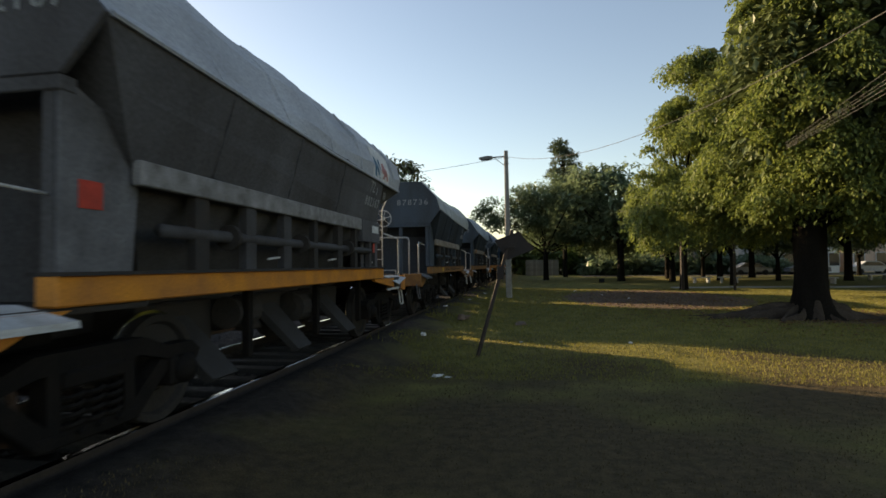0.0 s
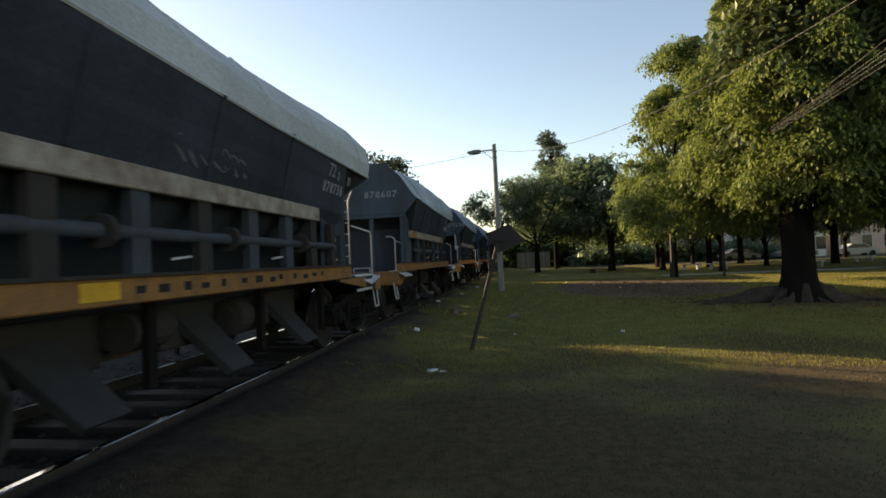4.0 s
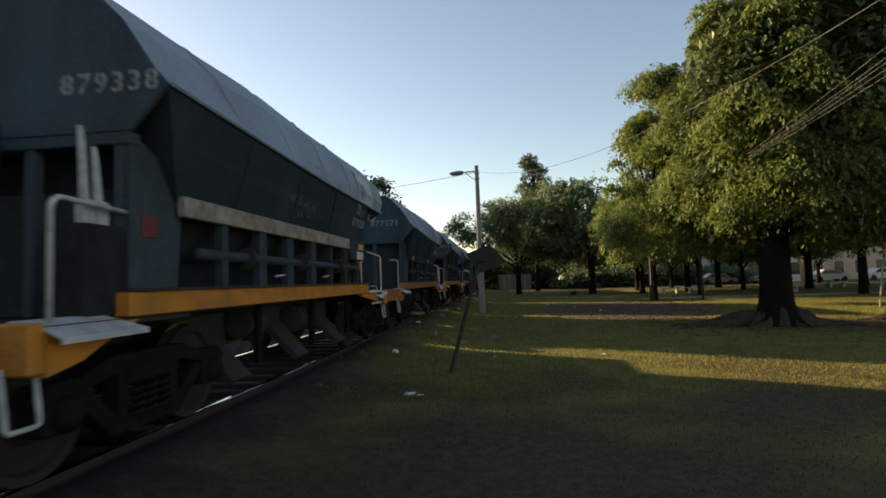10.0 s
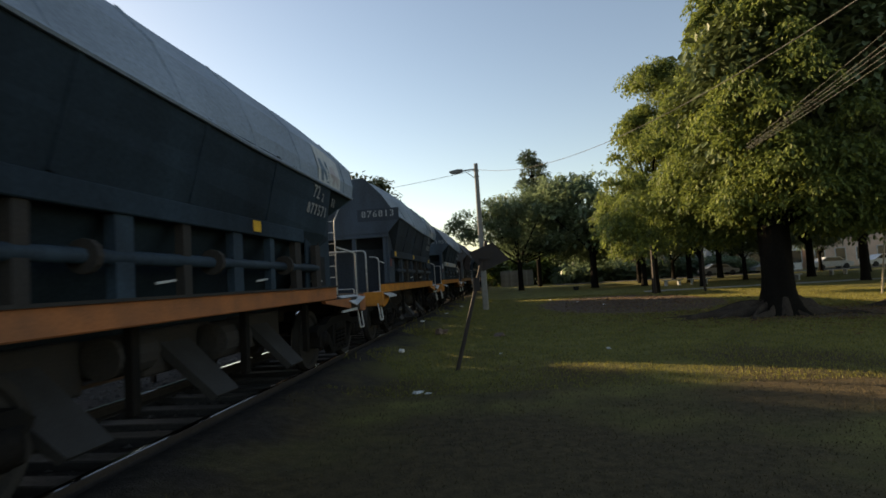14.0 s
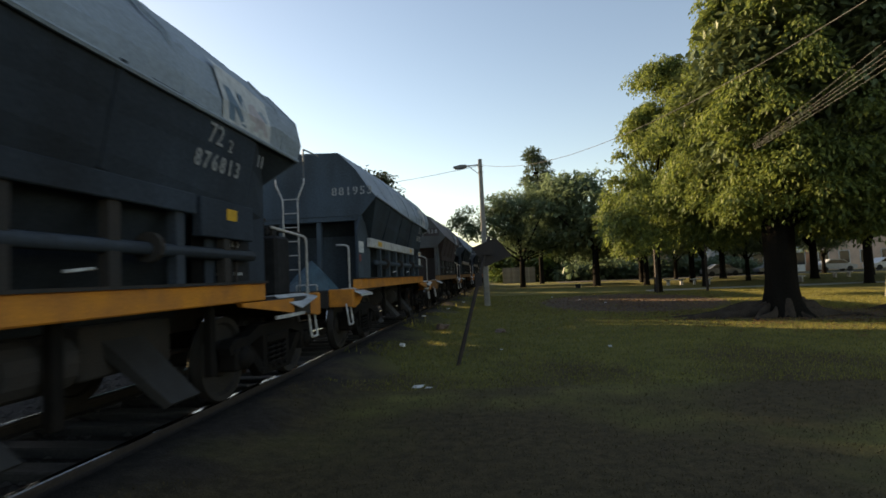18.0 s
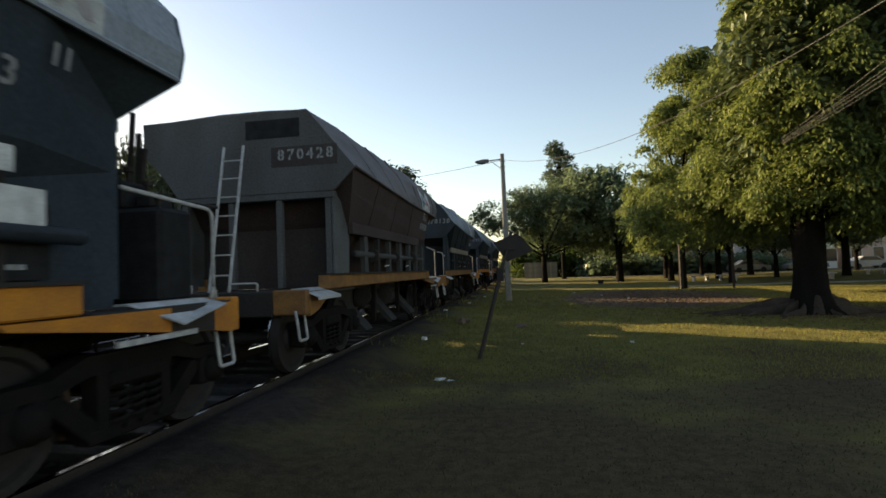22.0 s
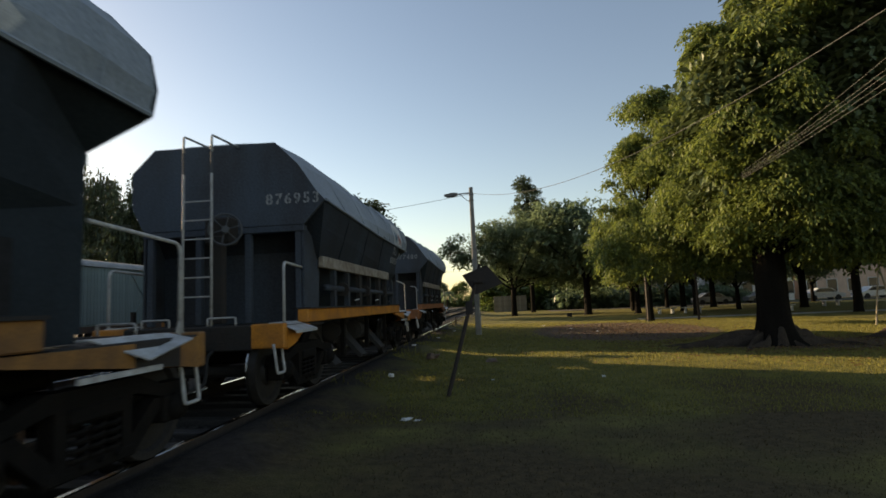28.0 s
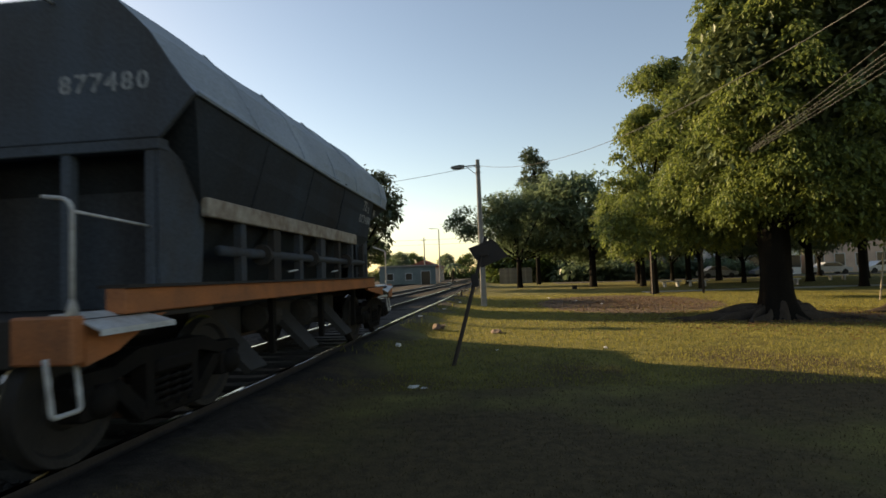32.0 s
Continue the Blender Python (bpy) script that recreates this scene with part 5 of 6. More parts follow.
        for k in range(10):
            j = (k + 1) % 10
            bm.faces.new((base[k], base[j], mid[j], mid[k]))
            bm.faces.new((mid[k], mid[j], top))
        part("folded_tarpaulin", bm, TARP_BLUE, w, "heap of folded blue tarpaulin on the platform")
    for p in w.children:
        p.matrix_basis = Matrix.Diagonal((1, SHORT, 1, 1)) @ p.matrix_basis
    for k, (a, b) in enumerate(AXLES):
        mid = SHORT * (a + b) / 2 - (min(0.28, spec.get("nose", 0.0)) if k == 0 else -0.46)
        bogie(w, mid, (mid - (b - a) / 2, mid + (b - a) / 2))
    return w


WAGONS = [hopper_wagon(i, s) for i, s in enumerate(SPECS)]

# ---------------------------------------------------------------- trees
def leaves_mesh(name, clumps, per, size, mat, seed, droop=0.6, dome=0.0):
    """A crown of separate folded leaves, gathered in hanging clumps: (x, y, z, radius) each."""
    rng = np.random.default_rng(seed)
    n = len(clumps) * per
    c = np.repeat(np.array(clumps), per, 0)
    d = rng.normal(size=(n, 3))
    d /= np.linalg.norm(d, axis=1)[:, None]
    r = rng.random(n) ** (0.45 - 0.2 * dome)
    off = d * r[:, None] * c[:, 3:4]
    up_half = rng.random(n) < dome
    off[:, 2] = np.where(up_half, np.abs(off[:, 2]) * 0.7, off[:, 2] * 0.75) - (0.25 + 0.35 * dome) * c[:, 3] * (off[:, 0] ** 2 + off[:, 1] ** 2) / (c[:, 3] ** 2)
    p = c[:, :3] + off
    yaw = np.arctan2(off[:, 1], off[:, 0]) + rng.normal(0, 0.9, n)
    pitch = -droop + rng.normal(0, 0.55, n)
    ax = np.stack([np.cos(yaw) * np.cos(pitch), np.sin(yaw) * np.cos(pitch), np.sin(pitch)], -1)
    side = np.stack([-np.sin(yaw), np.cos(yaw), rng.normal(0, 0.35, n)], -1)
    side /= np.linalg.norm(side, axis=1)[:, None]
    up = np.cross(ax, side)
    s = size * (0.6 + 0.8 * rng.random(n))[:, None]
    v = np.stack([p, p + ax * s * 0.5 + side * s * 0.26 + up * s * 0.07, p + ax * s, p + ax * s * 0.5 - side * s * 0.26 + up * s * 0.07], 1)
    idx = np.arange(n)[:, None] * 4
    f = np.concatenate([idx + np.array([[0, 1, 2]]), idx + np.array([[0, 2, 3]])], 1).reshape(-1, 3)
    me = bpy.data.meshes.new(name)
    me.from_pydata(v.reshape(-1, 3).tolist(), [], f.tolist())
    me.materials.append(mat)
    return me


def clump_set(lobes, count, size, seed, shell=0.5, gaps=-0.14):
    """Clump centres in ellipsoid lobes (x, y, z, rx, ry, rz), mostly near their surface."""
    rng = random.Random(seed)
    vol = [(l[3] * l[4] * l[5]) ** 0.75 for l in lobes]
    out = []
    while len(out) < count:
        l = rng.choices(lobes, vol)[0]
        d = Vector((rng.gauss(0, 1), rng.gauss(0, 1), rng.gauss(0, 1))).normalized()
        r = shell + (1 - shell) * rng.random() ** 0.6
        r *= 0.86 + 0.22 * noise.noise(Vector((d.x * 2 + seed, d.y * 2, d.z * 2)))
        if rng.random() < 0.10:                 # sprays that stand out of the mass
            r *= rng.uniform(1.08, 1.22)
        p = (l[0] + d.x * l[3] * r, l[1] + d.y * l[4] * r, l[2] + d.z * l[5] * r)
        if noise.noise(Vector(p) * 0.62 + Vector((seed, 0, 0))) > gaps or rng.random() < 0.15:       # foliage gathers in masses with gaps between
            out.append((*p, size * rng.uniform(0.5, 1.3)))
    return out


def limb(bm, a, b, r0, r1, rng, n=6, bow=0.06):
    a, b = Vector(a), Vector(b)
    pts, k = [], 6
    side = Vector((rng.gauss(0, 1), rng.gauss(0, 1), 0.6)) * (b - a).length * bow
    for i in range(k + 1):
        s = i / k
        pts.append(a.lerp(b, s) + side * math.sin(math.pi * s))
    tube(bm, pts, r0, n, r1)


def tree(name, foot, fork_z, trunk_r, lobes, clumps, per, clump_size, leaf, leafmat, bark, seed, label, category="tree", limbs=9, droop=0.6, group="", lean=(0, 0), flare=None, gaps=-0.14, dome=0.0):
    rng = random.Random(seed)
    t = empty(name, pose(foot[0], foot[1], ground_height(*foot) - 0.02), label, category, group)
    loc = [(l[0] - foot[0], l[1] - foot[1], *l[2:]) for l in lobes]
    cl = clump_set(loc, clumps, clump_size, seed, 0.5, gaps)
    bm = bmesh.new()
    fork = Vector((lean[0], lean[1], fork_z))
    pts = [Vector((0, 0, -0.05)), Vector((0, 0, 0.12)), Vector((lean[0] * 0.15, lean[1] * 0.15, fork_z * 0.3)), Vector((lean[0] * 0.5, lean[1] * 0.5, fork_z * 0.65)), fork]
    rad = [trunk_r * 1.55, trunk_r * 1.2, trunk_r, trunk_r * 0.95, trunk_r * 0.85]
    n, rings = (28 if flare else 10), []
    if flare:
        pts = [Vector((lean[0] * s * s, lean[1] * s * s, fork_z * s - 0.06)) for s in (0.0, 0.03, 0.07, 0.12, 0.18, 0.26, 0.38, 0.55, 0.75, 1.0)]
        rad = [trunk_r * (0.9 + flare * math.exp(-p.z / 0.28)) for p in pts]
    for p, r in zip(pts, rad):
        rings.append([bm.verts.new(p + Vector((math.cos(2 * math.pi * k / n), math.sin(2 * math.pi * k / n), 0)) * r * (1 + 0.14 * noise.noise(Vector((math.cos(2 * math.pi * k / n) * 2.2, math.sin(2 * math.pi * k / n) * 2.2 + p.z * 0.5, seed))) + ((0.16 * math.sin(2 * math.pi * k / n * 5 + 1.5 * p.z) * math.exp(-p.z / 0.7) + 0.05 * math.sin(2 * math.pi * k / n * 9 + 0.8 * p.z)) if flare else 0.0))) for k in range(n)])
    for a, b in zip(rings, rings[1:]):
        for k in range(n):
            bm.faces.new((a[k], a[(k + 1) % n], b[(k + 1) % n], b[k]))
    bm.faces.new(rings[-1])
    part("trunk", bm, bark, t, smooth_shade=True)
    targets = rng.sample(cl, min(limbs, len(cl)))
    for c in targets:
        bm = bmesh.new()
        end = Vector(c[:3])
        limb(bm, fork - Vector((0, 0, rng.uniform(0, fork_z * 0.2))), end, trunk_r * rng.uniform(0.35, 0.55), 0.02, rng)
        for _ in range(2):
            s = rng.uniform(0.4, 0.8)
            q = fork.lerp(end, s)
            near = min(cl, key=lambda k: (Vector(k[:3]) - q).length + rng.uniform(0, 1.5))
            limb(bm, q, near[:3], trunk_r * 0.18, 0.012, rng, 5)
        part("limb", bm, bark, t, smooth_shade=True)
    part("crown", leaves_mesh("crown", cl, per, leaf, leafmat, seed, droop, dome), None, t)
    return t


def root_flare(t, roots, bark):
    """Surface roots: winding knotty ridges that leave the trunk, rise and dive again: (angle, length, width, height, sweep)."""
    for i, (a, ln, wd, ht, sw) in enumerate(roots):
        bm = bmesh.new()
        k, rows = 18, []
        for j in range(k + 1):
            s = j / k
            ang = math.radians(a + sw * s + 7 * math.sin(5.1 * s + i))
            px, py = (0.30 + ln * s) * math.cos(ang), (0.30 + ln * s) * math.sin(ang)
            nx, ny = -math.sin(ang), math.cos(ang)
            knot = 1 + 0.28 * math.sin(9 * s + 2.1 * i) + 0.22 * math.sin(17 * s + 3.7 * i)
            h = ht * ((1 - s) ** 1.5 + 0.26 * (1 - s)) / 1.26 * (0.75 + 0.25 * knot) + 0.05 * (1 - s) - 0.05 * s
            h += 0.14 * max(0.0, math.sin(7.5 * s + 1.7 * i)) * (1 - s) ** 0.6 * min(1.0, ln / 2)
            w2 = wd * (1 - 0.6 * s) * (0.8 + 0.2 * knot)
            row = []
            for u, hh in ((-1.15, -0.15), (-1.0, 0.35), (-0.62, 0.80), (-0.1, 1.0), (0.42, 0.88), (0.85, 0.45), (1.1, -0.15)):
                lump = 1 + 0.10 * noise.noise(Vector((px * 6, py * 6, u * 2 + i)))
                row.append(bm.verts.new((px + nx * u * w2, py + ny * u * w2, max(-0.07, h * hh * lump))))
            rows.append(row)
        for r0, r1 in zip(rows, rows[1:]):
            for j in range(6):
                bm.faces.new((r0[j], r0[j + 1], r1[j + 1], r1[j]))
        bm.faces.new(rows[0])
        bm.faces.new(rows[-1][::-1])
        part("root", bm, bark, t, "gnarled surface root", smooth_shade=True)


# the great tree with spreading roots
big = tree("old_park_tree", (7.26, 15.2), 2.9, 0.41,
           [(8.8, 16.2, 6.0, 2.9, 3.4, 3.6), (7.0, 14.6, 6.2, 1.6, 2.2, 3.1), (8.6, 14.9, 3.9, 2.2, 1.8, 1.7), (10.6, 15.9, 4.0, 2.4, 2.4, 1.8), (7.6, 15.0, 8.7, 2.0, 2.4, 1.6), (7.0, 16.0, 7.6, 1.2, 1.2, 1.6), (10.9, 16.9, 5.4, 3.2, 3.4, 3.2), (10.9, 16.6, 9.6, 3.3, 3.4, 3.6), (13.0, 15.2, 7.5, 2.6, 3.0, 3.5),
            (6.2, 16.6, 3.5, 1.3, 1.2, 1.5), (7.5, 16.4, 3.3, 1.2, 0.9, 1.3), (8.9, 15.6, 3.2, 1.3, 1.1, 1.2), (7.5, 14.0, 3.7, 1.2, 0.8, 1.3), (10.6, 14.2, 3.3, 1.4, 1.4, 1.3), (5.9, 15.0, 3.3, 0.9, 0.9, 1.0), (7.2, 14.3, 2.9, 1.0, 0.6, 0.8), (8.3, 14.4, 2.8, 1.0, 0.7, 0.8), (6.5, 15.7, 2.8, 0.8, 0.8, 0.7), (4.7, 17.8, 3.3, 1.5, 1.4, 1.4), (5.7, 16.9, 3.1, 1.3, 1.2, 1.2), (5.6, 17.2, 5.5, 1.6, 1.5, 1.6), (9.4, 14.0, 3.0, 1.2, 0.9, 0.9)],
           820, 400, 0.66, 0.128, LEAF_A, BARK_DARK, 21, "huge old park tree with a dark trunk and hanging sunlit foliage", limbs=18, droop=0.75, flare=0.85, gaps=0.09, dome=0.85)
# dense inner leaves added to stop the sun, coloured darker for crown shade
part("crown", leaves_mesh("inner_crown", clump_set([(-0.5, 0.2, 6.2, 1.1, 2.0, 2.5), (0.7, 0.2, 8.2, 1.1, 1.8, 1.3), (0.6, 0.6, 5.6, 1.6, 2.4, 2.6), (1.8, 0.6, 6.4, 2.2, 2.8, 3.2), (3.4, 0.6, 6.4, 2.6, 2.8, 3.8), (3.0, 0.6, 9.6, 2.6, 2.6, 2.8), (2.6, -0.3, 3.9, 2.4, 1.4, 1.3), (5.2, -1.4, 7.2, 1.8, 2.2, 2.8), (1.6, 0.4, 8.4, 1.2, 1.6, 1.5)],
                                                  940, 0.85, 22, 0.1, -0.9), 140, 0.28, LEAF_IN, 22, 0.5), None, big, "inner foliage in a darker, shade-toned leaf colour")
root_flare(big, [(164, 3.6, 0.11, 0.34, 10), (176, 2.8, 0.10, 0.28, -8), (187, 3.3, 0.11, 0.34, 8), (199, 2.4, 0.10, 0.28, -8), (211, 2.0, 0.10, 0.28, 10), (150, 2.4, 0.12, 0.36, 14), (225, 1.3, 0.09, 0.34, -14),
                 (245, 0.6, 0.11, 0.38, 8), (262, 0.42, 0.25, 0.66, 0), (300, 0.6, 0.11, 0.44, -8), (322, 0.9, 0.11, 0.46, 8), (338, 1.4, 0.11, 0.46, 10), (352, 1.9, 0.10, 0.40, -6),
                 (20, 1.5, 0.16, 0.4, 10), (80, 1.2, 0.2, 0.4, 0), (120, 1.6, 0.18, 0.3, 12)], BARK)
tree("park_tree", (8.5, 31.5), 3.2, 0.20,
                [(8.4, 28.6, 6.6, 2.7, 2.8, 4.0), (6.2, 27.5, 4.4, 1.6, 1.9, 2.3), (9.6, 29.5, 9.2, 2.6, 2.8, 3.3), (11.8, 30.5, 9.0, 2.6, 2.8, 4.6), (7.9, 29.0, 8.6, 1.5, 1.8, 2.0), (8.8, 29.2, 10.9, 1.9, 1.8, 2.0)],
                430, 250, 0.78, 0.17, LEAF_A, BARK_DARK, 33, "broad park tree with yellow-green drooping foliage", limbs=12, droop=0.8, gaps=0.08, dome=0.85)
right_tree = tree("park_tree", (11.7, 16.6), 3.0, 0.34,
                  [(14.0, 17.4, 6.6, 3.4, 3.2, 3.8), (12.6, 18.6, 8.4, 3.2, 3.0, 3.4)],
                  170, 80, 0.7, 0.26, LEAF_B, BARK, 35, "old park tree with a sunlit pale trunk and surface roots", limbs=8, droop=0.7)
root_flare(right_tree, [(170, 1.6, 0.18, 0.35, 10), (200, 1.8, 0.16, 0.3, -10), (240, 1.2, 0.18, 0.4, 0), (300, 1.4, 0.2, 0.4, 10), (20, 1.2, 0.2, 0.3, 0)], BARK)
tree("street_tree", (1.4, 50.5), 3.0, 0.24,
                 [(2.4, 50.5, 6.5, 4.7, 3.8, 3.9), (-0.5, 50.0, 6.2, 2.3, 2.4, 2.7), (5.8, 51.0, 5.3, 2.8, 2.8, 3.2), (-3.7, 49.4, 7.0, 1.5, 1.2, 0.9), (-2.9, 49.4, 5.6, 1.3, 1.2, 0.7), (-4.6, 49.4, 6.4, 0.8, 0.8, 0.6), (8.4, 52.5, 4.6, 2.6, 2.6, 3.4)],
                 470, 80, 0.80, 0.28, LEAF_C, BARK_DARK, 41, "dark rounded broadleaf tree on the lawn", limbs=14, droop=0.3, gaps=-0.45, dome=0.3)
conifer_lobes = [(3.9 + 0.25 * math.sin(2.3 * k), 62, 5.0 + 1.0 * k, 3.6 - 0.23 * k, 3.6 - 0.23 * k, 0.9) for k in range(11)]
tree("conifer", (3.9, 62.0), 13.5, 0.22, conifer_lobes, 330, 70, 0.60, 0.34, LEAF_D, BARK_DARK, 43, "dark conifer with a ragged top behind the broadleaf tree", limbs=6, droop=0.1, gaps=-0.3)

# trees farther off, sharing four crowns
far_proto = [tree("park_tree", (0.0, -300.0), 2.6, 0.22, [(0, -300, 5.4, 3.1, 3.1, 2.9), (1.6, -299.2, 6.4, 2.2, 2.2, 2.2), (-1.5, -300.6, 4.8, 2.0, 2.2, 2.0)],
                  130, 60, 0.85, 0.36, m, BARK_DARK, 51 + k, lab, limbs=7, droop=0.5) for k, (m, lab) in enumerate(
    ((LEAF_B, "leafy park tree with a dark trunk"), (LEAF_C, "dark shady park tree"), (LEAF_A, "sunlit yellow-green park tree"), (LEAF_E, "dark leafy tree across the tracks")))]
FAR_TREES = ((0, 11.0, 44, 1.0, 0), (1, 15.5, 47, 1.05, 70), (2, 13.0, 37, 0.85, 140), (1, 18.5, 40, 1.0, 200), (0, 20.5, 33, 1.0, 20), (2, 23.5, 44, 1.15, 90),
             (1, 26.0, 36, 1.05, 160), (0, 30.0, 48, 1.1, 250), (1, 21.0, 55, 1.2, 310), (2, 14.5, 60, 1.1, 30), (1, 10.5, 66, 1.1, 99), (0, 33.5, 40, 1.1, 12), (1, 38.0, 52, 1.2, 45),
             (0, 17.0, 24.5, 0.9, 77), (1, 28.5, 60, 1.2, 5), (0, 8.5, 78, 1.2, 210), (1, 46.0, 60, 1.3, 180), (2, 24.0, 27.0, 0.9, 111), (1, 4.5, 90, 1.2, 60), (0, 16.0, 82, 1.3, 15),
             (1, -1.0, 128, 1.3, 20), (0, 6.0, 122, 1.4, 80), (1, 13.0, 118, 1.3, 140), (1, 21.0, 112, 1.5, 30), (0, 29.0, 110, 1.4, 200), (1, 38.0, 108, 1.5, 10), (1, 48.0, 104, 1.5, 250),
             (0, 58.0, 100, 1.5, 99), (1, 68.0, 98, 1.6, 160), (1, 11.5, 96, 1.2, 222), (0, -4.5, 150, 1.1, 60), (1, 79.0, 92, 1.6, 5),
             (1, 12.6, 52, 0.8, 33), (1, 17.5, 58, 0.85, 120), (1, 23.0, 50, 0.8, 220), (1, 27.5, 56, 0.9, 300), (1, 33.0, 60, 0.85, 64), (1, 19.5, 46, 0.75, 190), (1, 7.6, 47, 1.28, 130), (1, 31.5, 33, 0.8, 15), (0, 40.0, 44, 0.9, 80))
for k, x, y, s, r in FAR_TREES:
    copy_thing(far_proto[k], pose(x, y, ground_height(x, y) - 0.02, 0, 0, r)).scale = (s, s, s)
# trees across the tracks
# unseen trees at x -23.5, -24.8, -26.5 placed to shade the near lawn
for k, x, y, s, r in ((3, -14.3, 51, 1.50, 40), (3, -19.5, 18.6, 0.56, 130), (3, -22.5, 25.5, 0.62, 10), (3, -23.5, 14.2, 1.12, 260), (3, -24.8, 17.2, 1.06, 30), (3, -18.2, 20.8, 0.50, 80), (3, -24.0, 8.0, 1.1, 300),
                      (3, -26.0, 0.0, 1.2, 33), (3, -26.5, 20.0, 0.78, 150), (3, -36.0, 44.0, 1.25, 21), (3, -31.0, 43.0, 1.15, 205), (0, -17.5, 64.0, 1.0, 190), (1, -22.5, 112.0, 0.85, 77),
                      (0, -14.0, 190, 1.1, 10), (1, -22.0, 200, 1.2, 70), (0, -31.0, 185, 1.2, 140), (1, -42.0, 190, 1.3, 210), (1, -8.0, 215, 1.1, 280), (0, -36.0, 120, 1.1, 45), (1, -47.0, 128, 1.2, 100), (1, -58.0, 120, 1.3, 10)):
    copy_thing(far_proto[k], pose(x, y, 0, 0, 0, r)).scale = (s, s, s)
# three unseen slim trees added to keep sun off the great tree's trunk
for x, y, w, h, r in ((-21.6, 30.2, 0.56, 1.24, 15), (-25.2, 32.2, 0.56, 1.30, 120), (-28.6, 33.9, 0.60, 1.36, 250)):
    copy_thing(far_proto[3], pose(x, y, 0, 0, 0, r)).scale = (w, w, h)
for k, p in enumerate(far_proto):
    p.matrix_basis = pose(*((-30.0, 15.0), (-29.0, 3.0), (30.0, 74.0), (-33.0, 9.0))[k], 0)


# woods that close the view behind the park and the tracks
def far_woods(name, x0, x1, y0, y1, low, high, count, mat, seed, label):
    rng = random.Random(seed)
    cl = []
    for _ in range(count):
        s = rng.random()
        x, y = x0 + (x1 - x0) * s, y0 + (y1 - y0) * s + rng.uniform(-3, 3)
        top = low + (high - low) * (0.5 + 0.5 * noise.noise(Vector((x * 0.11, seed, 0.3)))) + rng.uniform(-0.5, 0.5)
        cl.append((x, y, top * rng.random() ** 0.7, rng.uniform(0.9, 1.6)))
    ob = new(name, leaves_mesh(name, cl, 44, 0.75, mat, seed, 0.4))
    tagged(ob, label, "trees", kind="stuff")


far_woods("distant_trees", 2.0, 150.0, 150.0, 110.0, 5.0, 9.0, 900, LEAF_B, 71, "belt of distant trees behind the park")
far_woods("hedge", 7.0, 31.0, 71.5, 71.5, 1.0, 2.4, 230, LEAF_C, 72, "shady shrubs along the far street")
far_woods("shrubbery", -2.5, 15.0, 77.0, 77.0, 2.2, 4.4, 300, LEAF_B, 74, "shrubs and low trees behind the board fence")
far_woods("distant_shrubs", -48.0, 2.0, 175.0, 165.0, 1.5, 4.5, 320, LEAF_B, 73, "distant low trees beyond the tracks")


def palm(x, y, h):
    t = empty("palm", pose(x, y, 0), "small palm with drooping fronds", "palm")
    part("trunk", tube(bmesh.new(), [(0, 0, -0.05), (0.05, 0, h * 0.5), (0, 0, h * 0.72)], 0.17, 8, 0.12), BARK, t)
    for k in range(16):
        a = k * 2.399
        bm = bmesh.new()
        ln, rise = h * 0.45, 0.9 - 0.09 * k
        prev = None
        for i in range(7):
            s = i / 6
            c = Vector((math.cos(a) * ln * s, math.sin(a) * ln * s, h * 0.72 + rise * s - 1.9 * s * s))
            wd = 0.30 * math.sin(math.pi * min(1, s + 0.12)) + 0.02
            n = Vector((-math.sin(a), math.cos(a), 0)) * wd
            row = [bm.verts.new(c - n - Vector((0, 0, 0.12))), bm.verts.new(c), bm.verts.new(c + n - Vector((0, 0, 0.12)))]
            if prev:
                for j in range(2):
                    bm.faces.new((prev[j], prev[j + 1], row[j + 1], row[j]))
            prev = row
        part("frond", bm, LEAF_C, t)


palm(-9.6, 98.0, 4.9)

# ---------------------------------------------------------------- pole, sign, wires
def street_pole():
    p = empty("street_light", pose(-0.98, 24.05, 0, 0, -0.4, 0), "tapered concrete pole with a lamp on a short arm", "street light")
    bm = bmesh.new()
    rings = []
    for z, r in ((-0.1, 0.135), (0.0, 0.135), (3.4, 0.115), (6.72, 0.085)):
        rings.append([bm.verts.new((r * cx, r * cy, z)) for cx, cy in ((-1, -0.7), (-0.7, -1), (0.7, -1), (1, -0.7), (1, 0.7), (0.7, 1), (-0.7, 1), (-1, 0.7))])
    for a, b in zip(rings, rings[1:]):
        for k in range(8):
            bm.faces.new((a[k], a[(k + 1) % 8], b[(k + 1) % 8], b[k]))
    bm.faces.new(rings[-1])
    part("pole", bm, CONCRETE, p)
    arm = part("arm", tube(bmesh.new(), [(0, 0, 6.48), (-0.75, 0, 6.44)], 0.03, 7), LAMP_GREY, p)
    part("brace", tube(bmesh.new(), [(-0.05, 0, 6.02), (-0.52, 0, 6.42)], 0.014, 5), LAMP_GREY, p)
    bm = slab(bmesh.new(), [(-0.62, 6.40), (-0.62, 6.50), (-0.85, 6.52), (-1.22, 6.46), (-1.24, 6.40), (-1.10, 6.36), (-0.75, 6.36)], "y", -0.11, 0.11)
    head = part("lamp_head", bm, LAMP_GREY, p, "flat grey street lamp head")
    part("lens", box(bmesh.new(), -1.16, -0.78, -0.085, 0.085, 6.335, 6.362, 0.01), GLASS_DARK, head)
    for z in (6.1, 6.35):
        part("band", lathe(bmesh.new(), [(z, 0.095), (z, 0.122), (z + 0.04, 0.122), (z + 0.04, 0.095)], 10, "z"), LAMP_GREY, p)


street_pole()


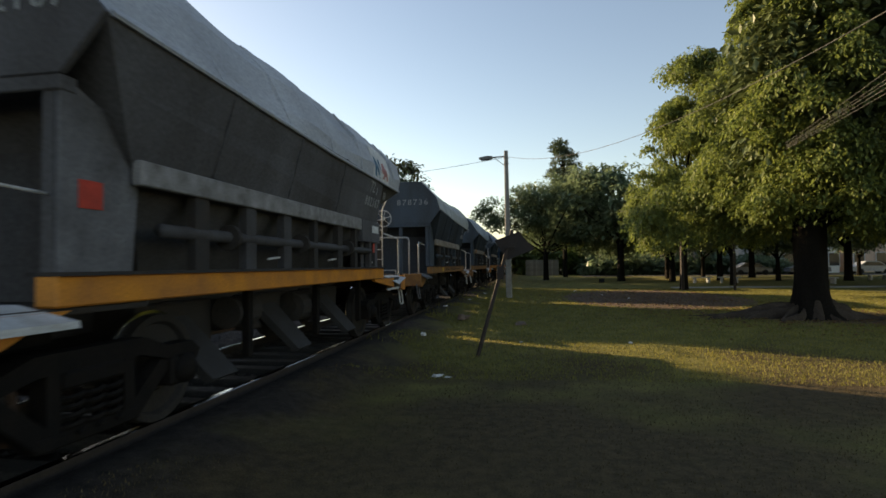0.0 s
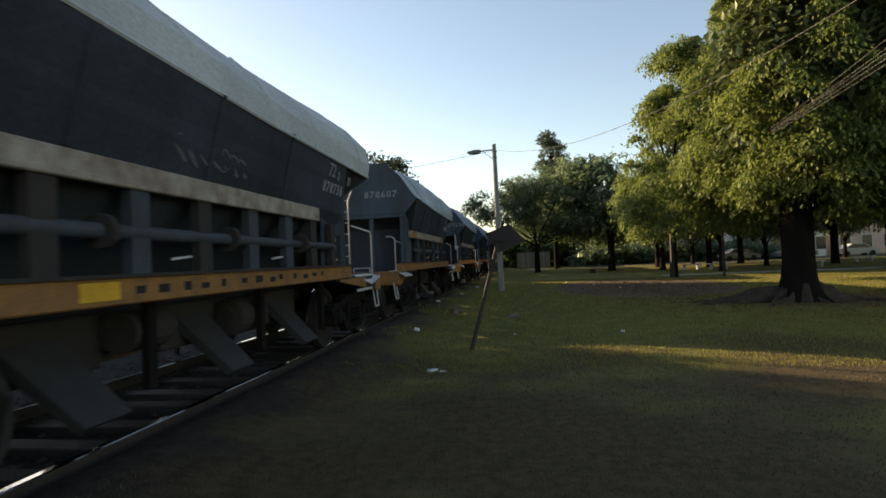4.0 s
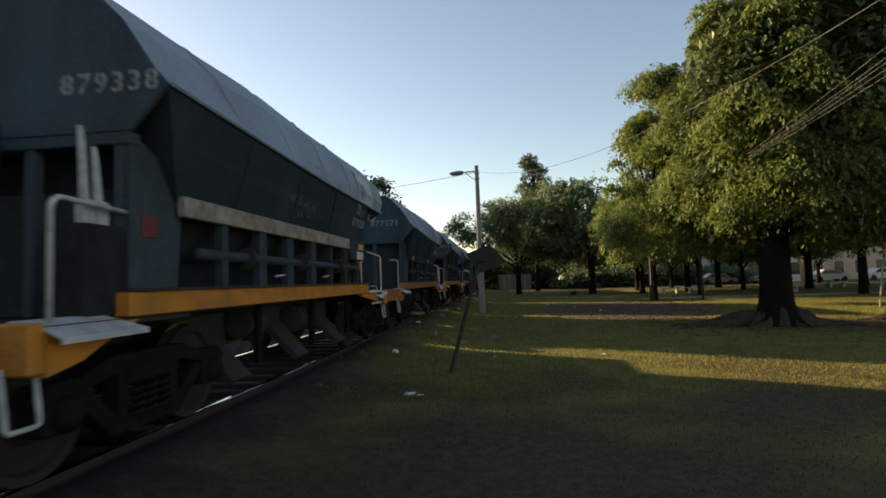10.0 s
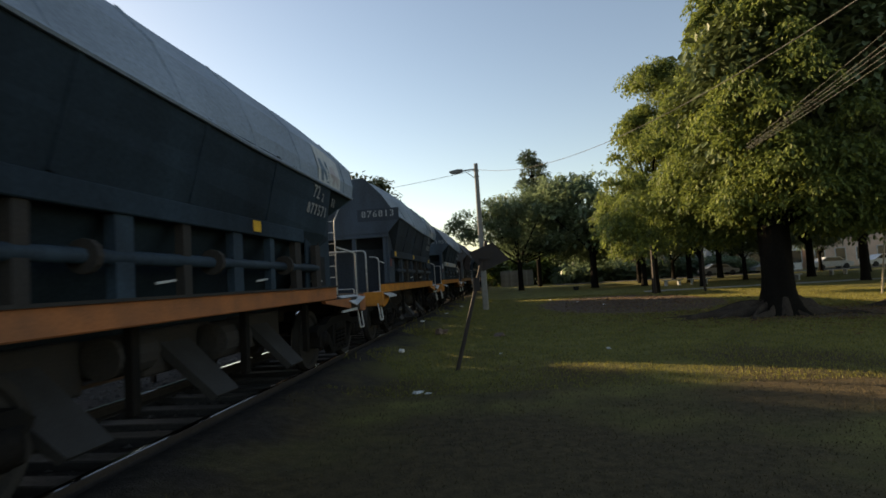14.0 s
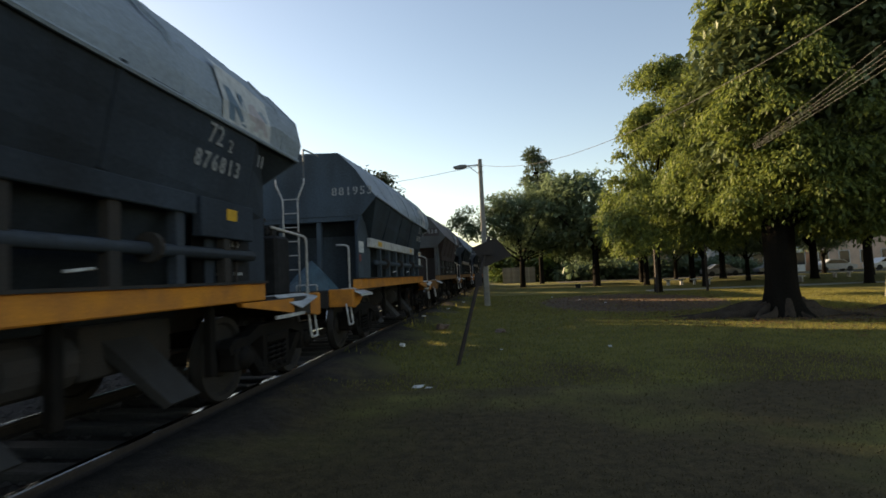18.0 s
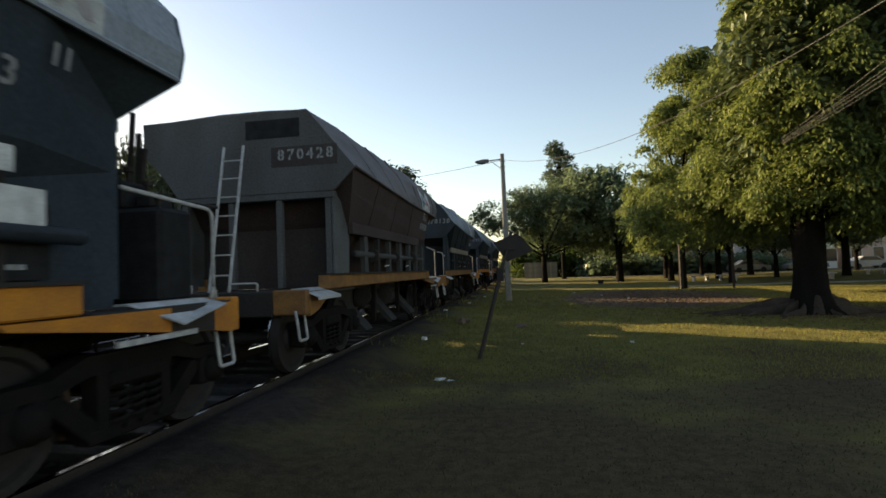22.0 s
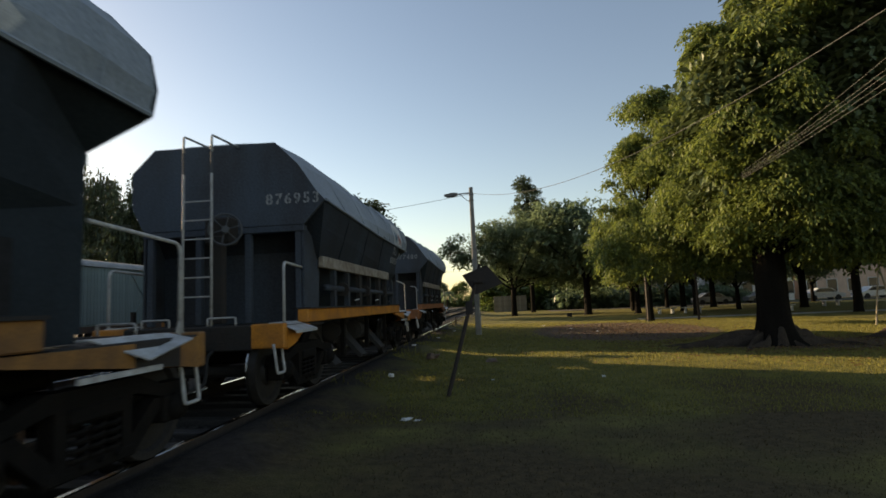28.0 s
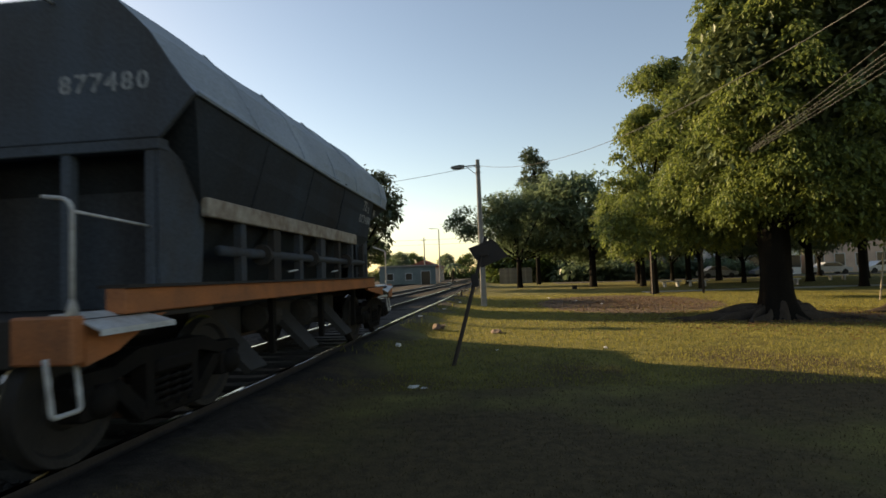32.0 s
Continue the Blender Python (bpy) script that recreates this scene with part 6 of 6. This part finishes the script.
def crossing_sign(at, deep=0.1):
    s = empty("crossing_sign", at, "old diamond-shaped railway sign seen from behind on a leaning post", "sign")
    foot, top = Vector((0, 0, -deep)), Vector((0.62, 0.42, 2.12))
    bm = bmesh.new()
    ax = (top - foot).normalized()
    tube(bm, [foot, foot.lerp(top, 0.35), foot.lerp(top, 0.7), top], 0.036, 8, 0.030)
    part("post", bm, POST_DARK, s, "leaning dark post")
    bm = bmesh.new()
    sheet(bm, [(0.31, 0.34, 1.94), (0.53, 0.35, 1.60), (1.00, 0.36, 1.78), (0.73, 0.35, 2.09)], 0.012)
    part("panel", bm, SIGN_BACK, s, "dark weathered back of the diamond panel")
    part("bracket", box(bmesh.new(), 0.50, 0.66, 0.30, 0.335, 1.80, 1.84, 0.003), SIGN_BACK, s)
    b = foot.lerp(top, 0.665)
    part("lower_plate", box(bmesh.new(), b.x - 0.06, b.x + 0.06, b.y - 0.05, b.y - 0.035, b.z - 0.10, b.z + 0.12, 0.004), SIGN_BACK, s, "small dark plate on the post")


crossing_sign(pose(-0.92, 8.75, 0))
crossing_sign(pose(-6.1, 17.4, 0.5, 0, 0, 55), 0.6)         # its twin between the tracks, whose shadow falls on the lawn


def wire(a, b, sag, r, label):
    a, b = Vector(a), Vector(b)
    pts = []
    for i in range(41):
        s = i / 40
        p = a.lerp(b, s)
        p.z -= sag * 4 * s * (1 - s)
        pts.append(p)
    ob = new("overhead_wire", finish("overhead_wire", tube(bmesh.new(), pts, r, 5), CABLE))
    return tagged(ob, label, "wire")


wire((-0.95, 24.05, 6.45), (6.0, 7.0, 5.5), 1.0, 0.0075, "sagging overhead cable from the street light")
wire((-0.95, 24.05, 6.45), (-24.0, 27.0, 7.0), 0.9, 0.010, "thin overhead cable crossing the tracks")
for dz in (0.0, 0.10, 0.30, -0.13, -0.26):
    wire((5.8, 13.0, 4.15 + dz * 0.25), (5.0, 2.0, 4.75 + dz * 1.3), 0.10 + 0.04 * dz, 0.0036, "one of a bundle of overhead wires passing the tree")
for z0, z1 in ((8.2, 8.6), (7.4, 7.6)):
    wire((-40.0, 92.0, z0), (24.0, 96.0, z1), 0.5, 0.02, "distant overhead wire across the tracks")


def utility_pole(x, y, h, arm, label):
    p = empty("utility_pole", pose(x, y, 0), label, "pole")
    part("pole", tube(bmesh.new(), [(0, 0, -0.1), (0, 0, h)], 0.13, 8, 0.09), CONCRETE, p)
    if arm:
        part("arm", tube(bmesh.new(), bend([(0, 0, h - 0.05), (-0.5, 0, h + 0.12), (-1.3, 0, h + 0.18)], 0.15), 0.045, 6), LAMP_GREY, p)
        part("lamp_head", box(bmesh.new(), -1.75, -1.2, -0.12, 0.12, h + 0.12, h + 0.22, 0.02), LAMP_GREY, p)
    else:
        part("crossarm", box(bmesh.new(), -0.6, 0.6, -0.05, 0.05, h - 0.5, h - 0.4), POST_DARK, p)


utility_pole(-13.9, 92.0, 8.2, False, "distant utility pole with a crossarm")
utility_pole(-11.6, 95.0, 9.8, True, "distant street light with a curved arm")
utility_pole(-24.0, 27.0, 7.2, False, "utility pole across the tracks")
utility_pole(6.0, 7.0, 5.6, False, "utility pole at the edge of the park")


def thin_post(x, y, h, r=0.06, lean=0.0):
    p = new("lawn_post", finish("lawn_post", tube(bmesh.new(), [(0, 0, -0.1), (lean, 0, h)], r, 7, r * 0.85), POST_DARK))
    p.matrix_basis = pose(x, y, 0)
    return tagged(p, "slim dark post standing on the lawn", "post")


thin_post(10.8, 30.5, 2.6, 0.07)
thin_post(8.3, 31.0, 3.0, 0.10)
thin_post(-2.62, 31.7, 0.62, 0.05)
thin_post(-5.9, 8.2, 1.55, 0.05)


def a_frame(x, y):
    f = empty("play_frame", pose(x, y, 0), "white-painted wooden play frame leg", "play frame")
    for dx, ln in ((0.0, 0.36), (0.72, -0.36)):
        part("leg", tube(bmesh.new(), [(dx, 0, -0.05), (dx + ln, 0.05, 2.3)], 0.03, 6), HEDGE_WOOD, f)
    part("crossbar", tube(bmesh.new(), [(0.16, 0.02, 0.9), (0.58, 0.02, 0.9)], 0.02, 6), HEDGE_WOOD, f)
    part("top_beam", tube(bmesh.new(), [(0.36, 0.03, 2.25), (0.36, -2.6, 2.25)], 0.03, 6), HEDGE_WOOD, f)
    part("leg", tube(bmesh.new(), [(0.0, -2.6, -0.05), (0.36, -2.6, 2.3)], 0.03, 6), HEDGE_WOOD, f)
    part("leg", tube(bmesh.new(), [(0.72, -2.6, -0.05), (0.36, -2.6, 2.3)], 0.03, 6), HEDGE_WOOD, f)


a_frame(14.05, 21.8)

# ---------------------------------------------------------------- old boxcars on the siding
def boxcar(y0, length, boards_mat, label, vertical):
    c = empty("old_boxcar", pose(-15.4, y0, RAIL_Z), label, "boxcar", "old boxcars on the siding")
    face = 1.38
    part("body", box(bmesh.new(), -1.34, 1.34, 0.04, length - 0.04, 0.95, 3.02), boards_mat, c)
    if vertical:
        k = int(length / 0.155)
        me = finish("board", box(bmesh.new(), 0, 0.03, 0.004, 0.149, 1.0, 3.0, 0.006), boards_mat)
        for i in range(k):
            part("board", me, None, c, at=pose(face - 0.03, 0.04 + i * 0.155, 0))
        # diagonal braces of the door
        for a, b in (((0.30, 1.05), (0.52, 2.95)), ((0.52, 1.05), (0.30, 2.95))):
            part("door_brace", tube(bmesh.new(), [(face + 0.02, a[0] * length, a[1]), (face + 0.02, b[0] * length, b[1])], 0.03, 5), boards_mat, c)
    else:
        me = finish("board", box(bmesh.new(), 0, 0.03, 0.05, length - 0.05, 0.004, 0.146, 0.006), boards_mat)
        for i in range(14):
            part("board", me, None, c, at=pose(face - 0.03, 0, 0.98 + i * 0.146))
        for y in (0.06, length * 0.32, length * 0.64, length - 0.14):
            part("upright", box(bmesh.new(), face, face + 0.05, y, y + 0.09, 0.95, 3.04), LAMP_GREY, c)
        part("hatch", box(bmesh.new(), face + 0.004, face + 0.03, length * 0.70, length * 0.80, 2.35, 2.82), LAMP_GREY, c)
    bm = bmesh.new()
    arc = [(1.46 * math.cos(math.pi * i / 12), 3.02 + 0.36 * math.sin(math.pi * i / 12)) for i in range(13)]
    slab(bm, arc, "y", -0.05, length + 0.05)
    part("roof", bm, ROOF_PALE, c, "pale curved roof")
    part("sole_bar", box(bmesh.new(), -1.36, 1.36, 0.0, length, 0.72, 0.95), RUST, c)
    for y in (1.3, length - 1.3):
        for s in (-1, 1):
            bm = lathe(bmesh.new(), [(s * (HALF_GAUGE - 0.06), 0.1), (s * (HALF_GAUGE - 0.06), 0.44), (s * (HALF_GAUGE + 0.06), 0.43), (s * (HALF_GAUGE + 0.06), 0.1)], 20)
            part("wheel", bm, WHEEL, c, at=pose(0, y, 0.43))


boxcar(7.4, 8.6, WOOD_GREY, "old boxcar with silvered horizontal boards and a pale curved roof", False)
boxcar(16.6, 8.0, WOOD_PALE, "old pale green boxcar with a braced door and a pale roof", True)
boxcar(-1.8, 8.6, WOOD_GREY, "old boxcar with silvered horizontal boards and a pale curved roof", False)


def signal_cabinet(x, y):
    b = empty("relay_cabinet", pose(x, y, 0), "white trackside relay cabinet on a concrete foot", "cabinet")
    part("body", box(bmesh.new(), -0.09, 0.09, -0.08, 0.08, 0.12, 1.95, 0.02), WHITE_PAINT, b)
    part("foot", box(bmesh.new(), -0.3, 0.3, -0.22, 0.22, -0.05, 0.12, 0.02), CONCRETE, b)
    part("door", box(bmesh.new(), 0.092, 0.104, -0.06, 0.06, 0.25, 1.80), LOGO_WHITE, b)


signal_cabinet(-10.6, 10.15)

# ---------------------------------------------------------------- far buildings, fence, cars, benches
def house(x, y, wx, wy, h, wall, roof, label, windows=(), turn=0, flat=False):
    b = empty("house", pose(x, y, 0, 0, 0, turn), label, "house")
    part("wall", box(bmesh.new(), -wx / 2, wx / 2, -wy / 2, wy / 2, -0.1, h), wall, b)
    if flat:
        part("roof", box(bmesh.new(), -wx / 2 - 0.25, wx / 2 + 0.25, -wy / 2 - 0.25, wy / 2 + 0.25, h, h + 0.22), roof, b)
    else:
        part("roof", slab(bmesh.new(), [(-wx / 2 - 0.4, h - 0.05), (wx / 2 + 0.4, h - 0.05), (0, h + wx * 0.22)], "y", -wy / 2 - 0.4, wy / 2 + 0.4), roof, b)
    for cx, z0, w_, hh in windows:
        wi = part("window", box(bmesh.new(), cx - w_ / 2, cx + w_ / 2, -wy / 2 - 0.03, -wy / 2 + 0.05, z0, z0 + hh), GLASS_DARK, b)
        bm = bmesh.new()
        for a0, a1, b0, b1 in ((cx - w_ / 2 - 0.08, cx - w_ / 2, z0, z0 + hh), (cx + w_ / 2, cx + w_ / 2 + 0.08, z0, z0 + hh), (cx - w_ / 2 - 0.08, cx + w_ / 2 + 0.08, z0 + hh, z0 + hh + 0.08), (cx - w_ / 2 - 0.12, cx + w_ / 2 + 0.12, z0 - 0.08, z0)):
            box(bm, a0, a1, -wy / 2 - 0.06, -wy / 2 + 0.02, b0, b1)
        part("frame", bm, LOGO_WHITE, wi)
    return b


house(-15.8, 86.0, 9.0, 5.0, 3.0, WALL_TEAL, CONCRETE, "low flat-roofed pale teal shelter beside the tracks", ((-2.8, 0.9, 1.0, 1.0), (0.2, 0.9, 1.0, 1.0), (2.9, 0.0, 1.4, 2.2)), 8, True)
house(-17.0, 114.0, 7.0, 8.0, 3.2, WALL_PINK, ROOF_RED, "small house with a red tiled roof", ((-1.8, 1.0, 1.1, 1.2), (1.8, 1.0, 1.1, 1.2)), 0)
house(20.0, 74.0, 4.6, 6.0, 4.4, WALL_PINK, ROOF_RED, "peach-coloured house behind the park trees", ((-0.8, 1.0, 0.9, 1.3), (0.9, 2.6, 0.9, 1.1)), 0)
for k, (x, wx, wall) in enumerate(((34.0, 10.0, WALL_WHITE), (46.0, 11.0, WALL_PINK), (58.5, 11.0, WALL_WHITE), (71.0, 11.0, WALL_WHITE), (22.5, 8.0, WALL_TEAL))):
    house(x, 79.0 + 1.5 * (k % 2), wx, 8.0, 3.9 + 0.6 * (k % 3), wall, CONCRETE, "low white-rendered street front behind the park" if wall is WALL_WHITE else "low rendered street front behind the park",
          tuple((-wx / 2 + 1.6 + 2.6 * j, 0.9, 1.2, 1.6) for j in range(int((wx - 2) / 2.6) + 1)), 0, True)


def board_fence(x0, x1, y, h):
    f = empty("board_fence", pose(x0, y, 0), "grey board fence across the end of the lawn", "fence")
    me = finish("board", box(bmesh.new(), 0.004, 0.186, -0.012, 0.012, -0.05, h, 0.004), HEDGE_WOOD)
    n = int((x1 - x0) / 0.19)
    for k in range(n):
        part("board", me, None, f, at=pose(0.19 * k, 0.004 * (k % 3), 0.03 * math.sin(k * 2.7)))
    part("rail", box(bmesh.new(), 0, x1 - x0, 0.015, 0.06, h * 0.75, h * 0.75 + 0.08), HEDGE_WOOD, f)


board_fence(-0.7, 3.7, 72.0, 2.1)


def car(x, y, turn, paint, label):
    c = empty("parked_car", pose(x, y, 0, 0, 0, turn), label, "car", "cars parked along the far street")
    prof = [(-2.05, 0.30), (-2.1, 0.72), (-1.35, 0.86), (-0.65, 1.38), (0.75, 1.42), (1.45, 0.92), (2.05, 0.82), (2.1, 0.32)]
    bm = slab(bmesh.new(), [(a, b) for a, b in prof], "y", -0.82, 0.82)
    part("body", bm, paint, c)
    for s in (-1, 1):
        part("window", slab(bmesh.new(), [(-1.15, 0.92), (-0.6, 1.32), (0.68, 1.35), (1.2, 0.95)], "y", s * 0.822, s * 0.832), GLASS_DARK, c)
        for wx in (-1.3, 1.3):
            part("wheel", lathe(bmesh.new(), [(s * 0.62, 0.05), (s * 0.62, 0.31), (s * 0.84, 0.31), (s * 0.84, 0.05)], 14, "y"), TYRE, c, at=pose(wx, 0, 0.31))


for k, (x, tn, name) in enumerate(((31.0, 0, "grey"), (37.5, 180, "silver"), (43.0, 0, "white"), (50.0, 0, "red"), (25.0, 180, "grey"), (57.0, 0, "silver"))):
    car(x, 66.0 + 0.3 * (k % 2), tn, {"white": CAR_PAINTS[0], "grey": CAR_PAINTS[1], "red": CAR_PAINTS[2], "silver": CAR_PAINTS[3]}[name], f"{name} car parked along the street behind the park")


def bench(x, y, turn):
    b = empty("park_bench", pose(x, y, 0, 0, 0, turn), "low white concrete park bench", "bench", "benches in the park")
    part("seat", box(bmesh.new(), -0.75, 0.75, -0.2, 0.2, 0.38, 0.45, 0.015), WHITE_PAINT, b)
    for s in (-0.5, 0.5):
        part("leg", box(bmesh.new(), s - 0.06, s + 0.06, -0.17, 0.17, -0.05, 0.38, 0.01), WHITE_PAINT, b)


bench(12.4, 41.5, 10)
bench(14.2, 41.2, -8)
bench(26.0, 45.0, 0)
bench(19.0, 38.0, 20)


def footpath():
    bm = bmesh.new()
    box(bm, 8.5, 60.0, 33.2, 34.4, -0.05, 0.035, 0.01)
    tagged(new("footpath", finish("footpath", bm, CONCRETE)), "pale concrete footpath across the park", "path", kind="structure")
    bm = box(bmesh.new(), 6.0, 80.0, 62.5, 69.5, -0.05, 0.03)
    tagged(new("street", finish("street", bm, STONE)), "grey street behind the park", "street", kind="structure")


footpath()
for k, (x, y, h) in enumerate(((5.5, 43.2, 0.26), )):
    tagged(new("litter_bin", finish("litter_bin", box(box(bmesh.new(), x - 0.19, x + 0.19, y - 0.15, y + 0.15, 0.0, h, 0.03), x - 0.21, x + 0.21, y - 0.17, y + 0.17, h, h + 0.05, 0.01), BLACK_PAINT)), "small dark box on the lawn", "box")


# ---------------------------------------------------------------- litter, stumps, dry leaves
def crumple(name, x, y, size, mat, label, category, seed, flat=0.5):
    rng = random.Random(seed)
    bm = bmesh.new()
    bmesh.ops.create_icosphere(bm, subdivisions=2, radius=size)
    for v in bm.verts:
        k = 0.55 + 0.9 * abs(noise.noise(v.co * (2.2 / size) + Vector((seed, 0, 0))))
        v.co = Vector((v.co.x * k * 1.3, v.co.y * k, max(-0.012, v.co.z * k * flat)))
    ob = new(name, finish(name, bm, mat))
    ob.matrix_basis = pose(x, y, ground_height(x, y) + size * flat * 0.25, 0, 0, rng.uniform(0, 360))
    return tagged(ob, label, category)


crumple("litter", -1.31, 7.25, 0.085, PAPER, "crumpled white paper on the grass", "litter", 1, 0.4)
crumple("litter", -1.16, 7.20, 0.05, PAPER, "crumpled white paper on the grass", "litter", 2, 0.3)
crumple("litter", -2.18, 10.53, 0.085, PAPER, "crumpled white plastic cup on the grass", "litter", 3, 0.9)
crumple("litter", 1.85, 10.42, 0.06, PAPER, "scrap of white paper on the grass", "litter", 4, 0.5)
crumple("litter", -0.2, 10.3, 0.035, PAPER, "small scrap of paper on the grass", "litter", 5, 0.5)
for k, (x, y) in enumerate(((-2.4, 20.5), (-2.7, 16.5), (-2.2, 25.5), (3.4, 26.5), (4.2, 24.0), (2.4, 30.0))):
    crumple("litter", x, y, 0.09, PAPER, "scrap of white litter", "litter", 20 + k, 0.4)
crumple("grassy_stump", -1.77, 13.6, 0.22, CLAY, "low earthy stump in the grass", "stump", 7, 0.75)
crumple("grassy_stump", -0.27, 13.35, 0.20, CLAY, "low earthy clod with dry grass", "stump", 8, 0.45)


def dry_leaves():
    rng = np.random.default_rng(4)
    n = 2600
    x = np.concatenate([5.2 + 2.2 * rng.normal(size=n // 2), 7.6 + 2.6 * rng.normal(size=n - n // 2)])
    y = np.concatenate([24.0 + 3.2 * rng.normal(size=n // 2), 15.0 + 1.8 * rng.normal(size=n - n // 2)])
    z = np.array([ground_height(a, b) for a, b in zip(x, y)]) + 0.02
    a, s = rng.random(n) * 6.28, 0.03 + 0.04 * rng.random(n)
    c, d = np.cos(a) * s, np.sin(a) * s
    v = np.stack([np.stack([x - c, y - d, z], -1), np.stack([x + d * 0.5, y - c * 0.5, z + 0.02], -1), np.stack([x + c, y + d, z], -1), np.stack([x - d * 0.5, y + c * 0.5, z + 0.02], -1)], 1)
    me = bpy.data.meshes.new("dry_leaves")
    me.from_pydata(v.reshape(-1, 3).tolist(), [], (np.arange(n)[:, None] * 4 + np.array([[0, 1, 2, 3]])).tolist())
    me.materials.append(DRY_LEAF)
    tagged(new("dry_leaves", me), "fallen dry leaves on the bare soil", "leaves", kind="stuff")


dry_leaves()


def small_bird():
    b = empty("bird", pose(1.25, 42.6, 16.4), "small dark bird gliding across the sky", "bird")
    part("body", lathe(bmesh.new(), [(-0.17, 0.004), (-0.12, 0.03), (-0.02, 0.055), (0.09, 0.05), (0.14, 0.03), (0.19, 0.004)], 10), BLACK_PAINT, b)
    part("tail", sheet(bmesh.new(), [(0.15, -0.02, 0.0), (0.30, -0.05, 0.0), (0.30, 0.05, 0.0), (0.15, 0.02, 0.0)], 0.006), BLACK_PAINT, b)
    for d in (-1, 1):
        part("wing", sheet(bmesh.new(), [(-0.07, d * 0.03, 0.02), (-0.05, d * 0.20, 0.09), (0.05, d * 0.42, 0.06), (0.06, d * 0.20, 0.08), (0.07, d * 0.03, 0.02)], 0.008), BLACK_PAINT, b)
    for p in b.children:
        p.scale = (0.6, 0.6, 0.6)
    return b


BIRD = small_bird()


# ---------------------------------------------------------------- what moves
def motions():
    times = [0.5 * k for k in range(65)]
    for w, y in zip(WAGONS, FRONTS):
        walk(w, [(t, pose(CX, y - gone(t), RAIL_Z)) for t in times])
    walk(BIRD, [(0.0, pose(330.0, 90.0, 30.0)), (27.0, pose(28.0, 47.0, 17.2)), (28.0, pose(15.0, 44.8, 16.4)), (29.0, pose(1.25, 42.6, 16.4)),
                (30.0, pose(-12.6, 40.4, 16.5)), (31.0, pose(-19.0, 37.0, 19.0)), (32.0, pose(-28.0, 34.0, 22.0))])
    spins = [0.15 * k for k in range(214)]
    for ws in wheelsets:
        at = ws.location.copy()
        walk(ws, [(t, pose(at.x, at.y, at.z, math.degrees(gone(t) / WHEEL_R), 0, 0)) for t in spins])


motions()
